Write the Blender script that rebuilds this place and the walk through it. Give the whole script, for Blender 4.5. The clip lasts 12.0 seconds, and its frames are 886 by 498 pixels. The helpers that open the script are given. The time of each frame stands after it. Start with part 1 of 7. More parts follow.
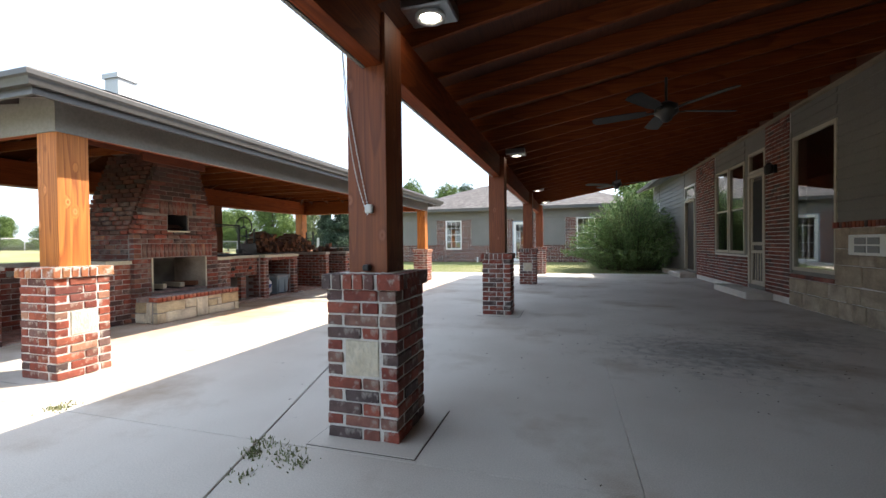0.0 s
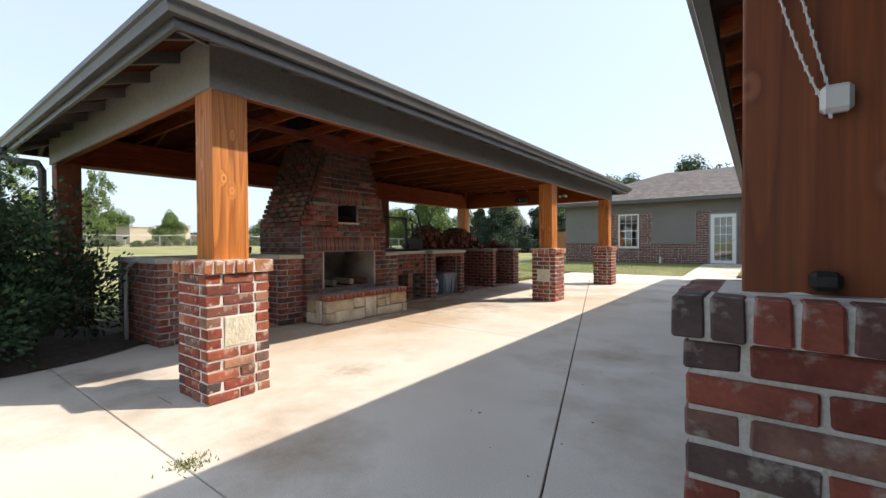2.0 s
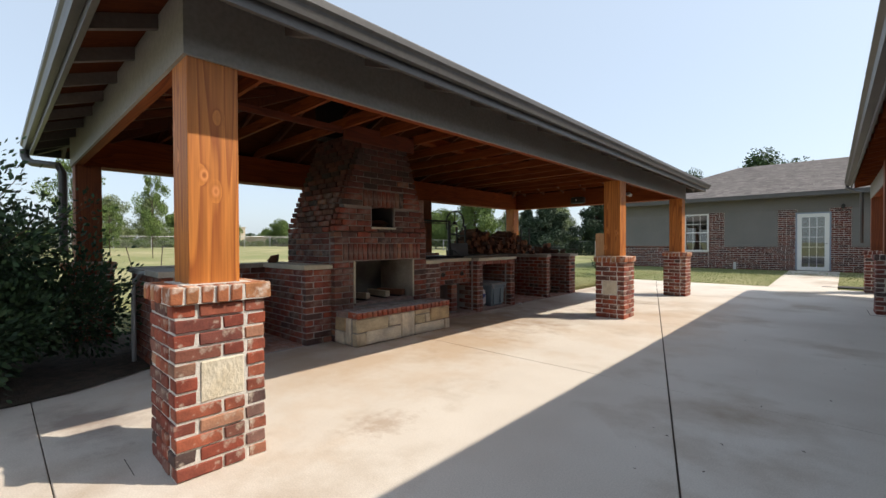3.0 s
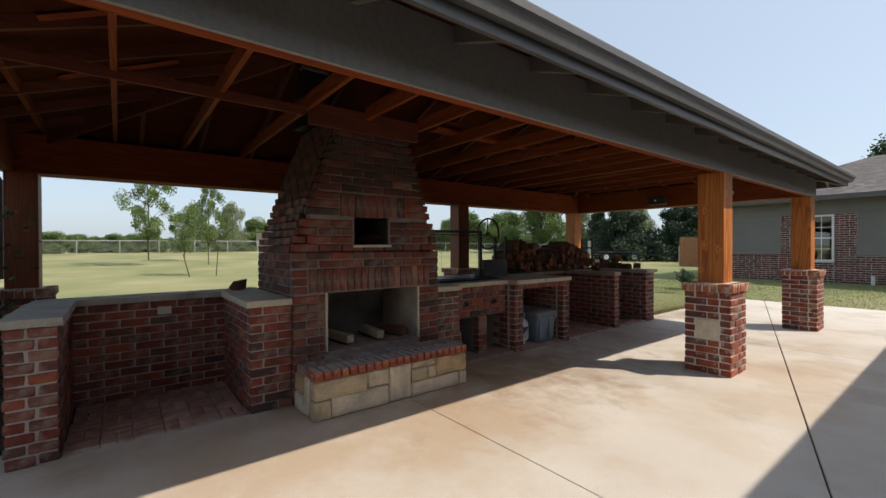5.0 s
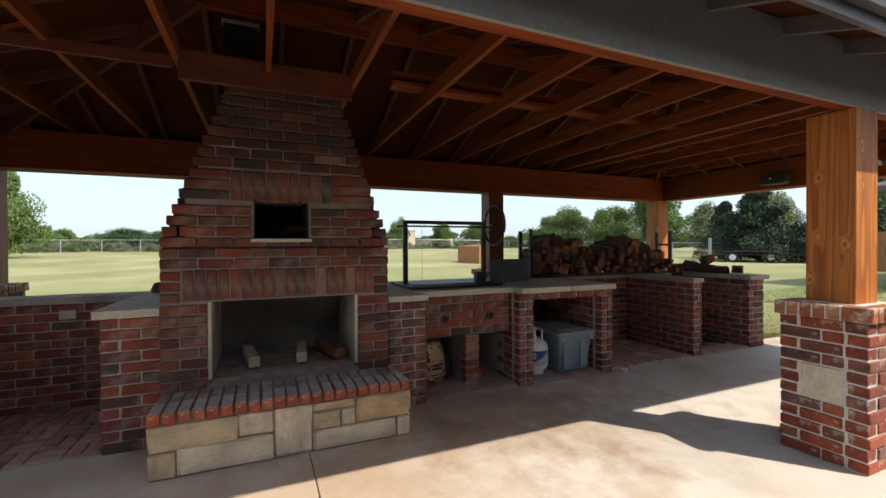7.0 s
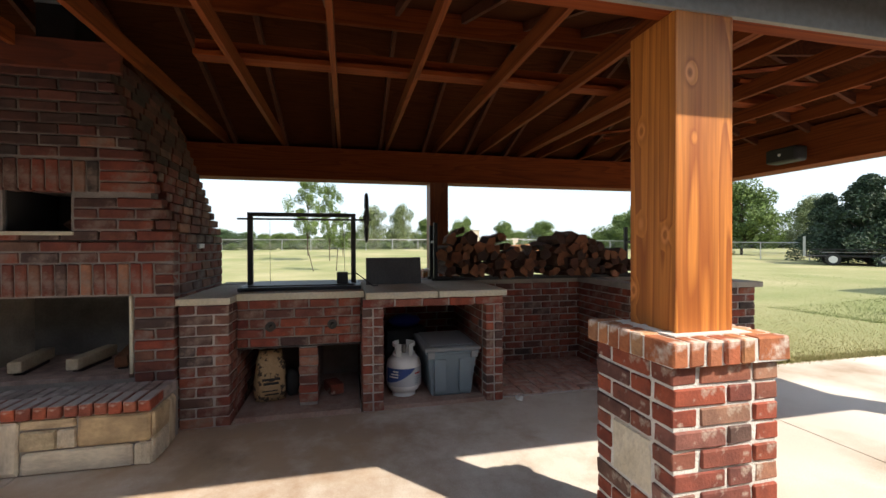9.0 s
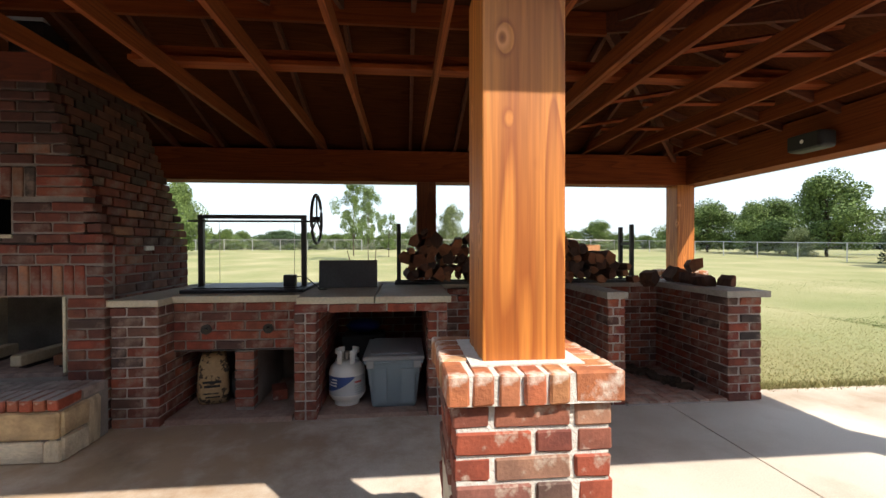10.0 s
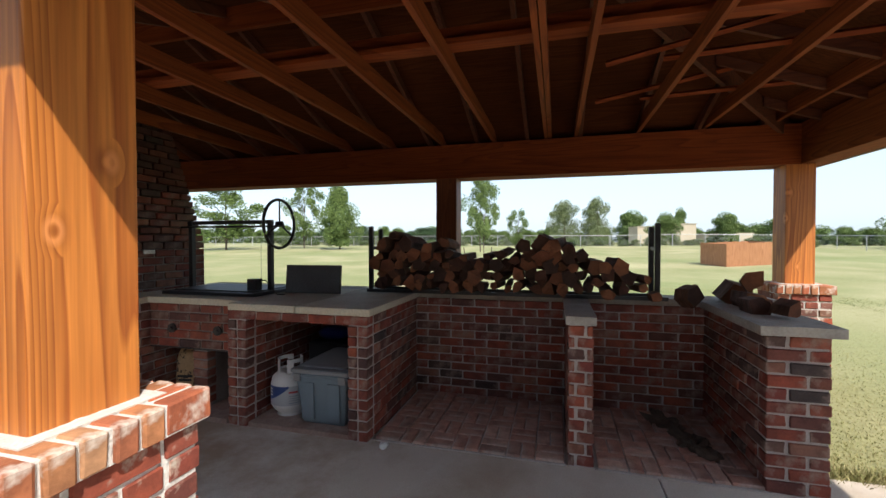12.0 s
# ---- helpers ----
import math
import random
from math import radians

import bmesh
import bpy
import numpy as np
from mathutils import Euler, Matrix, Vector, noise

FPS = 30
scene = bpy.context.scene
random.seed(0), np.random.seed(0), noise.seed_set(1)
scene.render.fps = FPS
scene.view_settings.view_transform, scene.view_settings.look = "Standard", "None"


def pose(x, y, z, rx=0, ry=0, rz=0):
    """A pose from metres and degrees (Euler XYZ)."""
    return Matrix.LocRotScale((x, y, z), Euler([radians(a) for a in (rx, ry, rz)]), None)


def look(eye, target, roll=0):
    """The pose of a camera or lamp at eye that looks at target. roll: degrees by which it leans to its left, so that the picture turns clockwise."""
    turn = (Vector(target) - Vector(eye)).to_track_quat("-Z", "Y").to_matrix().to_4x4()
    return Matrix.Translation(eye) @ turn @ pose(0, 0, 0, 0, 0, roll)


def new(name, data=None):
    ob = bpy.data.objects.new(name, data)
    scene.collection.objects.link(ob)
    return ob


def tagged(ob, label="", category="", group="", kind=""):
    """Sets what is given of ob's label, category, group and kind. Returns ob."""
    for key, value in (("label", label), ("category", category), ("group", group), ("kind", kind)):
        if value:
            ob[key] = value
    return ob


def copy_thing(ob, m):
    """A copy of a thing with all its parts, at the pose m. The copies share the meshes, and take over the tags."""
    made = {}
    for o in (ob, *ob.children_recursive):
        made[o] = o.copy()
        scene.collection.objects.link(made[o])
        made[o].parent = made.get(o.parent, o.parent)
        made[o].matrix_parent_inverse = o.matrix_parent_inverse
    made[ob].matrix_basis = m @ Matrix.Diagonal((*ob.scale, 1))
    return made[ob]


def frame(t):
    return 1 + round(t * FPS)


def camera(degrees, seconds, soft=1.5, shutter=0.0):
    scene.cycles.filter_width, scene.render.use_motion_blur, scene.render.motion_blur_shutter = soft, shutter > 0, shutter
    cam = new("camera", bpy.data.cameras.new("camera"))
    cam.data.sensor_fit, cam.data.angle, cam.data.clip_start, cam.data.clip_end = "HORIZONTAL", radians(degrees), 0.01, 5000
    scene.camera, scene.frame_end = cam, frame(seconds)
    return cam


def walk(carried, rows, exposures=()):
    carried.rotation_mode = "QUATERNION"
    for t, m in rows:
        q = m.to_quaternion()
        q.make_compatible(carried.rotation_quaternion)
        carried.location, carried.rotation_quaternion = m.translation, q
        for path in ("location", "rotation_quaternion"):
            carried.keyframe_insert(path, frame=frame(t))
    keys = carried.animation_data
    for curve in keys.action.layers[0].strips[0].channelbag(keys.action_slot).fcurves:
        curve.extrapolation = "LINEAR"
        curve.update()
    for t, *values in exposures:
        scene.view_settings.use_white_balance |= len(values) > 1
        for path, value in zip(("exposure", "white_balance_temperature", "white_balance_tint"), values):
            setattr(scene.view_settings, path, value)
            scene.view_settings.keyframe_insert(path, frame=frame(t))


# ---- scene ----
cam = camera(93.2, 12.0)
SITE = 0.886  # metres to one unit of the plan figures below
METRES, EYE, TILT, LEAN, TURN = 11.4 * SITE, 1.185 * SITE, 0.0, 0.0, 16.8
ROWS = [
    (0.0, 0.0, 0.0, 0.0, -0.01, -0.77, 0.64),
    (0.5, -0.0176, 0.0296, -0.0053, 5.76, -0.77, 0.58),
    (1.0, -0.0387, 0.062, -0.0062, 11.06, -0.78, 0.48),
    (1.5, -0.0587, 0.0977, -0.0053, 15.97, -0.87, 0.39),
    (2.0, -0.0792, 0.1343, -0.0056, 19.96, -0.81, 0.35),
    (2.5, -0.0973, 0.1717, -0.0026, 23.15, -0.76, 0.27),
    (3.0, -0.1107, 0.2085, 0.0032, 26.12, -0.71, 0.24),
    (5.0, -0.1335, 0.3671, 0.0217, 35.42, -0.37, 0.28),
    (5.5, -0.1322, 0.4078, 0.0213, 38.57, -0.53, 0.3),
    (6.0, -0.131, 0.4487, 0.0202, 42.36, -0.44, 0.27),
    (6.5, -0.1261, 0.4905, 0.0195, 46.39, -0.44, 0.28),
    (8.5, -0.0791, 0.6739, 0.014, 57.78, -0.47, 0.31),
    (9.0, -0.0642, 0.7178, 0.014, 60.3, -0.43, 0.19),
    (9.5, -0.0552, 0.7606, 0.0136, 63.69, -0.35, 0.14),
    (10.0, -0.0464, 0.8021, 0.0156, 67.98, -0.39, 0.1),
    (10.5, -0.0435, 0.8419, 0.0171, 72.41, -0.54, 0.01),
    (11.0, -0.0448, 0.8815, 0.0193, 77.17, -0.68, 0.03),
    (11.5, -0.0486, 0.9188, 0.0212, 82.62, -0.75, -0.05),
    (12.0, -0.0563, 0.9555, 0.023, 88.35, -1.01, 0.06),
]
EXPOSURES = [(0.0, 1.42, 6250, 10), (1.0, 0.94, 6300, 10), (1.5, 0.76, 6350, 10), (2.5, 0.42, 6400, 10), (5.0, 0.08, 6350, 10), (6.5, 0.4, 6300, 10), (8.5, 0.78, 6400, 10), (10.5, 0.84, 6400, 10), (12.0, 0.68, 6050, 10)]
walk(cam, [(t, pose(0, 0, EYE, TILT, LEAN, TURN) @ pose(METRES * x, METRES * y, METRES * z, 90 + pitch, roll, yaw)) for t, x, y, z, yaw, pitch, roll in ROWS], EXPOSURES)

# ---- world, sun, exposure ----
SUN_DIR = Vector((0.66, 0.57, 1.0)).normalized()
world = bpy.data.worlds.new("world")
scene.world = world
world.use_nodes = True
wn = world.node_tree.nodes
sky = wn.new("ShaderNodeTexSky")
sky.sky_type = "NISHITA"
sky.sun_disc = False
sky.sun_elevation = math.asin(SUN_DIR.z)
sky.sun_rotation = math.atan2(SUN_DIR.x, SUN_DIR.y)
sky.air_density, sky.dust_density, sky.ozone_density = 1.0, 2.0, 1.0
wn["Background"].inputs["Strength"].default_value = 0.15
haze = wn.new("ShaderNodeMixRGB")
haze.inputs[0].default_value, haze.inputs[2].default_value = 0.6, (4.5, 5.15, 5.8, 1)  # thin high haze
world.node_tree.links.new(sky.outputs[0], haze.inputs[1])
world.node_tree.links.new(haze.outputs[0], wn["Background"].inputs[0])
sun = new("sun", bpy.data.lights.new("sun", "SUN"))
sun.data.energy, sun.data.angle, sun.data.color = 4.4, radians(0.6), (1.0, 0.89, 0.74)
sun.matrix_world = look(SUN_DIR * 60, (0, 0, 0))

# ---- materials ----


def lin(c):
    return (c[0], c[1], c[2], 1)


def material(name, colors, scale=6.0, fine=60.0, rough=0.8, bump=0.3, stretch=(1, 1, 1), metal=0.0, random="", dirt=None, detail=6, stops=None, dist=0.004):
    """Colours ramped over broad noise, fine grain as bump; random: 'object' or 'island' picks the base colour per piece."""
    m = bpy.data.materials.new(name)
    m.use_nodes = True
    nt = m.node_tree
    n, l = nt.nodes, nt.links
    b = n["Principled BSDF"]
    b.inputs["Roughness"].default_value, b.inputs["Metallic"].default_value = rough, metal
    tc = n.new("ShaderNodeTexCoord")
    mp = n.new("ShaderNodeMapping")
    mp.inputs["Scale"].default_value = stretch
    l.new(tc.outputs["Object"], mp.inputs[0])
    no = n.new("ShaderNodeTexNoise")
    no.inputs["Scale"].default_value, no.inputs["Detail"].default_value = scale, detail
    l.new(mp.outputs[0], no.inputs[0])
    ramp = n.new("ShaderNodeValToRGB")
    el = ramp.color_ramp.elements
    k = len(colors)
    pos = stops or [0.28 + 0.44 * i / max(1, k - 1) for i in range(k)]
    el[0].position, el[0].color = pos[0], lin(colors[0])
    el[1].position, el[1].color = pos[-1], lin(colors[-1])
    for i in range(1, k - 1):
        e = el.new(pos[i])
        e.color = lin(colors[i])
    col = ramp.outputs[0]
    if random:
        ramp.color_ramp.interpolation = "LINEAR"
        if random == "object":
            r = n.new("ShaderNodeObjectInfo").outputs["Random"]
        else:
            r = n.new("ShaderNodeNewGeometry").outputs["Random Per Island"]
        for i, e in enumerate(el):
            e.position = (i + 0.5) / k
        l.new(r, ramp.inputs[0])
        hsv = n.new("ShaderNodeMixRGB")
        hsv.blend_type = "MULTIPLY"
        hsv.inputs[0].default_value = 0.75
        r2 = n.new("ShaderNodeValToRGB")
        r2.color_ramp.elements[0].position, r2.color_ramp.elements[0].color = 0.35, (0.55, 0.5, 0.5, 1)
        r2.color_ramp.elements[1].position, r2.color_ramp.elements[1].color = 0.62, (1.1, 1.05, 1.0, 1)
        add = n.new("ShaderNodeVectorMath")
        l.new(mp.outputs[0], add.inputs[0])
        mul = n.new("ShaderNodeMath")
        mul.operation = "MULTIPLY"
        mul.inputs[1].default_value = 40
        l.new(r, mul.inputs[0])
        l.new(mul.outputs[0], add.inputs[1])
        l.new(add.outputs[0], no.inputs[0])
        l.new(no.outputs[0], r2.inputs[0])
        l.new(ramp.outputs[0], hsv.inputs[1])
        l.new(r2.outputs[0], hsv.inputs[2])
        col = hsv.outputs[0]
    else:
        l.new(no.outputs[0], ramp.inputs[0])
    fn = n.new("ShaderNodeTexNoise")
    fn.inputs["Scale"].default_value, fn.inputs["Detail"].default_value = fine, 5
    l.new(mp.outputs[0], fn.inputs[0])
    if dirt:
        dn = n.new("ShaderNodeTexNoise")
        dn.inputs["Scale"].default_value, dn.inputs["Detail"].default_value = dirt[1], 8
        dn.inputs["Roughness"].default_value = 0.6
        l.new(tc.outputs["Object"], dn.inputs[0])
        dr = n.new("ShaderNodeValToRGB")
        dr.color_ramp.elements[0].position, dr.color_ramp.elements[1].position = dirt[2], dirt[3]
        l.new(dn.outputs[0], dr.inputs[0])
        mx = n.new("ShaderNodeMixRGB")
        l.new(dr.outputs[0], mx.inputs[0])
        l.new(col, mx.inputs[1])
        mx.inputs[2].default_value = lin(dirt[0])
        col = mx.outputs[0]
    g = n.new("ShaderNodeMixRGB")
    g.blend_type = "MULTIPLY"
    g.inputs[0].default_value = 0.35
    gr = n.new("ShaderNodeValToRGB")
    gr.color_ramp.elements[0].position, gr.color_ramp.elements[0].color = 0.3, (0.55, 0.55, 0.55, 1)
    gr.color_ramp.elements[1].position, gr.color_ramp.elements[1].color = 0.65, (1.1, 1.1, 1.1, 1)
    l.new(fn.outputs[0], gr.inputs[0])
    l.new(col, g.inputs[1])
    l.new(gr.outputs[0], g.inputs[2])
    l.new(g.outputs[0], b.inputs["Base Color"])
    if bump:
        bp = n.new("ShaderNodeBump")
        bp.inputs["Strength"].default_value, bp.inputs["Distance"].default_value = bump, dist
        l.new(fn.outputs[0], bp.inputs["Height"])
        l.new(bp.outputs[0], b.inputs["Normal"])
    return m


def wood(name, dark, light, axis="z", scale=1.0, rough=0.55, knots=True):
    """Stained timber: growth rings cut lengthwise, bent by noise, with knots."""
    m = bpy.data.materials.new(name)
    m.use_nodes = True
    n, l = m.node_tree.nodes, m.node_tree.links
    b = n["Principled BSDF"]
    b.inputs["Roughness"].default_value = rough
    tc = n.new("ShaderNodeTexCoord")
    oi = n.new("ShaderNodeObjectInfo")
    off = n.new("ShaderNodeVectorMath")
    mul = n.new("ShaderNodeMath")
    mul.operation, mul.inputs[1].default_value = "MULTIPLY", 23.0
    l.new(oi.outputs["Random"], mul.inputs[0])
    l.new(tc.outputs["Object"], off.inputs[0])
    l.new(mul.outputs[0], off.inputs[1])
    mp = n.new("ShaderNodeMapping")
    s = {"z": (1, 1, 0.07), "x": (0.07, 1, 1), "y": (1, 0.07, 1)}[axis]
    mp.inputs["Scale"].default_value = [v * scale for v in s]
    l.new(off.outputs[0], mp.inputs[0])
    big = n.new("ShaderNodeTexNoise")
    big.inputs["Scale"].default_value, big.inputs["Detail"].default_value = 4.0, 1.5
    l.new(mp.outputs[0], big.inputs[0])
    ring = n.new("ShaderNodeMath")
    ring.operation, ring.inputs[1].default_value = "MULTIPLY", 20.0
    l.new(big.outputs[0], ring.inputs[0])
    src = ring.outputs[0]
    if knots:
        vo = n.new("ShaderNodeTexVoronoi")
        vm = n.new("ShaderNodeMapping")
        vm.inputs["Scale"].default_value = {"z": (6.5, 6.5, 4.2), "x": (4.2, 6.5, 6.5), "y": (6.5, 4.2, 6.5)}[axis]
        l.new(off.outputs[0], vm.inputs[0])
        vo.inputs["Scale"].default_value = 1.0
        l.new(vm.outputs[0], vo.inputs[0])
        kr = n.new("ShaderNodeMapRange")
        kr.inputs[1].default_value, kr.inputs[2].default_value = 0.0, 0.26
        kr.inputs[3].default_value, kr.inputs[4].default_value = 1.3, 0.0
        l.new(vo.outputs["Distance"], kr.inputs[0])
        ad = n.new("ShaderNodeMath")
        ad.operation = "ADD"
        l.new(ring.outputs[0], ad.inputs[0])
        l.new(kr.outputs[0], ad.inputs[1])
        src = ad.outputs[0]
    fr = n.new("ShaderNodeMath")
    fr.operation = "FRACT"
    l.new(src, fr.inputs[0])
    rp = n.new("ShaderNodeValToRGB")
    e = rp.color_ramp.elements
    dark = [0.8 * a + 0.2 * c for a, c in zip(dark, light)]
    mid = [0.5 * (a + c) for a, c in zip(dark, light)]
    e[0].position, e[0].color = 0.0, lin(light)
    e[1].position, e[1].color = 1.0, lin(light)
    x = e.new(0.62)
    x.color = lin(mid)
    x = e.new(0.90)
    x.color = lin(dark)
    l.new(fr.outputs[0], rp.inputs[0])
    fib = n.new("ShaderNodeTexNoise")
    fm = n.new("ShaderNodeMapping")
    fm.inputs["Scale"].default_value = {"z": (90, 90, 3), "x": (3, 90, 90), "y": (90, 3, 90)}[axis]
    l.new(off.outputs[0], fm.inputs[0])
    l.new(fm.outputs[0], fib.inputs[0])
    fib.inputs["Scale"].default_value = 1.0
    mx = n.new("ShaderNodeMixRGB")
    mx.blend_type, mx.inputs[0].default_value = "MULTIPLY", 0.5
    fr2 = n.new("ShaderNodeValToRGB")
    fr2.color_ramp.elements[0].position, fr2.color_ramp.elements[0].color = 0.3, (0.5, 0.45, 0.42, 1)
    fr2.color_ramp.elements[1].position, fr2.color_ramp.elements[1].color = 0.7, (1.15, 1.15, 1.15, 1)
    l.new(fib.outputs[0], fr2.inputs[0])
    l.new(rp.outputs[0], mx.inputs[1])
    l.new(fr2.outputs[0], mx.inputs[2])
    col = mx.outputs[0]
    if knots:
        eye = n.new("ShaderNodeValToRGB")  # a dark heart in a pale ring of resin
        ee = eye.color_ramp.elements
        pale = [min(1.0, 1.25 * v + 0.05) for v in light]
        ee[0].position, ee[0].color = 0.0, (dark[0] * 0.4, dark[1] * 0.4, dark[2] * 0.4, 1)
        ee[1].position, ee[1].color = 0.13, (pale[0], pale[1], pale[2], 1)
        x = ee.new(0.05)
        x.color = (dark[0], dark[1], dark[2], 1)
        x = ee.new(0.085)
        x.color = (pale[0], pale[1], pale[2], 1)
        l.new(vo.outputs["Distance"], eye.inputs[0])
        near = n.new("ShaderNodeMapRange")
        near.inputs[1].default_value, near.inputs[2].default_value = 0.10, 0.16
        near.inputs[3].default_value, near.inputs[4].default_value = 0.6, 0.0
        l.new(vo.outputs["Distance"], near.inputs[0])
        kx = n.new("ShaderNodeMixRGB")
        l.new(near.outputs[0], kx.inputs[0])
        l.new(col, kx.inputs[1])
        l.new(eye.outputs[0], kx.inputs[2])
        col = kx.outputs[0]
    l.new(col, b.inputs["Base Color"])
    bp = n.new("ShaderNodeBump")
    bp.inputs["Strength"].default_value, bp.inputs["Distance"].default_value = 0.35, 0.002
    l.new(fib.outputs[0], bp.inputs["Height"])
    l.new(bp.outputs[0], b.inputs["Normal"])
    return m


def plain(name, color, rough=0.5, metal=0.0, emit=0.0):
    m = bpy.data.materials.new(name)
    m.use_nodes = True
    b = m.node_tree.nodes["Principled BSDF"]
    b.inputs["Base Color"].default_value, b.inputs["Roughness"].default_value, b.inputs["Metallic"].default_value = lin(color), rough, metal
    if emit:
        b.inputs["Emission Color"].default_value, b.inputs["Emission Strength"].default_value = lin(color), emit
    return m


BRICKS = [(0.23, 0.052, 0.032), (0.33, 0.078, 0.038), (0.26, 0.060, 0.036), (0.075, 0.052, 0.050), (0.36, 0.10, 0.05), (0.16, 0.052, 0.042), (0.29, 0.068, 0.036), (0.42, 0.22, 0.14), (0.10, 0.06, 0.054), (0.31, 0.075, 0.036), (0.22, 0.13, 0.11), (0.25, 0.055, 0.033)]
M_BRICK = material("tumbled_brick", BRICKS, 12, 90, 0.85, 0.5, random="object", dirt=((0.52, 0.45, 0.37), 13, 0.58, 0.70))
# kitchen copy of the brick, its palette muted to carry the shelter's shade
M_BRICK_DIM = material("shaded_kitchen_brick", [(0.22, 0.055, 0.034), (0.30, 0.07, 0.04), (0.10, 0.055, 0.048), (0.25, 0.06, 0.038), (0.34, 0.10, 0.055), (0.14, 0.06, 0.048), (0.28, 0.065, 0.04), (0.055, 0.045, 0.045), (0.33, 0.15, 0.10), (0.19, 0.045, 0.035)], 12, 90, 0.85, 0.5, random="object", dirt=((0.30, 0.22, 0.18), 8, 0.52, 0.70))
M_BRICK_CAP = material("cap_brick", [(0.40, 0.14, 0.06), (0.46, 0.21, 0.09), (0.34, 0.10, 0.045), (0.50, 0.29, 0.15), (0.40, 0.12, 0.055)], 12, 90, 0.85, 0.6, random="object", dirt=((0.68, 0.60, 0.52), 9, 0.53, 0.68))
M_BRICK_FAR = material("tumbled_brick_far", [(0.13, 0.042, 0.032), (0.2, 0.065, 0.045), (0.06, 0.04, 0.04), (0.24, 0.11, 0.08), (0.10, 0.045, 0.04)], 12, 60, 0.85, 0.3, random="island")
M_BRICK_WALL = material("dusky_brick_joined", [(0.17, 0.045, 0.032), (0.24, 0.062, 0.04), (0.11, 0.045, 0.038), (0.20, 0.05, 0.034), (0.07, 0.05, 0.05), (0.26, 0.10, 0.07)], 12, 90, 0.85, 0.5, random="island", dirt=((0.42, 0.37, 0.32), 13, 0.60, 0.72))
M_PAVER = material("worn_floor_brick", [(0.42, 0.23, 0.18), (0.50, 0.28, 0.22), (0.36, 0.22, 0.18), (0.56, 0.37, 0.30)], 12, 80, 0.8, 0.4, random="object", dirt=((0.46, 0.39, 0.34), 5, 0.45, 0.68))
M_MORTAR = material("mortar", [(0.34, 0.30, 0.28), (0.50, 0.46, 0.43)], 5, 120, 0.95, 0.7, dist=0.006)
M_MORTAR_PALE = material("pale_mortar", [(0.56, 0.53, 0.49), (0.74, 0.71, 0.66)], 5, 120, 0.95, 0.8, dist=0.006)
M_STONE = material("limestone", [(0.52, 0.44, 0.29), (0.62, 0.55, 0.41), (0.68, 0.62, 0.49), (0.56, 0.48, 0.34), (0.50, 0.38, 0.22)], 7, 45, 0.85, 0.8, random="object", dirt=((0.36, 0.29, 0.19), 4, 0.6, 0.75), dist=0.008)
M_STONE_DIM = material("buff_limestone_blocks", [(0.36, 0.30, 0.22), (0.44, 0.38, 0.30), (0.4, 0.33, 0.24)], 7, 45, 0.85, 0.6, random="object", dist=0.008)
M_SLAB = material("cast_concrete_top", [(0.34, 0.32, 0.28), (0.46, 0.43, 0.37)], 3, 70, 0.85, 0.4, dirt=((0.22, 0.2, 0.18), 2.5, 0.5, 0.7))
M_CREAM = material("cream_stone_slab", [(0.5, 0.46, 0.34), (0.6, 0.56, 0.44)], 5, 60, 0.8, 0.4)
M_CONC = material("patio_concrete", [(0.54, 0.48, 0.415), (0.62, 0.565, 0.50), (0.68, 0.63, 0.565)], 0.8, 140, 0.75, 0.25, dirt=((0.33, 0.245, 0.165), 0.75, 0.52, 0.74), dist=0.002)


M_JOINT = plain("dark_joint_filler", (0.09, 0.075, 0.06), 0.95)


def patches(m, rows):
    """Worn stains of given place (plan units), radius, colour and strength, broken up by noise."""
    n, l = m.node_tree.nodes, m.node_tree.links
    b = n["Principled BSDF"]
    col = b.inputs["Base Color"].links[0].from_socket
    tc = n.new("ShaderNodeTexCoord")
    for x, y, rx, ry, c, k, sc in rows:
        mp = n.new("ShaderNodeMapping")
        mp.inputs["Location"].default_value = (-x / rx, -y / ry, 0)
        mp.inputs["Scale"].default_value = (1 / (rx * SITE), 1 / (ry * SITE), 0)
        l.new(tc.outputs["Object"], mp.inputs[0])
        ln = n.new("ShaderNodeVectorMath")
        ln.operation = "LENGTH"
        l.new(mp.outputs[0], ln.inputs[0])
        no = n.new("ShaderNodeTexNoise")
        no.inputs["Scale"].default_value, no.inputs["Detail"].default_value, no.inputs["Roughness"].default_value = sc, 7, 0.65
        l.new(tc.outputs["Object"], no.inputs[0])
        su = n.new("ShaderNodeMath")
        su.operation = "MULTIPLY_ADD"
        su.inputs[1].default_value = -0.35
        l.new(ln.outputs["Value"], su.inputs[0])
        l.new(no.outputs[0], su.inputs[2])
        mr = n.new("ShaderNodeMapRange")
        mr.inputs[1].default_value, mr.inputs[2].default_value, mr.inputs[3].default_value, mr.inputs[4].default_value = 0.18, 0.46, 0.0, k
        l.new(su.outputs[0], mr.inputs[0])
        mx = n.new("ShaderNodeMixRGB")
        mx.inputs[2].default_value = lin(c)
        l.new(mr.outputs[0], mx.inputs[0])
        l.new(col, mx.inputs[1])
        col = mx.outputs[0]
    l.new(col, b.inputs["Base Color"])


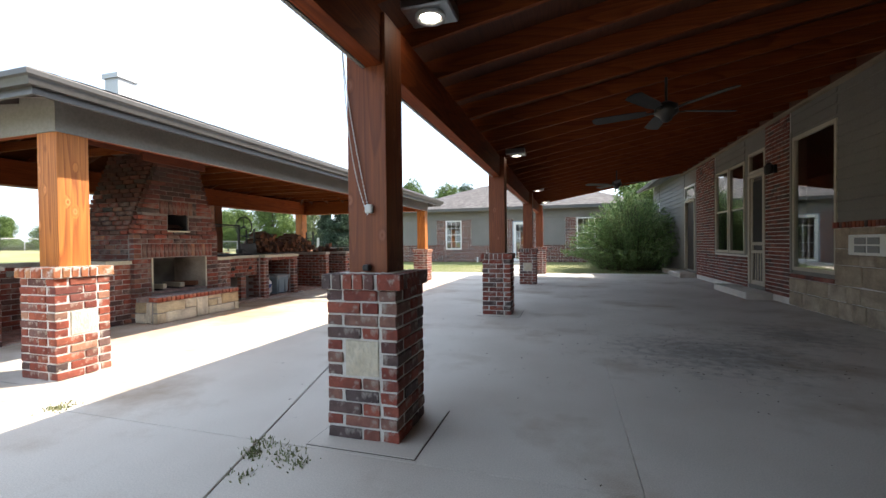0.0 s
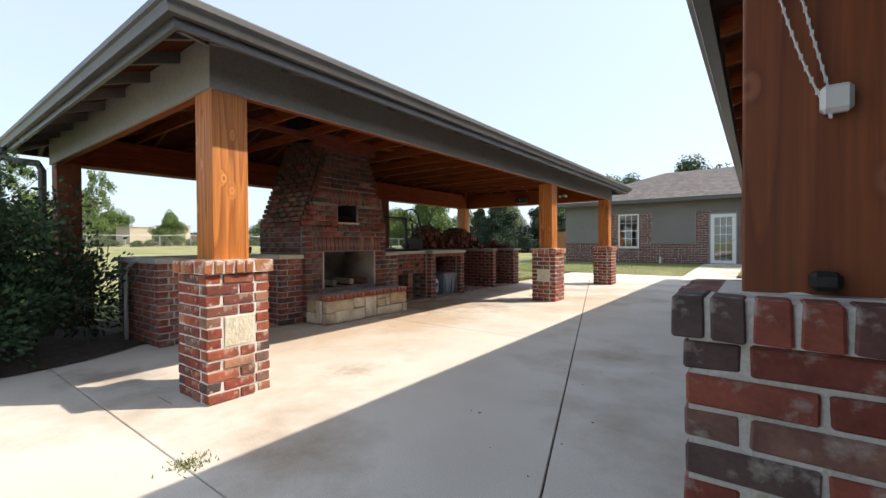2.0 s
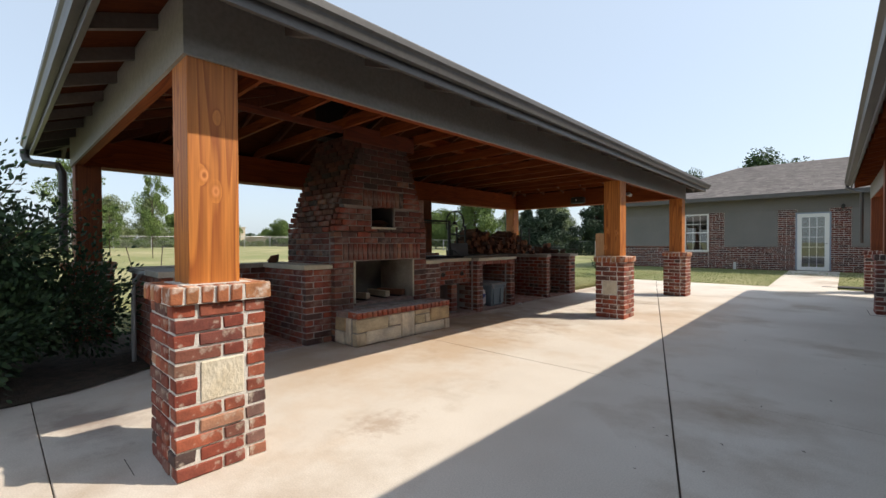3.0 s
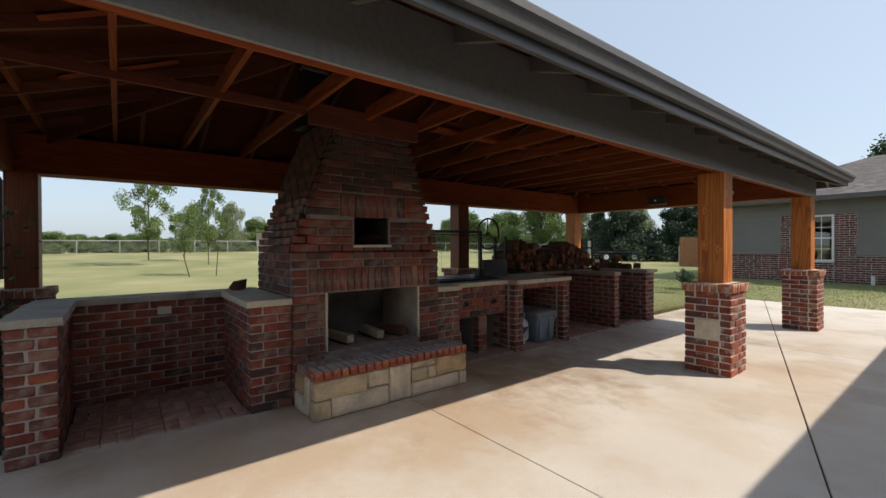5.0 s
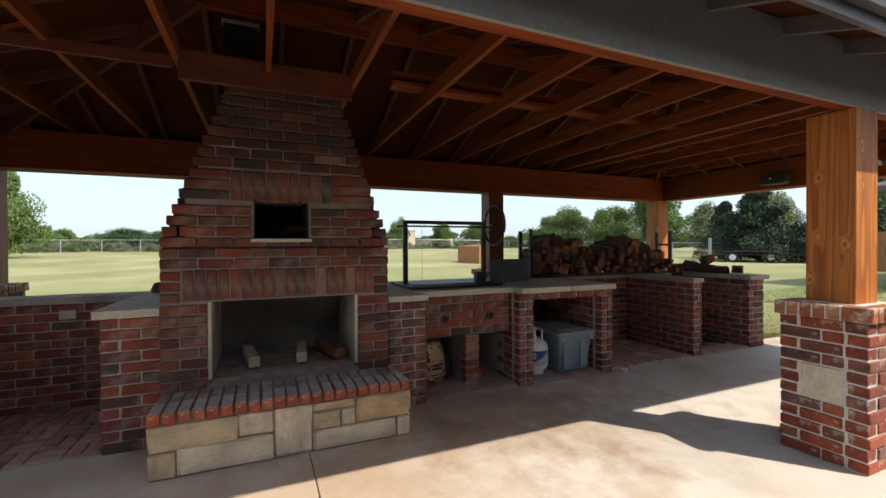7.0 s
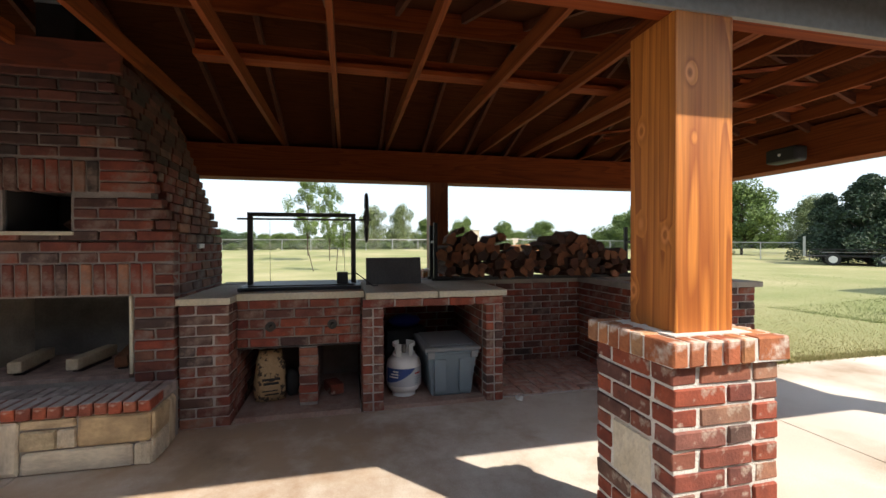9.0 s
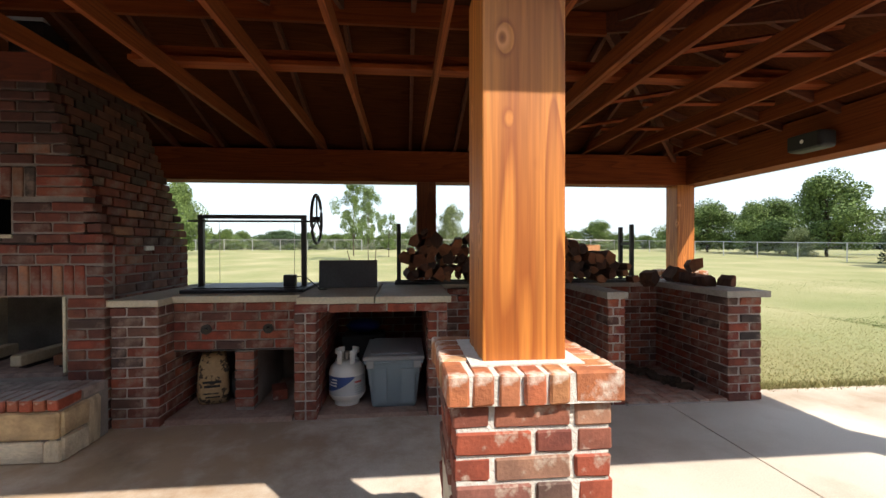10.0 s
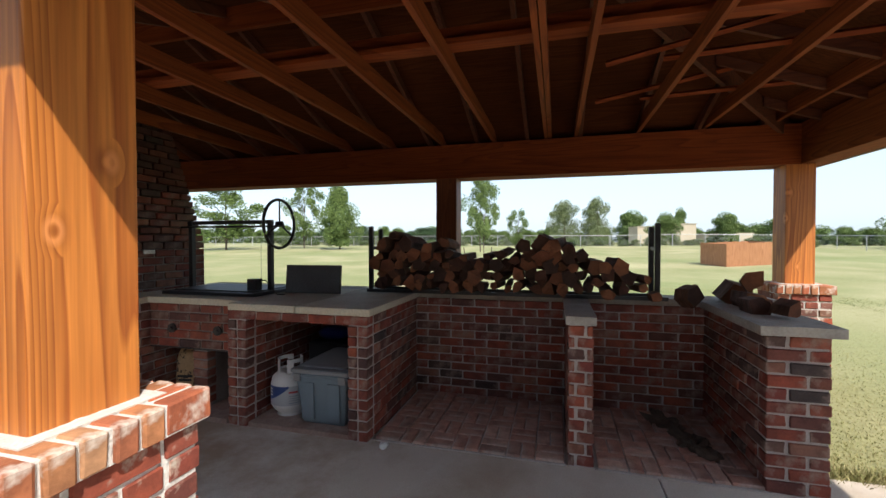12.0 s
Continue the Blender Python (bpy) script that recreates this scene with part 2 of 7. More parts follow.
patches(M_CONC, [(-6.1, 7.2, 1.5, 2.2, (0.28, 0.17, 0.095), 0.75, 2.9), (-6.2, 9.5, 0.9, 1.8, (0.36, 0.26, 0.18), 0.35, 2.4), (-5.95, 6.75, 0.35, 0.3, (0.07, 0.05, 0.04), 0.75, 3.5),
                 (-5.6, 5.2, 1.6, 3.2, (0.45, 0.31, 0.19), 0.65, 1.2), (1.4, 5.0, 1.1, 1.0, (0.16, 0.15, 0.14), 0.6, 9.0), (2.7, 6.2, 0.8, 0.9, (0.16, 0.15, 0.14), 0.5, 8.0),
                 (-4.15, 3.7, 0.25, 0.3, (0.3, 0.2, 0.13), 0.55, 9.0), (-5.7, 2.3, 0.6, 0.4, (0.25, 0.19, 0.16), 0.7, 3.0), (-3.9, 9.5, 1.2, 3.5, (0.46, 0.32, 0.2), 0.5, 1.0)])
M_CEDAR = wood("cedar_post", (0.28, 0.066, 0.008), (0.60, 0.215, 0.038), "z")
# the same cedar, darkened in colour for posts standing in roof shade
M_CEDAR_SHADE = wood("cedar_post_shaded", (0.15, 0.032, 0.009), (0.25, 0.068, 0.018), "z")
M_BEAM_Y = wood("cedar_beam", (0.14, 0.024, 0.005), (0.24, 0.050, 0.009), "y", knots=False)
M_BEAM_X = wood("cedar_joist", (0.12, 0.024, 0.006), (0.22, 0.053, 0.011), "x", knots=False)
# deck colour taken near black, with the shade under the roof in it
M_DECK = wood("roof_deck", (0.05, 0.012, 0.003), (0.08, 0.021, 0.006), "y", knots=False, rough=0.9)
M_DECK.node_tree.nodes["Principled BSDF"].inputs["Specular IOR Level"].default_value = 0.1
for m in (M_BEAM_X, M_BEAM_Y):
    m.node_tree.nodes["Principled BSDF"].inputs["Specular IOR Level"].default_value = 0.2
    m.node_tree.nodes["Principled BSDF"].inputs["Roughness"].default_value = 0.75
# header and rafters: darker copies of the beam timber, roof shade painted in
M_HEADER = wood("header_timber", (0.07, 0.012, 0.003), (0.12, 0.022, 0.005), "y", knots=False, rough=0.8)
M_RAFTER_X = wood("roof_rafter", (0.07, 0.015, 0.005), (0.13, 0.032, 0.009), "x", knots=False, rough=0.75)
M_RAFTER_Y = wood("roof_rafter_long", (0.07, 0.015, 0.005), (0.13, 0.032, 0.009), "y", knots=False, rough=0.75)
M_TAIL = material("rafter_tail_paint", [(0.09, 0.075, 0.065), (0.12, 0.10, 0.088)], 4, 40, 0.7, 0.15)
M_TRIM = material("grey_trim_paint", [(0.23, 0.215, 0.19), (0.27, 0.255, 0.225)], 2, 40, 0.6, 0.15)
M_GUTTER = material("gutter_metal", [(0.075, 0.07, 0.064), (0.10, 0.093, 0.086)], 2, 30, 0.4, 0.05)
M_SIDING = material("grey_siding_paint", [(0.175, 0.167, 0.15), (0.205, 0.192, 0.176)], 1.5, 60, 0.7, 0.2)
M_SHINGLE = material("asphalt_shingle", [(0.17, 0.16, 0.16), (0.21, 0.20, 0.198), (0.19, 0.18, 0.18), (0.235, 0.222, 0.22)], 3, 60, 0.95, 0.8, random="island")
M_WHITE = plain("white_paint", (0.75, 0.75, 0.72), 0.45)
M_TAN_TRIM = material("tan_trim_paint", [(0.24, 0.19, 0.13), (0.30, 0.24, 0.17)], 3, 40, 0.7, 0.1)
M_TAN = plain("tan_window_frame", (0.45, 0.40, 0.31), 0.5)
M_BLACK = material("black_steel", [(0.012, 0.012, 0.012), (0.03, 0.027, 0.025)], 8, 60, 0.5, 0.2)
M_STEEL = material("brushed_steel", [(0.32, 0.32, 0.31), (0.42, 0.42, 0.41)], 4, 80, 0.35, 0.1, metal=0.9)
M_DULL = material("dull_dark_metal", [(0.09, 0.085, 0.08), (0.15, 0.145, 0.135)], 3, 60, 0.6, 0.1, metal=0.4)
M_GALV = plain("galvanized_wire", (0.42, 0.43, 0.43), 0.5, 0.4)
M_DARK = plain("dark_interior", (0.03, 0.03, 0.03), 0.9)
M_SOOT = material("sooty_firebrick", [(0.05, 0.045, 0.04), (0.2, 0.18, 0.15)], 3, 60, 0.9, 0.4)
M_WHITE_PLASTIC = plain("white_plastic", (0.7, 0.7, 0.68), 0.4)
M_BIN = plain("grey_blue_plastic", (0.17, 0.22, 0.26), 0.5)
M_BIN_LID = plain("grey_plastic_lid", (0.24, 0.25, 0.26), 0.5)
M_BLUE = plain("blue_print", (0.02, 0.06, 0.22), 0.45)
M_RED = plain("red_print", (0.4, 0.04, 0.04), 0.5)
M_LAMP = plain("lamp_glow", (1.0, 0.86, 0.66), 0.5, 0, 6)
M_LOGBARK = material("red_brown_split_log", [(0.05, 0.024, 0.015), (0.11, 0.05, 0.03), (0.16, 0.085, 0.05)], 9, 40, 0.95, 0.8, dist=0.02)
M_BARK = material("bark", [(0.05, 0.035, 0.025), (0.12, 0.09, 0.065)], 9, 40, 0.95, 0.8, dist=0.02)
M_LOGEND = material("split_wood", [(0.20, 0.075, 0.035), (0.30, 0.13, 0.06), (0.11, 0.045, 0.026), (0.06, 0.032, 0.022)], 9, 60, 0.9, 0.5, random="object")
M_SOIL = material("mulch", [(0.03, 0.022, 0.016), (0.09, 0.065, 0.045)], 14, 50, 1, 1, dist=0.02)
M_RUBBER = plain("rubber", (0.02, 0.02, 0.02), 0.7)
M_PAPER = material("kraft_paper", [(0.40, 0.26, 0.13), (0.52, 0.36, 0.20)], 8, 40, 0.85, 0.6, dirt=((0.07, 0.05, 0.035), 16, 0.53, 0.57), dist=0.01)
M_FENCEWOOD = wood("fence_boards", (0.26, 0.11, 0.045), (0.42, 0.20, 0.09), "z", knots=False, rough=0.8)
M_BEIGE = material("beige_render", [(0.42, 0.36, 0.27), (0.47, 0.41, 0.32)], 0.5, 20, 0.9, 0.1)
M_LATEX = plain("white_sealant", (0.72, 0.71, 0.68), 0.6)


def leafmat(name, dark, light):
    m = material(name, [dark, light], 3, 30, 0.75, 0, random="island")
    return m


M_LEAF = leafmat("leaf_mid", (0.075, 0.13, 0.03), (0.18, 0.27, 0.07))
M_WEED = leafmat("weed_leaf", (0.13, 0.17, 0.06), (0.28, 0.30, 0.14))
M_LEAF_DARK = leafmat("leaf_dark", (0.03, 0.065, 0.02), (0.07, 0.13, 0.04))
M_LEAF_LIGHT = leafmat("leaf_light", (0.11, 0.15, 0.06), (0.22, 0.28, 0.12))
M_PINE = leafmat("pine_needles", (0.018, 0.042, 0.022), (0.045, 0.085, 0.04))
M_SHRUB = leafmat("shrub_leaf", (0.016, 0.045, 0.018), (0.055, 0.115, 0.045))
M_FEATHER = leafmat("feathery_leaf", (0.10, 0.20, 0.055), (0.25, 0.39, 0.14))
M_FEATHER_LIGHT = leafmat("pale_feathery_leaf", (0.18, 0.29, 0.10), (0.36, 0.46, 0.20))
M_BLADE_GREEN = leafmat("lush_grass_blade", (0.16, 0.23, 0.07), (0.27, 0.33, 0.12))
M_BLADE = leafmat("grass_blade", (0.26, 0.28, 0.10), (0.44, 0.41, 0.20))
M_GRASS = material("lawn", [(0.19, 0.20, 0.075), (0.26, 0.25, 0.115), (0.34, 0.31, 0.165)], 0.35, 25, 1, 0.8, dirt=((0.16, 0.19, 0.06), 0.15, 0.45, 0.7), detail=10, dist=0.02)


def glass_material():
    m = bpy.data.materials.new("window_glass")
    m.use_nodes = True
    b = m.node_tree.nodes["Principled BSDF"]
    b.inputs["Base Color"].default_value = (0.9, 0.95, 0.93, 1)
    b.inputs["Roughness"].default_value, b.inputs["Transmission Weight"].default_value, b.inputs["IOR"].default_value = 0.0, 1.0, 1.9
    return m


M_GLASS = glass_material()

# ---- mesh helpers ----


def finish(name, bm, mat, parent=None, label="", smooth=False):
    me = bpy.data.meshes.new(name)
    bm.to_mesh(me)
    bm.free()
    for m in (mat if isinstance(mat, (list, tuple)) else [mat]):
        me.materials.append(m)
    if smooth:
        for p in me.polygons:
            p.use_smooth = True
    ob = new(name, me)
    ob.parent = parent
    if label:
        ob["label"] = label
    return ob


part = finish


def empty(name, at=(0, 0, 0), turn=0.0, label="", category="", group="", kind=""):
    ob = new(name)
    ob.matrix_basis = pose(at[0], at[1], at[2], 0, 0, turn)
    return tagged(ob, label, category, group, kind)


def box(bm, x0, x1, y0, y1, z0, z1, m=None, mi=0):
    vs = [bm.verts.new((x, y, z)) for z in (z0, z1) for y in (y0, y1) for x in (x0, x1)]
    if m is not None:
        for v in vs:
            v.co = m @ v.co
    for f in ((0, 2, 3, 1), (4, 5, 7, 6), (0, 1, 5, 4), (2, 6, 7, 3), (0, 4, 6, 2), (1, 3, 7, 5)):
        bm.faces.new([vs[i] for i in f]).material_index = mi
    return vs


def bevel(bm, w, seg=1):
    bmesh.ops.bevel(bm, geom=bm.edges[:], offset=w, segments=seg, affect="EDGES", profile=0.5)
    return bm


def boxes(*rows, w=0.0, seg=1):
    bm = bmesh.new()
    for r in rows:
        box(bm, *r)
    if w:
        bevel(bm, w, seg)
    return bm


def tube(bm, pts, r, seg=8, r2=None, cap=True, mi=0):
    """A round bar through the points; r to r2 along it."""
    pts = [Vector(p) for p in pts]
    rings = []
    for i, p in enumerate(pts):
        d = (pts[min(i + 1, len(pts) - 1)] - pts[max(i - 1, 0)]).normalized()
        a = d.cross(Vector((0, 0, 1)) if abs(d.z) < 0.9 else Vector((1, 0, 0))).normalized()
        b = d.cross(a)
        rr = r if r2 is None else r + (r2 - r) * i / (len(pts) - 1)
        rings.append([bm.verts.new(p + rr * (a * math.cos(t) + b * math.sin(t))) for t in [2 * math.pi * k / seg for k in range(seg)]])
    for a, b in zip(rings, rings[1:]):
        for k in range(seg):
            bm.faces.new((a[k], a[(k + 1) % seg], b[(k + 1) % seg], b[k])).material_index = mi
    if cap:
        bm.faces.new(rings[0][::-1]).material_index = mi
        bm.faces.new(rings[-1]).material_index = mi
    return rings


def lathe(bm, prof, seg=20, mi=0, at=(0, 0, 0)):
    rings = [[bm.verts.new((at[0] + r * math.cos(t), at[1] + r * math.sin(t), at[2] + z)) for t in [2 * math.pi * k / seg for k in range(seg)]] for r, z in prof]
    for a, b in zip(rings, rings[1:]):
        for k in range(seg):
            bm.faces.new((a[k], a[(k + 1) % seg], b[(k + 1) % seg], b[k])).material_index = mi
    bm.faces.new(rings[0][::-1]).material_index = mi
    bm.faces.new(rings[-1]).material_index = mi


def hexa(bm, pts):
    """A block from eight corners: four below, four above."""
    v = [bm.verts.new(p) for p in pts]
    for f in ((3, 2, 1, 0), (4, 5, 6, 7), (0, 1, 5, 4), (1, 2, 6, 5), (2, 3, 7, 6), (3, 0, 4, 7)):
        bm.faces.new([v[i] for i in f])


def lumpy(sx, sy, sz, seed, amp=0.25, sub=2):
    bm = bmesh.new()
    bmesh.ops.create_icosphere(bm, subdivisions=sub, radius=1)
    for v in bm.verts:
        k = 1 + amp * noise.noise(v.co * 1.4 + Vector((seed * 3.1, seed, 0)))
        v.co = Vector((v.co.x * sx, v.co.y * sy, v.co.z * sz)) * k
    return bm


# ---- bricks ----
CH, BL, BD, JT = 0.0762, 0.2166, 0.1023, 0.012
rng = random.Random(7)


def brick_mesh(lx, ly, lz, seed, mat, jit=0.0022, bev=0.005):
    r = random.Random(seed)
    bm = boxes((-lx / 2, lx / 2, -ly / 2, ly / 2, -lz / 2, lz / 2))
    for v in bm.verts:
        v.co += Vector([r.uniform(-jit, jit) for _ in range(3)])
    bevel(bm, bev)
    for v in bm.verts:
        v.co += Vector([r.uniform(-jit, jit) * 0.5 for _ in range(3)])
    me = bpy.data.meshes.new("brick")
    bm.to_mesh(me)
    bm.free()
    me.materials.append(mat)
    return me


STRETCHER = [brick_mesh(BL, BD, 0.0640, s, M_BRICK) for s in range(5)]
HALF = [brick_mesh(BD, BD, 0.0640, s + 20, M_BRICK) for s in range(4)]
# porch pier brick: the porch's shade is put into a darker palette
M_BRICK_SHADE = material("shaded_porch_brick", [(0.24, 0.058, 0.040), (0.16, 0.055, 0.046), (0.29, 0.072, 0.048), (0.09, 0.07, 0.072), (0.14, 0.088, 0.08), (0.29, 0.15, 0.115), (0.22, 0.054, 0.040), (0.31, 0.09, 0.06)], 12, 90, 0.85, 0.5, random="object", dirt=((0.40, 0.35, 0.31), 13, 0.56, 0.70))
STRETCHER_P = [brick_mesh(BL, BD, 0.0640, s, M_BRICK_SHADE) for s in range(5)]
HALF_P = [brick_mesh(BD, BD, 0.0640, s + 20, M_BRICK_SHADE) for s in range(4)]
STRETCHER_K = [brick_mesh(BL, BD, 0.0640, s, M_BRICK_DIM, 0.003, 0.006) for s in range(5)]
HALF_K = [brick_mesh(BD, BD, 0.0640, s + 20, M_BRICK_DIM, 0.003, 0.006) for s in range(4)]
LAID = [STRETCHER, HALF]
M_ASH = material("ash_covered_brick", [(0.34, 0.31, 0.295), (0.44, 0.41, 0.39), (0.33, 0.25, 0.22)], 12, 80, 0.9, 0.4, random="object")
# fireplace palette, darker still: shade under the roof is in the colours
FIRE_DIM = ([(0.15, 0.042, 0.028), (0.21, 0.052, 0.032), (0.07, 0.045, 0.04), (0.17, 0.046, 0.03), (0.24, 0.075, 0.045), (0.10, 0.048, 0.04), (0.36, 0.17, 0.10), (0.045, 0.04, 0.04), (0.26, 0.06, 0.035), (0.19, 0.05, 0.033)])
M_BRICK_FIRE_DIM = material("shaded_fireplace_brick", FIRE_DIM, 12, 90, 0.88, 0.5, random="object", dirt=((0.24, 0.18, 0.15), 7, 0.52, 0.70))
# chimney-top brick and mortar, coloured dark to stand in for roof shade
M_BRICK_TOP_SHADE = material("top_shade_brick", [(0.07, 0.026, 0.02), (0.11, 0.034, 0.024), (0.04, 0.028, 0.025), (0.13, 0.045, 0.03)], 12, 90, 0.9, 0.5, random="object")
M_MORTAR_TOP_SHADE = material("top_shade_mortar", [(0.09, 0.075, 0.065), (0.15, 0.13, 0.11)], 5, 120, 0.95, 0.7, dist=0.006)
TOP_SHADE = [brick_mesh(BL, BD, 0.0640, s, M_BRICK_TOP_SHADE, 0.0035, 0.006) for s in range(4)]
TOP_SHADE_HALF = [brick_mesh(BD, BD, 0.0640, s + 20, M_BRICK_TOP_SHADE, 0.0035, 0.006) for s in range(3)]
# mortar darkened to match the shaded fireplace and grill
M_MORTAR_DIM = material("shaded_mortar", [(0.19, 0.165, 0.15), (0.32, 0.29, 0.265)], 5, 120, 0.95, 0.7, dist=0.006)
STRETCHER_F = [brick_mesh(BL, BD, 0.0640, s, M_BRICK_FIRE_DIM, 0.0035, 0.006) for s in range(5)]
HALF_F = [brick_mesh(BD, BD, 0.0640, s + 20, M_BRICK_FIRE_DIM, 0.0035, 0.006) for s in range(4)]
ASH = [brick_mesh(BL, BD, 0.0640, s + 80, M_ASH) for s in range(3)]


def dust_on_top(m, color, strength):
    """Ash and dust lying on the upward faces, broken by noise."""
    n, l = m.node_tree.nodes, m.node_tree.links
    b = n["Principled BSDF"]
    col = b.inputs["Base Color"].links[0].from_socket
    geo, sep, rng_z, no, mu, mx = (n.new("ShaderNode" + t) for t in ("NewGeometry", "SeparateXYZ", "MapRange", "TexNoise", "Math", "MixRGB"))
    l.new(geo.outputs["True Normal"], sep.inputs[0])
    rng_z.inputs[1].default_value, rng_z.inputs[2].default_value = 0.5, 0.95
    l.new(sep.outputs["Z"], rng_z.inputs[0])
    no.inputs["Scale"].default_value, no.inputs["Detail"].default_value = 14, 5
    l.new(geo.outputs["Position"], no.inputs[0])
    rp = n.new("ShaderNodeMapRange")
    rp.inputs[1].default_value, rp.inputs[2].default_value, rp.inputs[3].default_value, rp.inputs[4].default_value = 0.35, 0.6, 0.75 * strength, strength
    l.new(no.outputs[0], rp.inputs[0])
    mu.operation = "MULTIPLY"
    l.new(rng_z.outputs[0], mu.inputs[0])
    l.new(rp.outputs[0], mu.inputs[1])
    mx.inputs[2].default_value = lin(color)
    l.new(mu.outputs[0], mx.inputs[0])
    l.new(col, mx.inputs[1])
    l.new(mx.outputs[0], b.inputs["Base Color"])


M_HEARTH_BRICK = material("hearth_edge_brick", [(0.36, 0.09, 0.045), (0.30, 0.07, 0.04), (0.42, 0.15, 0.08), (0.24, 0.07, 0.045)], 12, 90, 0.85, 0.5, random="object", dirt=((0.50, 0.43, 0.38), 11, 0.56, 0.70))
dust_on_top(M_HEARTH_BRICK, (0.46, 0.43, 0.41), 0.95)
HEARTH = [brick_mesh(BL, BD, 0.0640, s + 30, M_HEARTH_BRICK, 0.003, 0.006) for s in range(5)]
M_PANEL = material("pale_limestone_panel", [(0.50, 0.44, 0.32), (0.66, 0.60, 0.48), (0.56, 0.48, 0.34)], 5, 40, 0.85, 0.8, dist=0.01)
PANEL = [brick_mesh(0.3, 0.1, 0.2, 55, M_PANEL, 0.005, 0.01)]
CAPS = [brick_mesh(BL, BD, 0.0640, s + 90, M_BRICK_CAP, 0.003, 0.007) for s in range(5)]
PAVER = [brick_mesh(0.194, 0.094, 0.05, s + 40, M_PAVER) for s in range(3)]
STONE = [brick_mesh(0.3, 0.1, 0.2, s + 60, M_STONE, 0.006, 0.012) for s in range(6)]
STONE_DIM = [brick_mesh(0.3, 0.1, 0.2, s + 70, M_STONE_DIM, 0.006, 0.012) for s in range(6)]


def piece(name, me, parent, m):
    ob = new(name, me)
    ob.parent = parent
    ob.matrix_basis = m
    return ob


def frame_at(x, y, z, deg):
    """A wall face's frame: x along the wall, -y out of it, z up."""
    return pose(x, y, z, 0, 0, deg)


def split(a, b, off):
    """Cuts of one course between a and b."""
    cuts = [a]
    step = BL + JT
    k = math.ceil((a - off) / step)
    while off + k * step < b:
        c = off + k * step
        if c - a > 0.055 and b - c > 0.055:
            cuts.append(c)
        k += 1
    return cuts + [b]


def one_brick(parent, F, c, z, ln, proud, thick=BD):
    base, me = (BD, rng.choice(LAID[1])) if ln < 0.17 else (BL, rng.choice(LAID[0]))
    # dark bricks grow likelier with height: painted shade near the roof
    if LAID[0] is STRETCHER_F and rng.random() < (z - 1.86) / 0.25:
        me = rng.choice(TOP_SHADE_HALF if ln < 0.17 else TOP_SHADE)
    wob = rng.uniform(-0.0025, 0.0025)
    m = F @ pose(c, thick / 2 - proud + wob, z, 0, rng.uniform(-0.5, 0.5), 0 if rng.random() < 0.5 else 180) @ Matrix.Diagonal((ln / base, thick / BD, 1, 1))
    piece("brick", me, parent, m)


def face_bricks(parent, F, length, n, c0=False, c1=False, holes=(), z0=0.0, proud=0.006, first=0, clip=None, thick=BD):
    """Lays n courses on a face. c0, c1: outside corners, at which this face and its neighbour take turns."""
    q = BD + JT
    for i in range(n):
        k = i + first
        za, zc = z0 + i * CH, z0 + (i + 0.5) * CH
        a, b = 0.0, length
        if clip:
            a, b = clip(za)
        if c0 and k % 2:
            a += q
        if c1 and k % 2 == 0:
            b -= q
        runs = [(a, b)]
        for h0, h1, hz0, hz1 in holes:
            if hz0 < zc < hz1:
                runs = [r for s0, s1 in runs for r in ((s0, min(s1, h0)), (max(s0, h1), s1)) if r[1] - r[0] > 0.04]
        for s0, s1 in runs:
            cuts = split(s0, s1, (k % 2) * (BL + JT) / 2)
            for u0, u1 in zip(cuts, cuts[1:]):
                lo = u0 + (JT / 2 if u0 != s0 or u0 > a else 0)
                hi = u1 - (JT / 2 if u1 != s1 or u1 < b else 0)
                if hi - lo > 0.03:
                    one_brick(parent, F, (lo + hi) / 2, zc, hi - lo, proud, thick)


def soldiers(parent, F, u0, u1, z, height=0.216, proud=0.008):
    n = max(1, round((u1 - u0) / 0.0765))
    w = (u1 - u0) / n
    for i in range(n):
        m = F @ pose(u0 + (i + 0.5) * w, BD / 2 - proud, z + height / 2, 0, 90, 0) @ Matrix.Diagonal((height / BL, 1, (w - JT) / 0.0640, 1))
        piece("brick", rng.choice(LAID[0]), parent, m)


def rowlocks(parent, F, u0, u1, z, height=0.095, depth=0.244, proud=0.05, meshes=STRETCHER):
    """Bricks on edge with their ends out of the face."""
    n = max(1, round((u1 - u0) / 0.0765))
    w = (u1 - u0) / n
    for i in range(n):
        m = F @ Matrix.Translation((u0 + (i + 0.5) * w, depth / 2 - proud + rng.uniform(-0.004, 0.004), z + height / 2)) @ Euler((0, 0, radians(90))).to_matrix().to_4x4() @ Euler((radians(90), 0, 0)).to_matrix().to_4x4() @ Matrix.Diagonal((depth / BL, height / BD, (w - JT) / 0.0640, 1))
        piece("brick", rng.choice(meshes), parent, m)


def block_stone(parent, F, u0, u1, z0, z1, meshes, depth=0.1, proud=0.012, j=0.008):
    m = F @ pose((u0 + u1) / 2, depth / 2 - proud + rng.uniform(-0.004, 0.004), (z0 + z1) / 2) @ Matrix.Diagonal(((u1 - u0 - j) / 0.3, depth / 0.1, (z1 - z0 - j) / 0.2, 1))
    piece("stone", rng.choice(meshes), parent, m)


# ---- ground ----


def smooth(a, b, x):
    t = min(1, max(0, (x - a) / (b - a)))
    return t * t * (3 - 2 * t)


def height_at(x, y):
    west = max(0.0, -9.5 - x)
    h = 1.15 * smooth(0, 60, west) * (1 - 0.55 * smooth(10, 60, y)) + 0.16 * smooth(16.8, 22, y)
    return h - 0.03


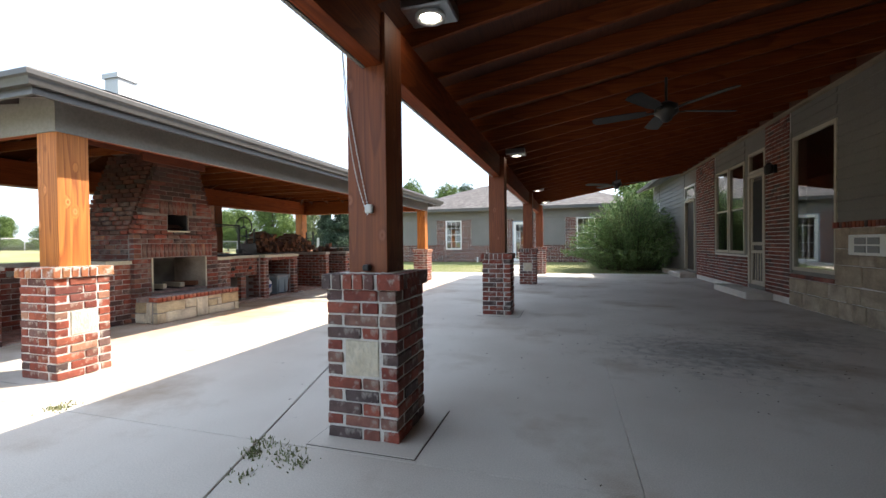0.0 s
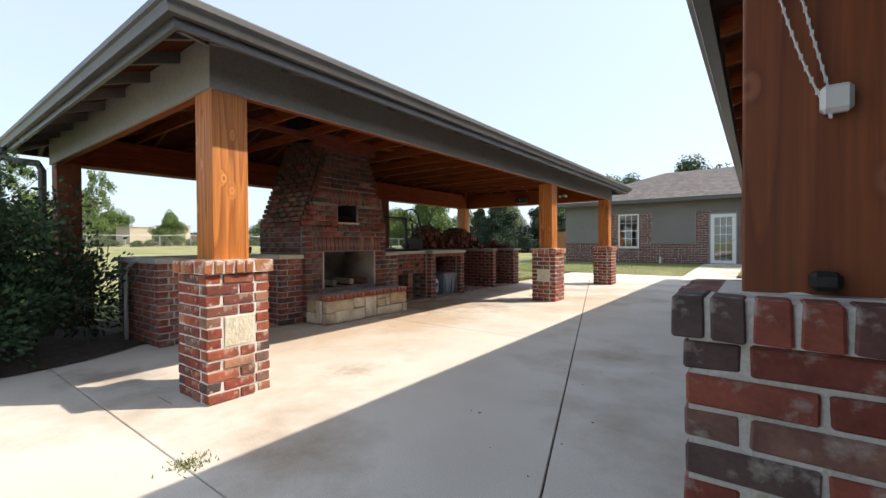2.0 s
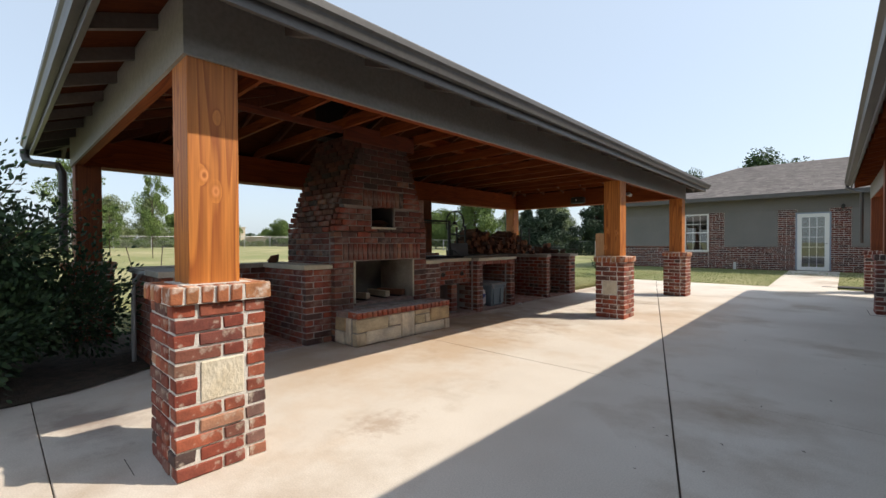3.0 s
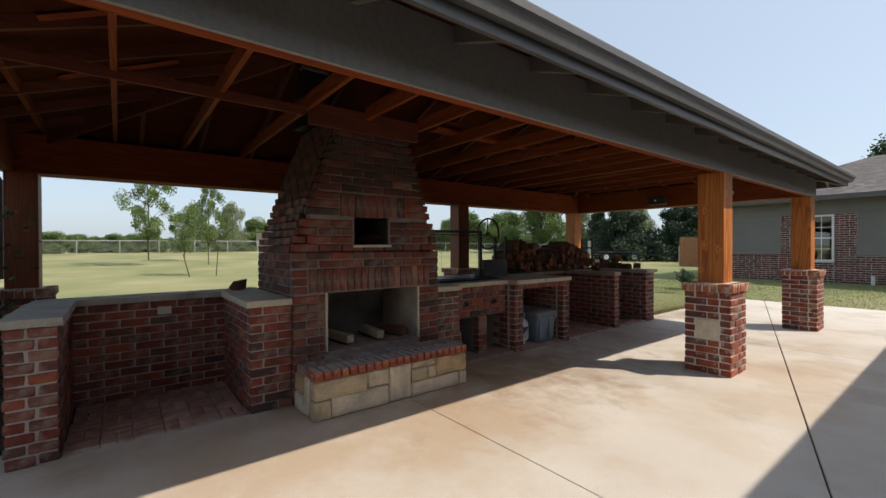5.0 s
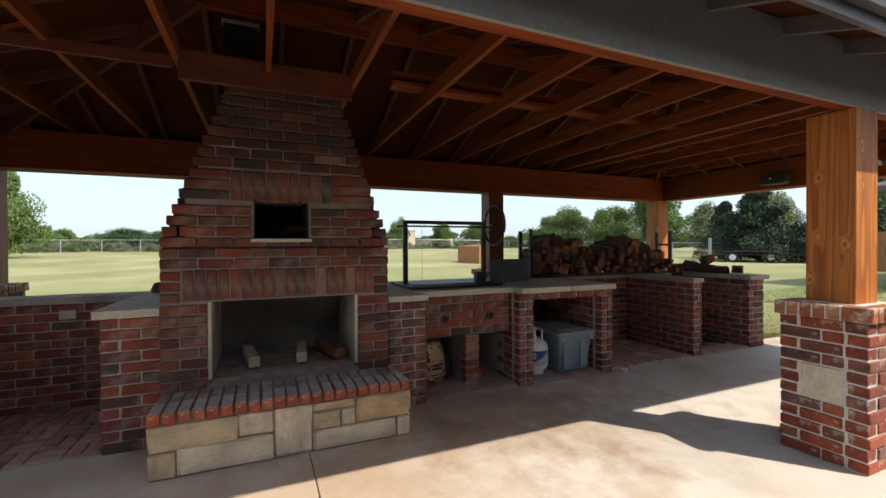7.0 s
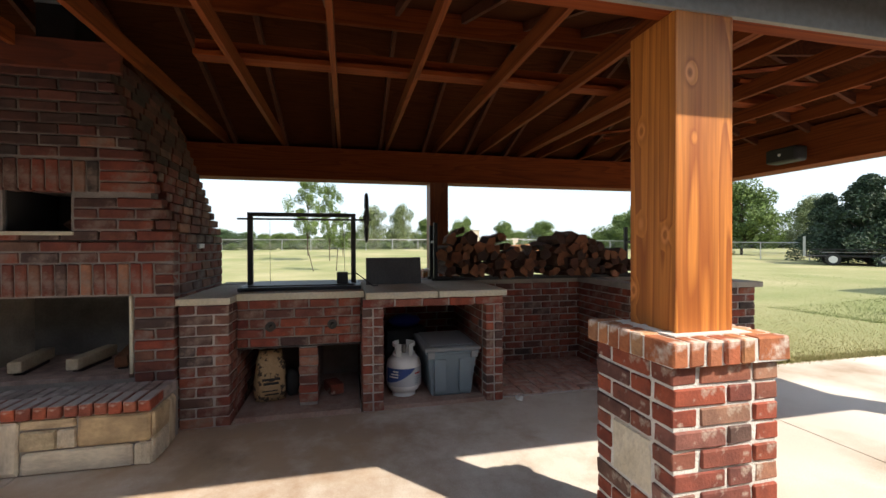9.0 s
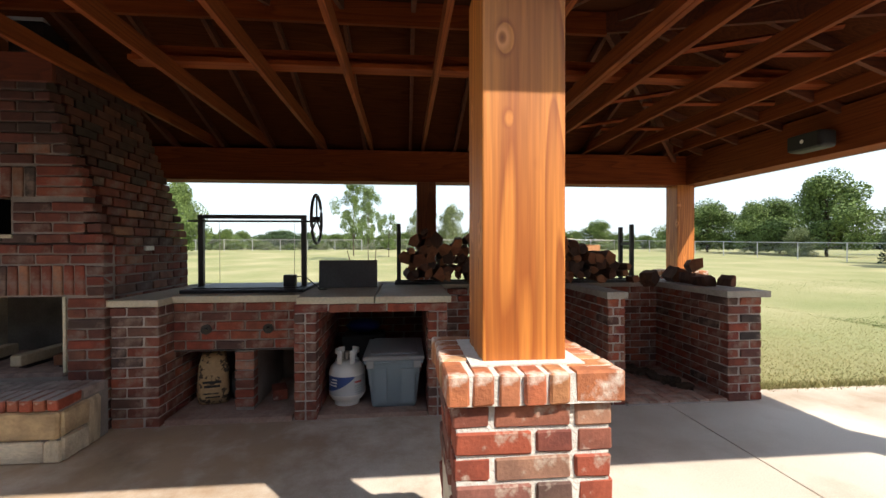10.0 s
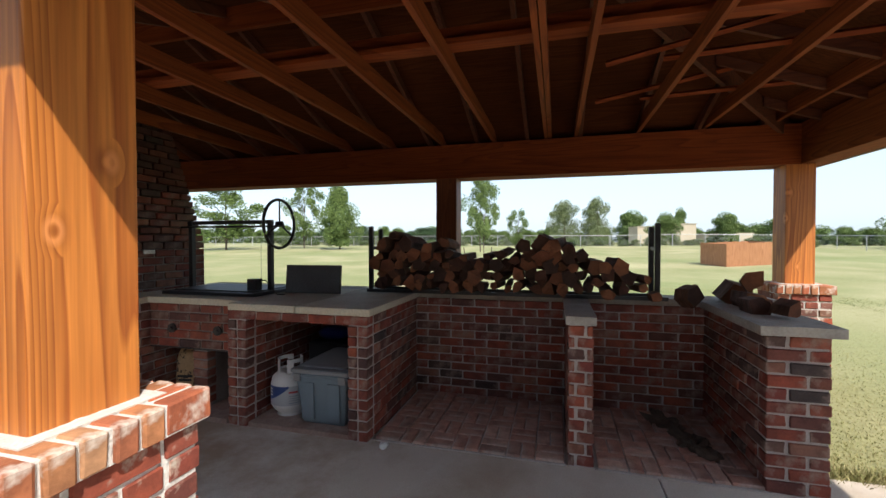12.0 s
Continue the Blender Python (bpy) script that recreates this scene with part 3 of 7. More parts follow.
def build_ground():
    bm = bmesh.new()
    xs = [-900, -400, -200, -140, -100] + [-80 + 2.0 * i for i in range(35)] + [-10, -8, -6, -3, 0, 4, 10, 25, 60, 150, 400, 900]
    ys = [-900, -300, -120, -60, -30, -15, -8, -4, 0, 3, 6, 9, 12, 14, 16.8, 18, 19.5, 21, 22.5, 24, 27, 30, 35, 40, 45, 50, 60, 80, 120, 300, 900]
    grid = [[bm.verts.new((x, y, height_at(x, y) + (0.03 * noise.noise(Vector((x * 0.13, y * 0.13, 0))) if x < -11 else 0))) for y in ys] for x in xs]
    for i in range(len(xs) - 1):
        for j in range(len(ys) - 1):
            bm.faces.new((grid[i][j], grid[i + 1][j], grid[i + 1][j + 1], grid[i][j + 1]))
    tagged(finish("ground", bm, M_GRASS, smooth=True), "mown dry yellow-green lawn rising gently to the fence", "lawn", kind="structure")


def patio():
    """Concrete slabs cut by the sawn joints."""
    base = boxes((-6.85, 3.85, -7, 16.6, -0.15, -0.012))
    box(base, -7.6, -6.4, 3.0, 11.8, -0.15, -0.02)
    base_ob = tagged(finish("pavement", base, M_SOIL), "broad pale concrete patio with tooled joints", "patio", kind="structure")
    # slabs: bands along y, the middle joint runs askew
    ys = [-7, -2.4, 2.1, 5.73, 10.85, 14.4, 16.6]
    g = 0.0055
    jx = lambda y: -1.2 - 0.295 * y
    for y0, y1 in zip(ys, ys[1:]):
        a, b = y0 + 0.003, y1 - 0.003
        west = -6.45 if y1 <= 3 else -6.82
        east_cols = [(None, 0.33), (0.33, 3.85)]
        bm = bmesh.new()
        hexa(bm, [(west, a, -0.1), (jx(a) - g, a, -0.1), (jx(b) - g, b, -0.1), (west, b, -0.1), (west, a, 0), (jx(a) - g, a, 0), (jx(b) - g, b, 0), (west, b, 0)])
        finish("slab", bevel(bm, 0.004), M_CONC, base_ob)
        for x0, x1 in east_cols:
            bm = bmesh.new()
            xa, xb = (jx(a) + g, jx(b) + g) if x0 is None else (x0 + 0.001, x0 + 0.001)
            x1 = x1 - (0.001 if x1 < 3.8 else 0)
            hexa(bm, [(xa, a, -0.1), (x1, a, -0.1), (x1, b, -0.1), (xb, b, -0.1), (xa, a, 0), (x1, a, 0), (x1, b, 0), (xb, b, 0)])
            finish("slab", bevel(bm, 0.004), M_CONC, base_ob)
    # small footing pads round the porch piers
    for px, py in ((-1.20, 2.49), (-1.15, 7.04), (-1.13, 12.22)):
        finish("pad_joint", boxes((px - 0.305, px + 0.385, py - 0.365, py + 0.335, -0.05, 0.003)), M_JOINT, base_ob, "dark gap round a footing pad")
        finish("footing_pad", boxes((px - 0.30, px + 0.38, py - 0.36, py + 0.33, -0.05, 0.007), w=0.003), M_CONC, base_ob, "slightly raised concrete footing pad")
    finish("sawn_joint", boxes((-4.85, -4.60, 2.406, 2.410, -0.05, 0.001)), M_JOINT, base_ob, "short dark sawn joint")
    bm = bmesh.new()
    hexa(bm, [(-3.2, 16.6, -0.1), (-1.8, 16.6, -0.1), (-1.7, 22.5, -0.1), (-3.1, 22.5, -0.1), (-3.2, 16.6, 0.0), (-1.8, 16.6, 0.0), (-1.7, 22.5, 0.16), (-3.1, 22.5, 0.16)])
    tagged(finish("pavement_walk", bm, M_CONC), "short concrete walk to the glazed white door", "walkway", kind="structure")


build_ground()
patio()

# ---- columns ----


def column(x, y, label, stone=(), name="brick_and_timber_column", top=2.24, half=0.2286, timber=None):
    ob = empty(name, (x, y, 0), 0, label, "column", "columns of the roofs")
    c = half - 0.004
    core = boxes((-c, c, -c, c, 0, 0.914))
    box(core, -0.2506, 0.2506, -0.2506, 0.2506, 0.9142, 1.001)
    box(core, -0.175, 0.175, -0.175, 0.175, 1.0012, 1.009)
    # piers under the porch get the shade-coloured bricks and caps
    shaded = timber is M_CEDAR_SHADE and x > -5
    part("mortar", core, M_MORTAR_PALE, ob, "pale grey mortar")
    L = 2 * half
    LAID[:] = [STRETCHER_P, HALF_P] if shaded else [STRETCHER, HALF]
    faces = [frame_at(-half, -half, 0, 0), frame_at(half, -half, 0, 90), frame_at(half, half, 0, 180), frame_at(-half, half, 0, 270)]
    for k, F in enumerate(faces):
        hole = [(0.11, 0.35, 0.36, 0.62)] if k in stone else []
        face_bricks(ob, F, L, 12, True, True, hole)
        if hole:
            me = PANEL[0]
            piece("stone_panel", me, ob, F @ pose(0.23, 0.045, 0.495) @ Matrix.Diagonal((0.222 / 0.3, 1, 0.222 / 0.2, 1)))
        # cap of bricks on edge, in turns round the post
        G = F @ Matrix.Translation((0, 0, 0))
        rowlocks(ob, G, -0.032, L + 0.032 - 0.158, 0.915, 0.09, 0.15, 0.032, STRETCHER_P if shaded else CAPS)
    post = boxes((-0.132, 0.132, -0.132, 0.132, 1.0, top), w=0.006, seg=2)
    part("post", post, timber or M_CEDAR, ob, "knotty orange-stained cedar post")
    bm = bmesh.new()
    n = 40
    ring = []
    for i in range(n * 4):
        s, u = divmod(i, n)
        t = -0.132 + 0.264 * u / n
        p = [(t, -0.132), (0.132, t), (-t, 0.132), (-0.132, -t)][s]
        o = 0.006 + 0.012 * abs(noise.noise(Vector((p[0] * 20, p[1] * 20, 3))))
        d = [(0, -1), (1, 0), (0, 1), (-1, 0)][s]
        ring.append(((p[0] + d[0] * o, p[1] + d[1] * o, 0.998), (p[0], p[1], 1.006 + 0.014 * abs(noise.noise(Vector((p[0] * 14, p[1] * 14, 8)))))))
    va = [bm.verts.new(a) for a, b in ring]
    vb = [bm.verts.new(b) for a, b in ring]
    for i in range(len(va)):
        j = (i + 1) % len(va)
        bm.faces.new((va[i], va[j], vb[j], vb[i]))
    part("sealant_bead", bm, M_LATEX, ob, "rough white sealant bead")
    return ob


COL = "square red-brick pier with cedar post"
column(-4.56, 2.76, COL + " and limestone panel, sunlit", (1,))
column(-4.55, 8.97, COL + " and limestone panel, by the patio", (0,))
column(-1.20, 2.49, COL + " and cracked limestone panel", (0,), timber=M_CEDAR_SHADE, top=2.6)
column(-1.13, 12.22, COL + " and limestone panel, under the porch", (0,), timber=M_CEDAR_SHADE, top=2.6)
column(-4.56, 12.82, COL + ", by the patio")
col = column(-9.01, 2.76, COL + ", behind the shrub", timber=M_CEDAR_SHADE)
column(-9.01, 12.66, COL + ", standing in the lawn")
for x, y, where in ((-9.01, 8.90, ", behind the log rack"),):
    copy_thing(col, pose(x, y, 0))["label"] = COL + where
col = column(-1.15, 7.04, COL + ", under the porch", timber=M_CEDAR_SHADE, top=2.6)
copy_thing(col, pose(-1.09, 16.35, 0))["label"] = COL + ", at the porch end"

# ---- cookhouse roof ----
EX0, EX1, EY0, EY1 = -9.62, -4.05, 2.25, 13.22
SL, EZ = 0.36, 2.49


def hip(name, x0, x1, y0, y1, z, slope, thick, mat, under, parent=None):
    """A hip roof slab: outer skin and underside."""
    w = min(x1 - x0, y1 - y0) / 2
    rz = w * slope
    if x1 - x0 < y1 - y0:
        r0, r1 = ((x0 + x1) / 2, y0 + w), ((x0 + x1) / 2, y1 - w)
    else:
        r0, r1 = (x0 + w, (y0 + y1) / 2), (x1 - w, (y0 + y1) / 2)
    bm = bmesh.new()
    for dz, mi in ((0, 1), (thick, 0)):
        e = [bm.verts.new((x, y, z + dz)) for x, y in ((x0, y0), (x1, y0), (x1, y1), (x0, y1))]
        a, b = [bm.verts.new((p[0], p[1], z + dz + rz)) for p in (r0, r1)]
        if x1 - x0 < y1 - y0:
            fs = [(e[0], e[1], a), (e[1], e[2], b, a), (e[2], e[3], b), (e[3], e[0], a, b)]
        else:
            fs = [(e[0], e[1], b, a), (e[1], e[2], b), (e[2], e[3], a, b), (e[3], e[0], a)]
        for f in fs:
            bm.faces.new(f if dz else f[::-1]).material_index = mi
        if dz:
            for k in range(4):
                bm.faces.new((lo[k], lo[(k + 1) % 4], e[(k + 1) % 4], e[k])).material_index = 0
        lo = e
    return finish(name, bm, [mat, under], parent)


def shingles(parent, x0, x1, y0, y1, z, slope, side, course=0.14, width=0.2):
    """Overlapping tabs on one slope of a hip roof. side: e, w, n, s."""
    bm = bmesh.new()
    r = random.Random(side)
    w = min(x1 - x0, y1 - y0) / 2
    n = int(w / course)
    for i in range(n):
        d0, d1 = i * course - 0.02, (i + 1) * course + 0.01
        lo, hi = ((y0, y1) if side in "ew" else (x0, x1))
        a, b = lo + d0, hi - d0
        if side in "ns" and (y1 - y0) < (x1 - x0) or side in "ew" and (x1 - x0) < (y1 - y0) or True:
            t = a - r.uniform(0, width)
            while t < b:
                s0, s1 = max(a, t), min(b, t + width * r.uniform(0.8, 1.2))
                t += width
                if s1 - s0 < 0.03:
                    continue
                s1 = min(s1, t)
                h0, h1 = z + d0 * slope + 0.018 + r.uniform(0, 0.005), z + d1 * slope + 0.006
                pts = []
                for s, d, h in ((s0, d0, h0), (s1, d0, h0), (s1, d1, h1), (s0, d1, h1)):
                    s = min(max(s, lo + d), hi - d)
                    p = {"e": (x1 - d, s), "w": (x0 + d, s), "s": (s, y0 + d), "n": (s, y1 - d)}[side]
                    pts.append((p[0], p[1], h))
                if side in "wn":
                    pts = pts[::-1]
                try:
                    bm.faces.new([bm.verts.new(p) for p in pts])
                except ValueError:
                    pass
    ob = finish("shingles", bm, M_SHINGLE, parent, "weathered grey-brown asphalt shingles")
    ob["kind"] = "stuff"
    return ob


def gutter(bm, a, b, out):
    """A K-style gutter from a to b; out: which way its front faces."""
    a, b, o = Vector(a), Vector(b), Vector(out)
    prof = [(0, 0.02), (0, -0.11), (0.07, -0.11), (0.085, -0.06), (0.12, -0.035), (0.12, -0.01), (0.112, 0.0), (0.105, -0.012), (0.1, -0.02)]
    va = [bm.verts.new(a + o * p[0] + Vector((0, 0, p[1]))) for p in prof]
    vb = [bm.verts.new(b + o * p[0] + Vector((0, 0, p[1]))) for p in prof]
    for k in range(len(prof) - 1):
        bm.faces.new((va[k], vb[k], vb[k + 1], va[k + 1]))
    bm.faces.new(va)
    bm.faces.new(vb[::-1])


def gutter_ring(bm, x0, x1, y0, y1, z):
    """A K-style gutter all round, mitred at the corners."""
    prof = [(0.001, 0.012), (0.001, -0.115), (0.046, -0.115), (0.052, -0.09), (0.062, -0.06), (0.078, -0.045), (0.08, -0.008), (0.074, 0.002), (0.066, 0.0), (0.064, -0.02)]
    loops = [[bm.verts.new((x, y, z + h)) for x, y in ((x0 - o, y0 - o), (x1 + o, y0 - o), (x1 + o, y1 + o), (x0 - o, y1 + o))] for o, h in prof]
    for a, b in zip(loops, loops[1:]):
        for k in range(4):
            bm.faces.new((a[k], b[k], b[(k + 1) % 4], a[(k + 1) % 4]))


def cookhouse_roof():
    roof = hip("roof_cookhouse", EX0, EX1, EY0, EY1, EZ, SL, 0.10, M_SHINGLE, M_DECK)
    tagged(roof, "low hipped roof of the outdoor kitchen with grey shingles and a dark open underside", "roof", kind="structure")
    for s in "es":
        shingles(roof, EX0, EX1, EY0, EY1, EZ + 0.1, SL, s)
    bm = bmesh.new()
    z = EZ + 0.09
    gutter_ring(bm, EX0, EX1, EY0, EY1, z)
    part("gutter", bm, M_GUTTER, roof, "grey-brown metal gutter")
    # eave board behind the gutter
    bm = boxes((EX1 - 0.03, EX1 - 0.002, EY0, EY1, EZ - 0.085, EZ + 0.1), (EX0, EX1 - 0.031, EY0 + 0.002, EY0 + 0.03, EZ - 0.085, EZ + 0.1),
               (EX0, EX1 - 0.031, EY1 - 0.03, EY1 - 0.002, EZ - 0.085, EZ + 0.1), (EX0 + 0.002, EX0 + 0.03, EY0 + 0.031, EY1 - 0.031, EZ - 0.085, EZ + 0.1))
    part("eave_board", bm, M_GUTTER, roof, "grey painted eave board")
    # downspout at the south-west corner
    bm = bmesh.new()
    tube(bm, [(EX0 + 0.02, EY0 - 0.04, z - 0.11), (EX0 + 0.02, EY0 - 0.04, z - 0.19), (EX0 + 0.06, EY0 - 0.02, z - 0.25), (EX0 + 0.14, EY0 + 0.03, z - 0.29), (-9.22, 2.50, z - 0.33), (-9.2, 2.54, z - 0.42), (-9.2, 2.54, 1.1)], 0.047, 10)
    part("downspout", bm, M_GUTTER, roof, "grey elbowed downspout")
    bm = bmesh.new()
    tube(bm, [(-9.4, 12.9, 2.42), (-9.22, 12.66, 2.25), (-9.18, 12.62, 2.1), (-9.18, 12.62, 1.1), (-9.28, 12.62, 0.9), (-9.28, 12.62, 0.1)], 0.032, 8)
    part("downspout", bm, M_GUTTER, roof, "grey downspout beside the post")
    # ring beam with grey outer board
    B0, B1, b0, b1 = -9.15, -4.42, 2.62, 12.93
    ring = empty("beam", (0, 0, 0), 0, "reddish-brown stained timber ring beam with grey boards outside", "beam", kind="structure")
    zt = 2.66
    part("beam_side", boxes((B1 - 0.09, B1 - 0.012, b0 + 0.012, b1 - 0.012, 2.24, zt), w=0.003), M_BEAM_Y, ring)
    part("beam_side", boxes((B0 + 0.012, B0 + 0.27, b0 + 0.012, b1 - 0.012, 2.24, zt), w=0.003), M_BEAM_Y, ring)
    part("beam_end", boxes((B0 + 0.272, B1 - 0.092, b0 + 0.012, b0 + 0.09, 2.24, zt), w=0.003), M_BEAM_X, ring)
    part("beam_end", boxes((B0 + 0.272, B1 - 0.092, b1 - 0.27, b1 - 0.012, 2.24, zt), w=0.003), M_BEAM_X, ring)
    part("outer_board", boxes((B1 - 0.01, B1 + 0.012, b0 - 0.012, b1 + 0.012, 2.235, 2.61), (B0 - 0.012, B0 + 0.01, b0 - 0.012, b1 + 0.012, 2.235, 2.61)), M_TRIM, ring, "grey painted outer board")
    part("outer_board", boxes((B0 + 0.011, B1 - 0.011, b0 - 0.012, b0 + 0.01, 2.235, 2.61), (B0 + 0.011, B1 - 0.011, b1 - 0.01, b1 + 0.012, 2.235, 2.61)), M_TRIM, ring, "grey painted outer board")
    return ring


def under(x, y):
    """Height of the roof's underside."""
    d = min(x - EX0, EX1 - x, y - EY0, EY1 - y)
    return EZ + SL * d


def sloped(bm, p, q, w, h, drop=0.003):
    """A board on edge between two plan points, its top just under the roof."""
    (x0, y0), (x1, y1) = p, q
    d = Vector((x1 - x0, y1 - y0, 0)).normalized()
    s = Vector((-d.y, d.x, 0)) * w / 2
    z0, z1 = under(x0, y0) - drop, under(x1, y1) - drop
    a, b = Vector((x0, y0, 0)), Vector((x1, y1, 0))
    hexa(bm, [a - s + Vector((0, 0, z0 - h)), b - s + Vector((0, 0, z1 - h)), b + s + Vector((0, 0, z1 - h)), a + s + Vector((0, 0, z0 - h)),
              a - s + Vector((0, 0, z0)), b - s + Vector((0, 0, z1)), b + s + Vector((0, 0, z1)), a + s + Vector((0, 0, z0))])


cookhouse_roof()
framing = empty("ceiling_cookhouse", (0, 0, 0), 0, "open reddish-brown roof framing of joists, rafters and ridge board", "roof framing", kind="structure")
CX = (EX0 + EX1) / 2
HW = (EX1 - EX0) / 2
for y in (2.95, 3.55, 4.23, 4.92, 5.5, 6.13, 6.82, 7.53, 8.16, 8.85, 9.50, 10.12, 10.165, 10.46, 11.12, 11.78, 12.4):
    mid = 5.0 < y < 6.0
    spans = [(-6.36, -4.44)] if mid else [(-9.13, -4.44)]
    for a, b in spans:
        bm = bmesh.new()
        c, d = (a if mid else a + 0.22), b - 0.26
        hexa(bm, [(a, y - 0.019, 2.665), (b, y - 0.019, 2.665), (b, y + 0.019, 2.665), (a, y + 0.019, 2.665), (c, y - 0.019, 2.79), (d, y - 0.019, 2.79), (d, y + 0.019, 2.79), (c, y + 0.019, 2.79)])
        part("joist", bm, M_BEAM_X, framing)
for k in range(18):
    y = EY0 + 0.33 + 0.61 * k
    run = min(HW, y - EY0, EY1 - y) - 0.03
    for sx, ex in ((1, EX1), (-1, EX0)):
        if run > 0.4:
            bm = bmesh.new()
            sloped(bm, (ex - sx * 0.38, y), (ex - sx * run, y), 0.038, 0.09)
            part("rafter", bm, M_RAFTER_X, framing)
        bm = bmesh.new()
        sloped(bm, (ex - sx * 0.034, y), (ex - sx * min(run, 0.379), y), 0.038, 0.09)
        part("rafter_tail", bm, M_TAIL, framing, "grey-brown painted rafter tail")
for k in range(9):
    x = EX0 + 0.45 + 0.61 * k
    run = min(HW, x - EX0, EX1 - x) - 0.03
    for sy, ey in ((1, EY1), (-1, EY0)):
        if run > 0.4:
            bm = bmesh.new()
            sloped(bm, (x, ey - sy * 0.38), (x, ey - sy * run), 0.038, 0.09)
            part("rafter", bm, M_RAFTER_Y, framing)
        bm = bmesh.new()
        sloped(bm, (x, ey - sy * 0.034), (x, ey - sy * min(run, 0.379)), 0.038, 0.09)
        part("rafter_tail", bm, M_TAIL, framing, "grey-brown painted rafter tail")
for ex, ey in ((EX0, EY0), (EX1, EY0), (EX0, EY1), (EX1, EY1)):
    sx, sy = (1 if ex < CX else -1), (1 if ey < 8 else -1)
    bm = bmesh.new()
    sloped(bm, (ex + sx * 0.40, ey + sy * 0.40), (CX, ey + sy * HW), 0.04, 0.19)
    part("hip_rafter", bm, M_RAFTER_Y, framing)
    bm = bmesh.new()
    sloped(bm, (ex + sx * 0.05, ey + sy * 0.05), (ex + sx * 0.399, ey + sy * 0.399), 0.04, 0.1)
    part("rafter_tail", bm, M_TAIL, framing, "grey-brown painted rafter tail")
part("ridge_board", boxes((CX - 0.02, CX + 0.02, EY0 + HW, EY1 - HW, 3.28, 3.48)), M_BEAM_Y, framing)
part("strongback", boxes((-6.69, -6.55, 6.5, 12.8, 2.792, 2.832), (-6.639, -6.601, 6.5, 12.8, 2.833, 2.93), w=0.002), M_BEAM_Y, framing, "pale-edged stained strongback lying across the joists")
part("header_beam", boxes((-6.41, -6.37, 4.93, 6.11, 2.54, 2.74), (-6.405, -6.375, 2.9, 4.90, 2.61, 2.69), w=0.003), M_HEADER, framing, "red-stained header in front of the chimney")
for k, (a, b) in enumerate(((10.6, 11.8), (11.0, 12.3), (3.2, 4.0))):
    for x in (-5.3, -6.1, -7.2, -8.1):
        bm = bmesh.new()
        tube(bm, [(x, a, 2.8), (x + 0.15, b, under(x + 0.15, b) - 0.03)], 0.024, 4)
        part("brace", bm, M_BEAM_Y, framing)

# ---- porch roof ----


def porch():
    ring = empty("porch_beam", (0, 0, 0), 0, "dark red-brown porch beam with a grey outer board", "beam", kind="structure")
    part("beam_side", boxes((-1.20, -1.09, -6.0, 16.6, 2.28, 2.62), w=0.003), M_BEAM_Y, ring)
    part("outer_board", boxes((-1.224, -1.202, -6.0, 16.62, 2.275, 2.62)), M_TRIM, ring, "grey painted outer board")
    top = empty("ceiling_porch", (0, 0, 0), 0, "dark red-brown porch rafters under stained boards", "roof framing", kind="structure")
    sl = 0.19
    zr = lambda x: 2.78 + 0.185 * (x + 1.16)
    bm = bmesh.new()
    # the southern stretch is added out of view to darken the porch
    y0, y1 = -6.3, 16.8
    hexa(bm, [(-1.54, y0, zr(-1.54)), (3.84, y0, zr(3.84)), (3.84, y1, zr(3.84)), (-1.54, y1, zr(-1.54)),
              (-1.54, y0, zr(-1.54) + 0.05), (3.84, y0, zr(3.84) + 0.05), (3.84, y1, zr(3.84) + 0.05), (-1.54, y1, zr(-1.54) + 0.05)])
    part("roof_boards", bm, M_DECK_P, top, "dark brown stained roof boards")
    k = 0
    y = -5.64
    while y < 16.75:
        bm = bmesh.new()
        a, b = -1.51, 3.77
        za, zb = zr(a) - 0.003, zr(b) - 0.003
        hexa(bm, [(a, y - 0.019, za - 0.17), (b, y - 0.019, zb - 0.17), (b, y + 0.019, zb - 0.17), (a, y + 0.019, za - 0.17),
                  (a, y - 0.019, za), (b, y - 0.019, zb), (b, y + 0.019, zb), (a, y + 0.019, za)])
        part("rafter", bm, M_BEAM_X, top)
        y += 0.61
    roof = boxes((-1.565, -1.541, y0, y1, zr(-1.54) - 0.12, zr(-1.54) + 0.07))
    gutter(roof, (-1.565, y0, zr(-1.54) + 0.05), (-1.565, y1, zr(-1.54) + 0.05), (-1, 0, 0))
    tube(roof, [(-1.63, 16.75, 2.7), (-1.63, 16.75, 2.6), (-1.5, 16.65, 2.5), (-1.37, 16.5, 2.45), (-1.37, 16.5, 1.2)], 0.04, 8)
    part("ledger", boxes((3.772, 3.83, y0 + 0.1, 16.6, 3.50, zr(3.77) - 0.002)), M_DECK_P, top, "dark stained ledger board")
    part("crown_trim", boxes((3.74, 3.83, y0 + 0.1, 16.6, 3.455, 3.499), w=0.004), M_TAN_TRIM, top, "thin tan trim board")
    part("gutter", roof, M_GUTTER, top, "grey metal gutter with elbowed downspout")


# unseen wall, added behind the camera to block light from the south
tagged(finish("wall_porch_end", boxes((-1.0, 3.845, -6.2, -6.0, 0.0, 2.6)), M_SIDING), "added grey wall out of view, keeping light out of the porch", "wall", kind="structure")
M_DECK_P = wood("porch_boards", (0.06, 0.018, 0.008), (0.10, 0.032, 0.013), "y", knots=False, rough=0.7)
porch()

# ---- recessed lamps, fans ----


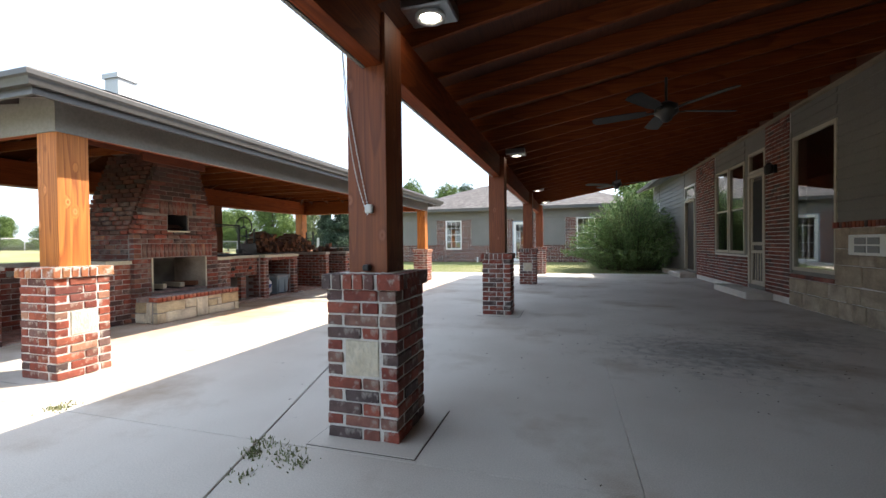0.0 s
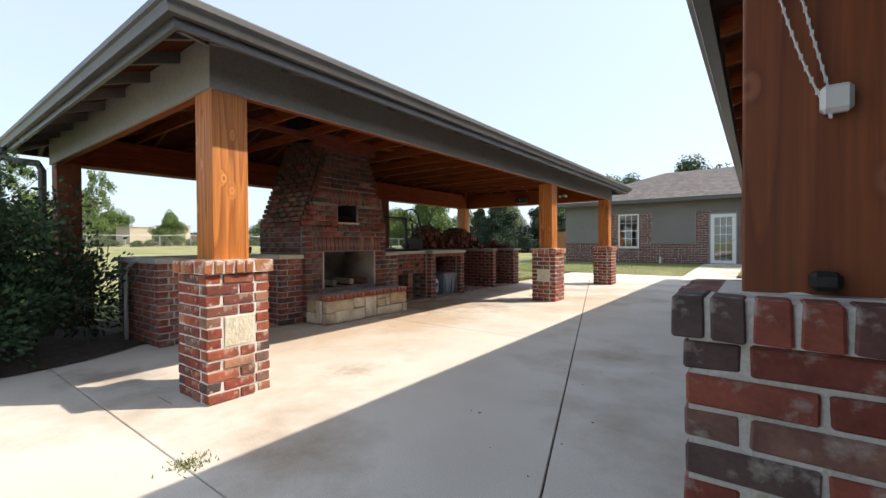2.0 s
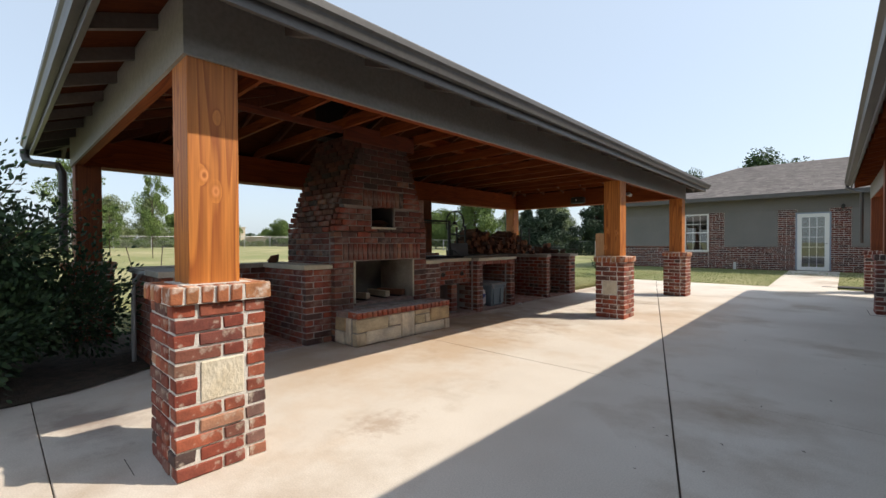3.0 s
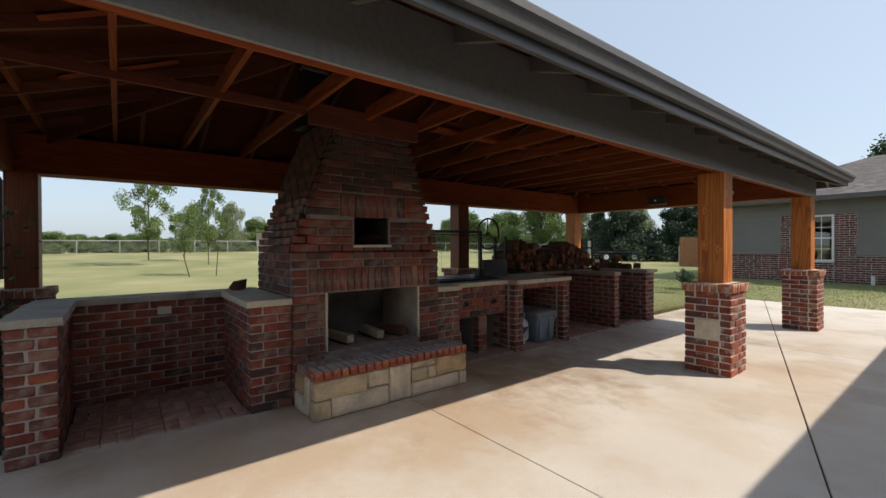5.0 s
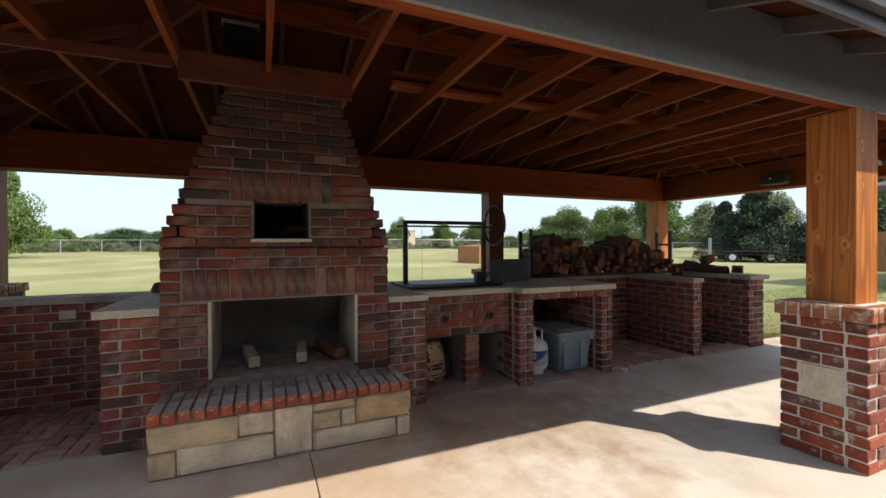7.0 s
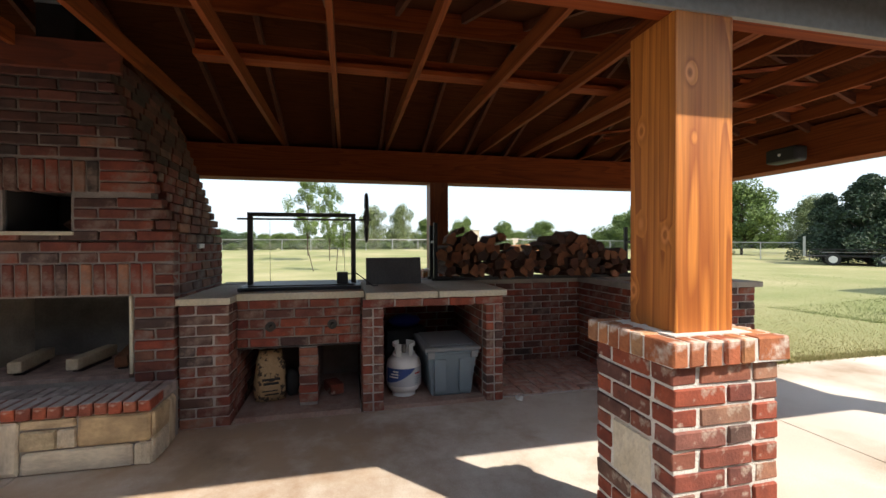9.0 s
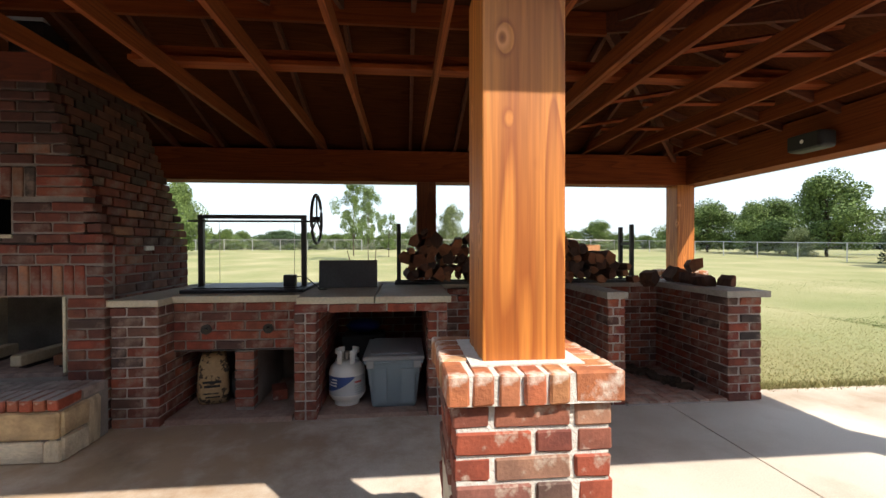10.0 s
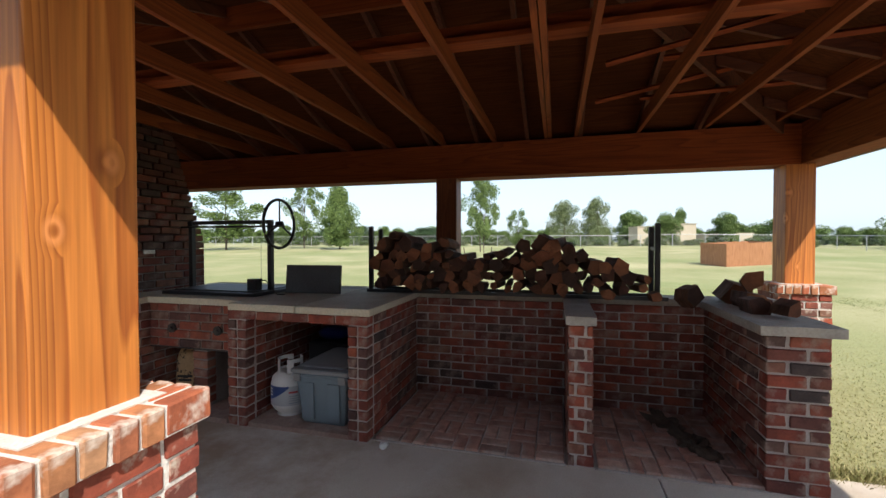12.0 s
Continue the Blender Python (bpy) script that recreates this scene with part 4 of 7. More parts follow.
def porch_lamp(y):
    ob = empty("recessed_lamp", (-0.86, y, 2.66), 0, "round recessed porch lamp, lit warm, in metal housing", "lamp", "porch lamps")
    part("housing", boxes((-0.16, 0.16, -0.13, 0.13, 0.01, 0.1), w=0.01), M_STEEL, ob)
    bm = bmesh.new()
    lathe(bm, [(0.10, 0.01), (0.10, -0.008), (0.075, -0.008), (0.07, 0.004)], 24)
    part("trim_ring", bm, M_WHITE, ob, smooth=True)
    bm = bmesh.new()
    lathe(bm, [(0.066, 0.003), (0.06, -0.004), (0.03, -0.007)], 24)
    part("lens", bm, M_LAMP, ob, "glowing warm lens")


for y in (2.62, 7.2, 12.3, 16.0):
    porch_lamp(y)


def ceiling_fan(x, y, zc, turn):
    ob = empty("ceiling_fan", (x, y, zc), turn, "dark bronze ceiling fan at rest, hung from the porch rafters", "ceiling fan", "porch fans")
    bm = bmesh.new()
    tube(bm, [(0, 0, 0.05), (0, 0, 0.36)], 0.015, 10)
    part("rod", bm, M_BLACK, ob)
    bm = bmesh.new()
    lathe(bm, [(0.04, 0.10), (0.11, 0.06), (0.12, -0.02), (0.07, -0.06), (0.05, -0.10), (0.01, -0.12)], 24)
    part("motor", bm, M_BLACK, ob, smooth=True)
    for k in range(5):
        m = pose(0, 0, 0, 0, 0, 72 * k) @ pose(0, 0, 0, 12, 0, 0)
        bm = bmesh.new()
        box(bm, 0.10, 0.2, -0.02, 0.02, -0.006, 0.002, m)
        vs = [(0.19, -0.045), (0.3, -0.07), (0.72, -0.08), (0.76, -0.035), (0.76, 0.035), (0.72, 0.08), (0.3, 0.07), (0.19, 0.045)]
        lo = [bm.verts.new(m @ Vector((a, b, 0.003))) for a, b in vs]
        hi = [bm.verts.new(m @ Vector((a, b, 0.011))) for a, b in vs]
        bm.faces.new(lo[::-1])
        bm.faces.new(hi)
        for i in range(8):
            bm.faces.new((lo[i], lo[(i + 1) % 8], hi[(i + 1) % 8], hi[i]))
        part("blade", bm, M_BLACK, ob)


ceiling_fan(1.0, 5.0, 2.57, 20)
ceiling_fan(1.15, 11.4, 2.62, 50)

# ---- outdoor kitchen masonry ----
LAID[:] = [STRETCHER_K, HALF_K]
FX = -6.43  # the fireplace's face


def core(name, rows, parent, mat=None, label=""):
    return part(name, boxes(*rows), mat or M_MORTAR, parent, label)


def taper(z):
    """Left and right edge of the fireplace's face at a height, along y."""
    t = max(0.0, z - 1.42)
    return 4.80 + 0.385 * t, 6.41 - 0.355 * t


M_CREAMY = material("smoked_lining", [(0.14, 0.12, 0.10), (0.50, 0.44, 0.35)], 2.5, 60, 0.9, 0.4)
M_DUSTY = material("dusty_red_brick_floor", [(0.24, 0.14, 0.11), (0.34, 0.24, 0.20), (0.29, 0.16, 0.12)], 6, 50, 0.9, 0.5)
M_TIMBER = material("dusty_timber", [(0.38, 0.31, 0.21), (0.52, 0.44, 0.31)], 6, 60, 0.9, 0.4)


def fireplace():
    ob = empty("brick_fireplace", (0, 0, 0), 0, "large stepped tumbled-brick fireplace with an oven hole", "fireplace")
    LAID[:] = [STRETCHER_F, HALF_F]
    y0, y1 = 4.80, 6.41
    xb = -7.62
    F = frame_at(FX, 0, 0, 90)
    fb, ov = (5.09, 6.15, 0.46, 1.0), (5.39, 5.78, 1.45, 1.745)
    # mortar cores with the two openings left free
    e = 0.006
    rows = [(xb, FX - e, y0 + e, fb[0], 0, 1.0), (xb, FX - e, fb[1], y1 - e, 0, 1.0), (xb, FX - e, fb[0], fb[1], 0, 0.42), (xb, -7.2, fb[0], fb[1], 0.42, 1.0),
            (xb, FX - e, y0 + e, y1 - e, 1.0, 1.37), (xb + 0.02, FX - 0.03, y0 + 0.05, y1 - 0.05, 1.37, 1.43), (xb + 0.02, FX - 0.03, y0 + 0.06, ov[0], 1.43, 1.45), (xb + 0.02, FX - 0.03, ov[1], y1 - 0.06, 1.43, 1.45)]
    rows += [(xb, FX - e, taper(1.745)[0] + 0.03, ov[0], 1.45, 1.745), (xb, FX - e, ov[1], taper(1.745)[1] - 0.03, 1.45, 1.745), (xb, -7.0, ov[0], ov[1], 1.45, 1.745)]
    for r in rows:
        part("masonry_block", boxes(r), M_MORTAR_DIM, ob, "grey mortar")
    bm = bmesh.new()
    (a, b), (c, d) = taper(1.745), taper(2.74)
    a, b, c, d = a + 0.03, b - 0.03, c + 0.03, d - 0.03
    (g, h) = taper(2.16)
    g, h = g + 0.03, h - 0.03
    hexa(bm, [(xb, a, 1.745), (FX - e, a, 1.745), (FX - e, b, 1.745), (xb, b, 1.745), (xb, g, 2.16), (FX - e, g, 2.16), (FX - e, h, 2.16), (xb, h, 2.16)])
    part("masonry_core", bm, M_MORTAR_DIM, ob, "grey mortar")
    # upper core in the mortar with roof shade in its colour
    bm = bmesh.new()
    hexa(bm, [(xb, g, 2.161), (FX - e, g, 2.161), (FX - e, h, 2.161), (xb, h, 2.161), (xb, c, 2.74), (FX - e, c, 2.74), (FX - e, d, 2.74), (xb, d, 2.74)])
    part("masonry_core", bm, M_MORTAR_TOP_SHADE, ob, "mortar coloured dark for the shade under the roof")
    front = part("front_face", boxes((FX - 0.11, FX - 0.008, y0 + 0.02, fb[0] - 0.01, 0, 1.0)), M_MORTAR_DIM, ob, "tumbled red-brick face")
    face_bricks(front, F, y1, 13, False, False, [(fb[0], fb[1], 0.4, 1.0)], clip=lambda z: (y0, y1))
    soldiers(front, F, y0 + 0.13, y1 - 0.13, 13 * CH + 0.02)
    for i in range(3):
        for a, b in ((y0, y0 + 0.125), (y1 - 0.125, y1)):
            one_brick(front, F, (a + b) / 2, (13.6 + i) * CH, b - a - 0.006, 0.006)
    face_bricks(front, F, y1, 6, z0=16.2 * CH, holes=[(ov[0] - 0.01, ov[1] + 0.01, ov[2] - 0.02, ov[3])], clip=taper)
    zs = 22.25 * CH + 0.03
    soldiers(front, F, 5.24, 5.95, zs)
    for i in range(3):
        a, b = taper(zs + i * CH)
        one_brick(front, F, (a + 5.24) / 2, zs + (i + 0.5) * CH, 5.23 - a, 0.006)
        one_brick(front, F, (b + 5.95) / 2, zs + (i + 0.5) * CH, b - 5.96, 0.006)
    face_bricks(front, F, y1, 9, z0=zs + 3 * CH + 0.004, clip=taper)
    # sides
    for name, yy, deg, ox in (("side_face", y1, 180, FX), ("side_face", y0, 0, xb)):
        side = part(name, boxes((xb + 0.02, FX - 0.15, *((y1 - 0.1, y1 - 0.008) if deg == 180 else (y0 + 0.008, y0 + 0.1)), 0.0, 1.0)), M_MORTAR_DIM, ob, "shaded red-brick side")
        for i in range(36):
            z = i * CH if i < 20 else i * CH
            a, b = taper(z)
            yk = b if deg == 180 else a
            G = frame_at(ox, yk, 0, deg)
            c0, c1 = (BD + JT, 0) if deg == 180 else (0, BD + JT)
            cuts = split(0.0 + c0, 1.19 - c1, (i % 2) * 0.127)
            for u0, u1 in zip(cuts, cuts[1:]):
                one_brick(side, G, (u0 + u1) / 2, z + CH / 2, u1 - u0 - JT, 0.004)
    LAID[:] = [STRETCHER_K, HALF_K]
    # hearth
    hearth = empty("hearth", (0, 0, 0), 0, "low hearth of buff limestone blocks with a red brick edge", "hearth")
    hx = -5.99
    part("masonry_core", boxes((FX + 0.002, hx - 0.012, 4.82, 6.43, 0, 0.385)), M_MORTAR_DIM, hearth)
    H = frame_at(hx, 4.81, 0, 90)
    for u0, u1, z0, z1 in ((0, .49, .16, .33), (.49, .70, .18, .33), (0, .15, 0, .155), (.155, .70, 0, .175), (.70, .94, 0, .33), (.94, 1.23, .27, .33), (.94, 1.13, .145, .265),
                           (1.13, 1.23, .145, .265), (.94, 1.53, 0, .14), (1.23, 1.63, .145, .33), (1.53, 1.63, 0, .14)):
        block_stone(hearth, H, u0, u1, z0, z1, STONE)
    for G in (frame_at(FX + 0.005, 4.81, 0, 0), frame_at(hx - 0.005, 6.44, 0, 180)):
        for u0, u1, z0, z1 in ((0, .22, 0, .16), (.22, .33, 0, .33), (0, .22, .165, .33)):
            block_stone(hearth, G, u0, u1, z0, z1, STONE)
    rowlocks(hearth, H, 0.0, 1.63, 0.335, 0.072, 0.2, 0.018, HEARTH)
    rowlocks(hearth, frame_at(hx - 0.2, 4.81, 0, 90), 0.0, 1.63, 0.333, 0.068, 0.2, 0.0, ASH)
    # oven sill and firebox lining
    part("oven_lining", boxes((-6.999, -6.98, 5.391, 5.779, 1.453, 1.744), (-6.979, FX - 0.03, 5.391, 5.40, 1.453, 1.744), (-6.979, FX - 0.03, 5.77, 5.779, 1.453, 1.744)), M_DARK, ob, "black oven lining")
    part("oven_sill", boxes((FX - 0.3, FX + 0.02, 5.37, 5.80, 1.425, 1.452), w=0.004), M_CREAM, ob, "pale cream stone sill")
    for a, b in ((fb[0] + 0.001, fb[0] + 0.025), (fb[1] - 0.025, fb[1] - 0.001)):
        part("lining", boxes((-7.19, FX - 0.01, a, b, 0.45, 1.0)), M_CREAMY, ob, "smoke-stained pale lining")
    part("lining_back", boxes((-7.199, -7.17, fb[0] + 0.026, fb[1] - 0.026, 0.45, 1.0)), M_SOOT, ob, "black sooty back")
    part("firebox_floor", boxes((-7.17, FX + 0.01, fb[0] + 0.026, fb[1] - 0.026, 0.421, 0.45)), M_ASH, ob, "ash-covered floor")
    for a, b in ((fb[0] + 0.001, fb[0] + 0.022), (fb[1] - 0.022, fb[1] - 0.001)):
        part("lining_edge", boxes((FX - 0.012, FX + 0.012, a, b, 0.45, 1.0), w=0.004), M_CREAM, ob, "chipped white edge of the lining")
    part("flue", boxes((-7.45, -7.15, 5.14, 5.44, 3.35, 4.0), (-7.48, -7.12, 5.11, 5.47, 4.001, 4.08)), M_GALV, ob, "square galvanized flue")
    part("stove_pipe", boxes((-7.44, -7.16, 5.15, 5.43, 2.745, 3.349)), M_BLACK, ob, "black inner flue")
    for y, t in ((5.36, 8), (5.74, -4), (5.98, 14)):
        b = empty("firebox_block", (-6.72, y, 0.45), t, "charred square timber lying on the firebox floor", "firewood", "firebox logs")
        part("billet", boxes((-0.26, 0.2, -0.04, 0.04, 0.025, 0.105), w=0.006), M_TIMBER if t < 10 else M_LOGEND, b)
        part("rest", boxes((-0.2, 0.14, -0.03, 0.03, 0.0, 0.0245)), M_BLACK, b)
    bm = lumpy(0.18, 0.1, 0.06, 4)
    o = finish("ash_log", bm, M_LOGEND)
    o.matrix_basis = pose(-6.72, 5.7, 1.51, 0, 0, 30)
    tagged(o, "grey charred log lying inside the oven hole", "firewood")


def low_wall(name, x0, x1, y0, y1, faces, label, n=12, top=0.055, lip=0.03, topmat=None, z0=0.0):
    """A brick wall on a plan rectangle. faces: which sides show bricks (e, w, n, s), and their outside corners."""
    ob = empty(name, (0, 0, 0), 0, label, "low wall", kind="")
    e = 0.006
    part("masonry_core", boxes((x0 + e, x1 - e, y0 + e, y1 - e, z0, n * CH)), M_MORTAR, ob)
    ends = {"e": (frame_at(x1, y0, 0, 90), y1 - y0), "n": (frame_at(x1, y1, 0, 180), x1 - x0), "w": (frame_at(x0, y1, 0, 270), y1 - y0), "s": (frame_at(x0, y0, 0, 0), x1 - x0)}
    nxt = {"e": "n", "n": "w", "w": "s", "s": "e"}
    prv = {v: k for k, v in nxt.items()}
    for f in faces:
        F, L = ends[f]
        face_bricks(ob, F, L, n, prv[f] in faces, nxt[f] in faces, proud=0.005)
    if top:
        bm = boxes((x0 - lip, x1 + lip, y0 - lip, y1 + lip, n * CH + 0.001, n * CH + top))
        bmesh.ops.subdivide_edges(bm, edges=[q for q in bm.edges if q.calc_length() > 0.3], cuts=9, use_grid_fill=True)
        for v in bm.verts:
            v.co += Vector([0.005 * noise.noise(v.co * 17 + Vector((i * 9, 0, 0))) for i in range(2)] + [0.002 * noise.noise(v.co * 9)])
        part("coping", bm, topmat or M_SLAB, ob, "rough-edged grey concrete coping")
    return ob


fireplace()
low_wall("alcove_back_wall", -7.85, -7.6, 3.0, 4.79, "e", "low red-brick wall behind the open alcove")
low_wall("alcove_side_wall", -7.59, -6.48, 2.98, 3.24, "nes", "low red-brick wall closing the alcove, beside the column")
low_wall("brick_cabinet", -7.59, -6.50, 4.45, 4.80, "es", "narrow brick cabinet beside fireplace with cream stone top", topmat=M_CREAM, lip=0.035)
low_wall("brick_pillar", -7.6, -6.47, 6.42, 6.76, "en", "narrow brick pillar between fireplace and grill", top=0.0)
low_wall("kitchen_back_wall", -7.85, -7.61, 6.42, 11.42, "e", "long low red-brick wall carrying the log stack")
low_wall("divider_wall", -7.58, -6.56, 10.32, 10.47, "nes", "thin low brick divider with worn whitish mortar", lip=0.02)
low_wall("end_wall", -7.85, -6.56, 11.41, 11.72, "ens", "low brick end wall beside the lawn, with firewood on its coping", lip=0.05)


def grill_unit():
    ob = empty("grill_cabinet", (0, 0, 0), 0, "brick grill cabinet, two open bays, cream slab top", "cabinet")
    fx, y0, y1 = -6.66, 6.77, 7.73
    e = 0.006
    part("masonry_core", boxes((-7.6, fx - e, y0, y1, 0.535, 0.914), (-7.6, fx - e, 7.235 + e, 7.385 - e, 0.04, 0.535), (-7.6, -7.5, y0, y1, 0.04, 0.535)), M_MORTAR_DIM, ob)
    F = frame_at(fx, 0, 0, 90)
    face_bricks(ob, F, y1, 5, z0=0.535, clip=lambda z: (y0, y1))
    face_bricks(ob, frame_at(fx, 7.235, 0, 90), 0.15, 6, z0=0.06)
    part("iron_lintel", boxes((fx - 0.2, fx + 0.004, y0, y1, 0.525, 0.534)), M_BLACK, ob)
    for y in (7.02, 7.5):
        bm = bmesh.new()
        tube(bm, [(fx - 0.03, y, 0.70), (fx + 0.02, y, 0.70)], 0.04, 14)
        tube(bm, [(fx + 0.02, y, 0.70), (fx + 0.045, y + 0.01, 0.695)], 0.018, 10)
        part("control_hole", bm, M_BLACK, ob, "black round fitting in the brick")
    bm = boxes((-7.62, fx + 0.03, 6.74, 7.76, 0.915, 0.97), (-7.6, -6.44, 6.38, 6.775, 0.9155, 0.965), w=0.004)
    part("slab", bm, M_CREAM, ob, "cream stone slab")
    part("floor_step", boxes((-7.6, -6.5, 6.78, 7.72, 0.0, 0.04)), M_DUSTY, ob)


def checker():
    ob = empty("storage_cabinet", (0, 0, 0), 0, "brick storage cabinet, one open bay, cream slab top", "cabinet")
    fx, y0, y1 = -6.5, 7.74, 8.94
    e = 0.006
    part("masonry_core", boxes((-7.6, fx - e, y0 + e, 7.91 - e, 0, 0.914), (-7.6, fx - e, 8.785 + e, y1 - e, 0, 0.914), (-7.6, fx - e, 7.91 - e, 8.785 + e, 0.852, 0.914)), M_MORTAR, ob)
    F = frame_at(fx, 0, 0, 90)
    q = BD + JT
    for i in range(12):
        z = (i + 0.5) * CH
        for a, b in ((y0, 7.91), (8.785, y1)):
            w = (b - a - JT) / 2
            if i == 11:
                continue
            one_brick(ob, F, a + w / 2, z, w, 0.006)
            one_brick(ob, F, b - w / 2, z, w, 0.006)
    face_bricks(ob, F, y1, 1, z0=11 * CH, clip=lambda z: (y0, y1))
    for yy, deg, x in ((y1, 180, fx), (7.91, 180, fx), (8.785, 0, -7.6), (y0, 0, -7.6)):
        G = frame_at(x, yy, 0, deg)
        for i in range(12 if yy in (y0, y1) else 11):
            c0, c1 = (q, 0) if deg == 180 else (0, q)
            cuts = split(c0, 1.09 - c1, (i % 2) * 0.127)
            for u0, u1 in zip(cuts, cuts[1:]):
                if (deg == 0 and yy == y0 and u1 < 0.9):
                    continue
                one_brick(ob, G, (u0 + u1) / 2, (i + 0.5) * CH, u1 - u0 - JT, 0.004, 0.05)
    part("slab", boxes((-7.62, fx + 0.03, 7.765, 8.36, 0.915, 0.97), (-7.62, fx + 0.03, 8.37, 8.97, 0.915, 0.968), w=0.005), M_CREAM, ob, "cream stone slab")
    part("floor_step", boxes((-7.6, fx - 0.01, 7.915, 8.78, 0.0, 0.035)), M_DUSTY, ob)


grill_unit()
checker()

# brick floors in the bays
pav = tagged(finish("floor_bays", boxes((-7.6, -6.52, 3.25, 4.44, -0.1, 0.008), (-7.6, -6.55, 8.95, 10.31, -0.1, 0.008), (-7.6, -6.55, 10.48, 11.44, -0.1, 0.008), (-7.6, -6.53, 6.77, 7.73, -0.1, 0.007)), M_MORTAR),
             "worn basket-weave brick floor between the low walls", "brick floor", kind="structure")
for ax, bx, ay, by in ((-7.58, -6.53, 3.26, 4.43), (-7.58, -6.56, 8.97, 10.3), (-7.58, -6.56, 10.5, 11.43)):
    nx, ny = max(1, round((bx - ax) / 0.204)), max(1, round((by - ay) / 0.204))
    px, py = (bx - ax) / nx, (by - ay) / ny
    for i in range(nx):
        for j in range(ny):
            x, y = ax + (i + 0.5) * px, ay + (j + 0.5) * py
            for s in (-1, 1):
                m = Matrix.Translation((x, y + s * py / 4, rng.uniform(-0.002, 0.002))) if (i + j) % 2 else pose(x + s * px / 4, y, rng.uniform(-0.002, 0.002), 0, 0, 90)
                piece("brick", rng.choice(PAVER), pav, m @ Matrix.Diagonal(((px if (i + j) % 2 else py) / 0.204, (py if (i + j) % 2 else px) / 0.204, 1, 1)))

# ---- things on and in the kitchen ----


def grill():
    ob = empty("grill_hoist", (-7.1, 0, 0.97), 0, "black steel grill frame with a crank wheel, standing on the slab", "grill")
    part("pan", boxes((-0.38, 0.3, 6.74, 7.74, 0.001, 0.03), (-0.30, 0.22, 6.80, 7.68, 0.0305, 0.04), w=0.003), M_BLACK, ob)
    for y in (6.78, 7.68):
        part("upright", boxes((-0.022, 0.022, y - 0.022, y + 0.022, 0.03, 0.68), w=0.003), M_BLACK, ob)
    part("cross_bar", boxes((-0.02, 0.02, 6.802, 7.658, 0.645, 0.68), w=0.003), M_BLACK, ob)
    bm = bmesh.new()
    tube(bm, [(0.03, 6.68, 0.62), (0.03, 7.85, 0.62)], 0.009, 8)
    part("axle", bm, M_BLACK, ob)
    for y in (6.95, 7.6):
        bm = bmesh.new()
        tube(bm, [(0.03, y, 0.61), (0.03, y, 0.04)], 0.002, 4)
        part("cable", bm, M_STEEL, ob, "thin steel cable")
    bm = bmesh.new()
    R = 0.22
    c = Vector((0.03, 7.80, 0.64))
    ring = [c + Vector((R * math.cos(t), 0, R * math.sin(t))) for t in [2 * math.pi * k / 36 for k in range(37)]]
    tube(bm, ring, 0.014, 8, cap=False)
    for k in range(3):
        t = math.pi / 2 + 2 * math.pi * k / 3
        tube(bm, [c, c + Vector((R * math.cos(t), 0, R * math.sin(t)))], 0.008, 6)
    tube(bm, [c - Vector((0, 0.03, 0)), c + Vector((0, 0.03, 0))], 0.025, 12)
    part("crank_wheel", bm, M_BLACK, ob, "round spoked black hand wheel", smooth=True)
    part("motor_box", boxes((0.05, 0.14, 7.53, 7.63, 0.04, 0.14), w=0.006), M_BLACK, ob)
    bm = bmesh.new()
    tube(bm, [(0.09, 7.63, 0.12), (0.1, 7.70, 0.13), (0.12, 7.78, 0.07), (0.14, 7.85, 0.01), (0.1, 7.9, 0.008)], 0.005, 6)
    part("cord", bm, M_BLACK, ob)


grill()
bm = boxes((-0.02, 0.02, -0.27, 0.27, 0.0, 0.26), w=0.004)
bm2 = finish("metal_lid", bm, M_DULL)
bm2.matrix_basis = pose(-7.18, 8.07, 0.972, 0, -6, 4)
tagged(bm2, "dull grey metal plate propped upright on the slab", "metal plate")


def log_mesh(seed, r, ln):
    rr = random.Random(seed)
    bm = bmesh.new()
    n = rr.choice([4, 5, 5, 6, 8])
    cut = n > 5
    a0 = rr.uniform(0, 6.28)
    prof = []
    for k in range(n):
        t = 2 * math.pi * k / n
        q = r * (rr.uniform(0.75, 1.4) if n < 8 else rr.uniform(0.9, 1.1))
        if cut and k < n * 0.35:
            q *= 0.45
        prof.append((q * math.cos(t + a0), q * math.sin(t + a0)))
    rings = []
    for x in (-ln / 2, -ln / 4, 0.0, ln / 4, ln / 2):
        s = rr.uniform(0.93, 1.05)
        rings.append([bm.verts.new((x + (rr.uniform(-0.012, 0.012) if abs(x) == ln / 2 else 0), y * s, z * s)) for y, z in prof])
    for a, b in zip(rings, rings[1:]):
        for k in range(n):
            bm.faces.new((a[k], b[k], b[(k + 1) % n], a[(k + 1) % n]))
    bm.faces.new(rings[0])
    bm.faces.new(rings[-1][::-1])
    for f in bm.faces[-2:]:
        f.material_index = 1
    me = bpy.data.meshes.new("log")
    bm.to_mesh(me)
    bm.free()
    me.materials.append(M_LOGBARK)
    me.materials.append(M_LOGEND)
    return me


LOGS = [log_mesh(i, 0.052 + 0.005 * (i % 5), 0.40) for i in range(14)]


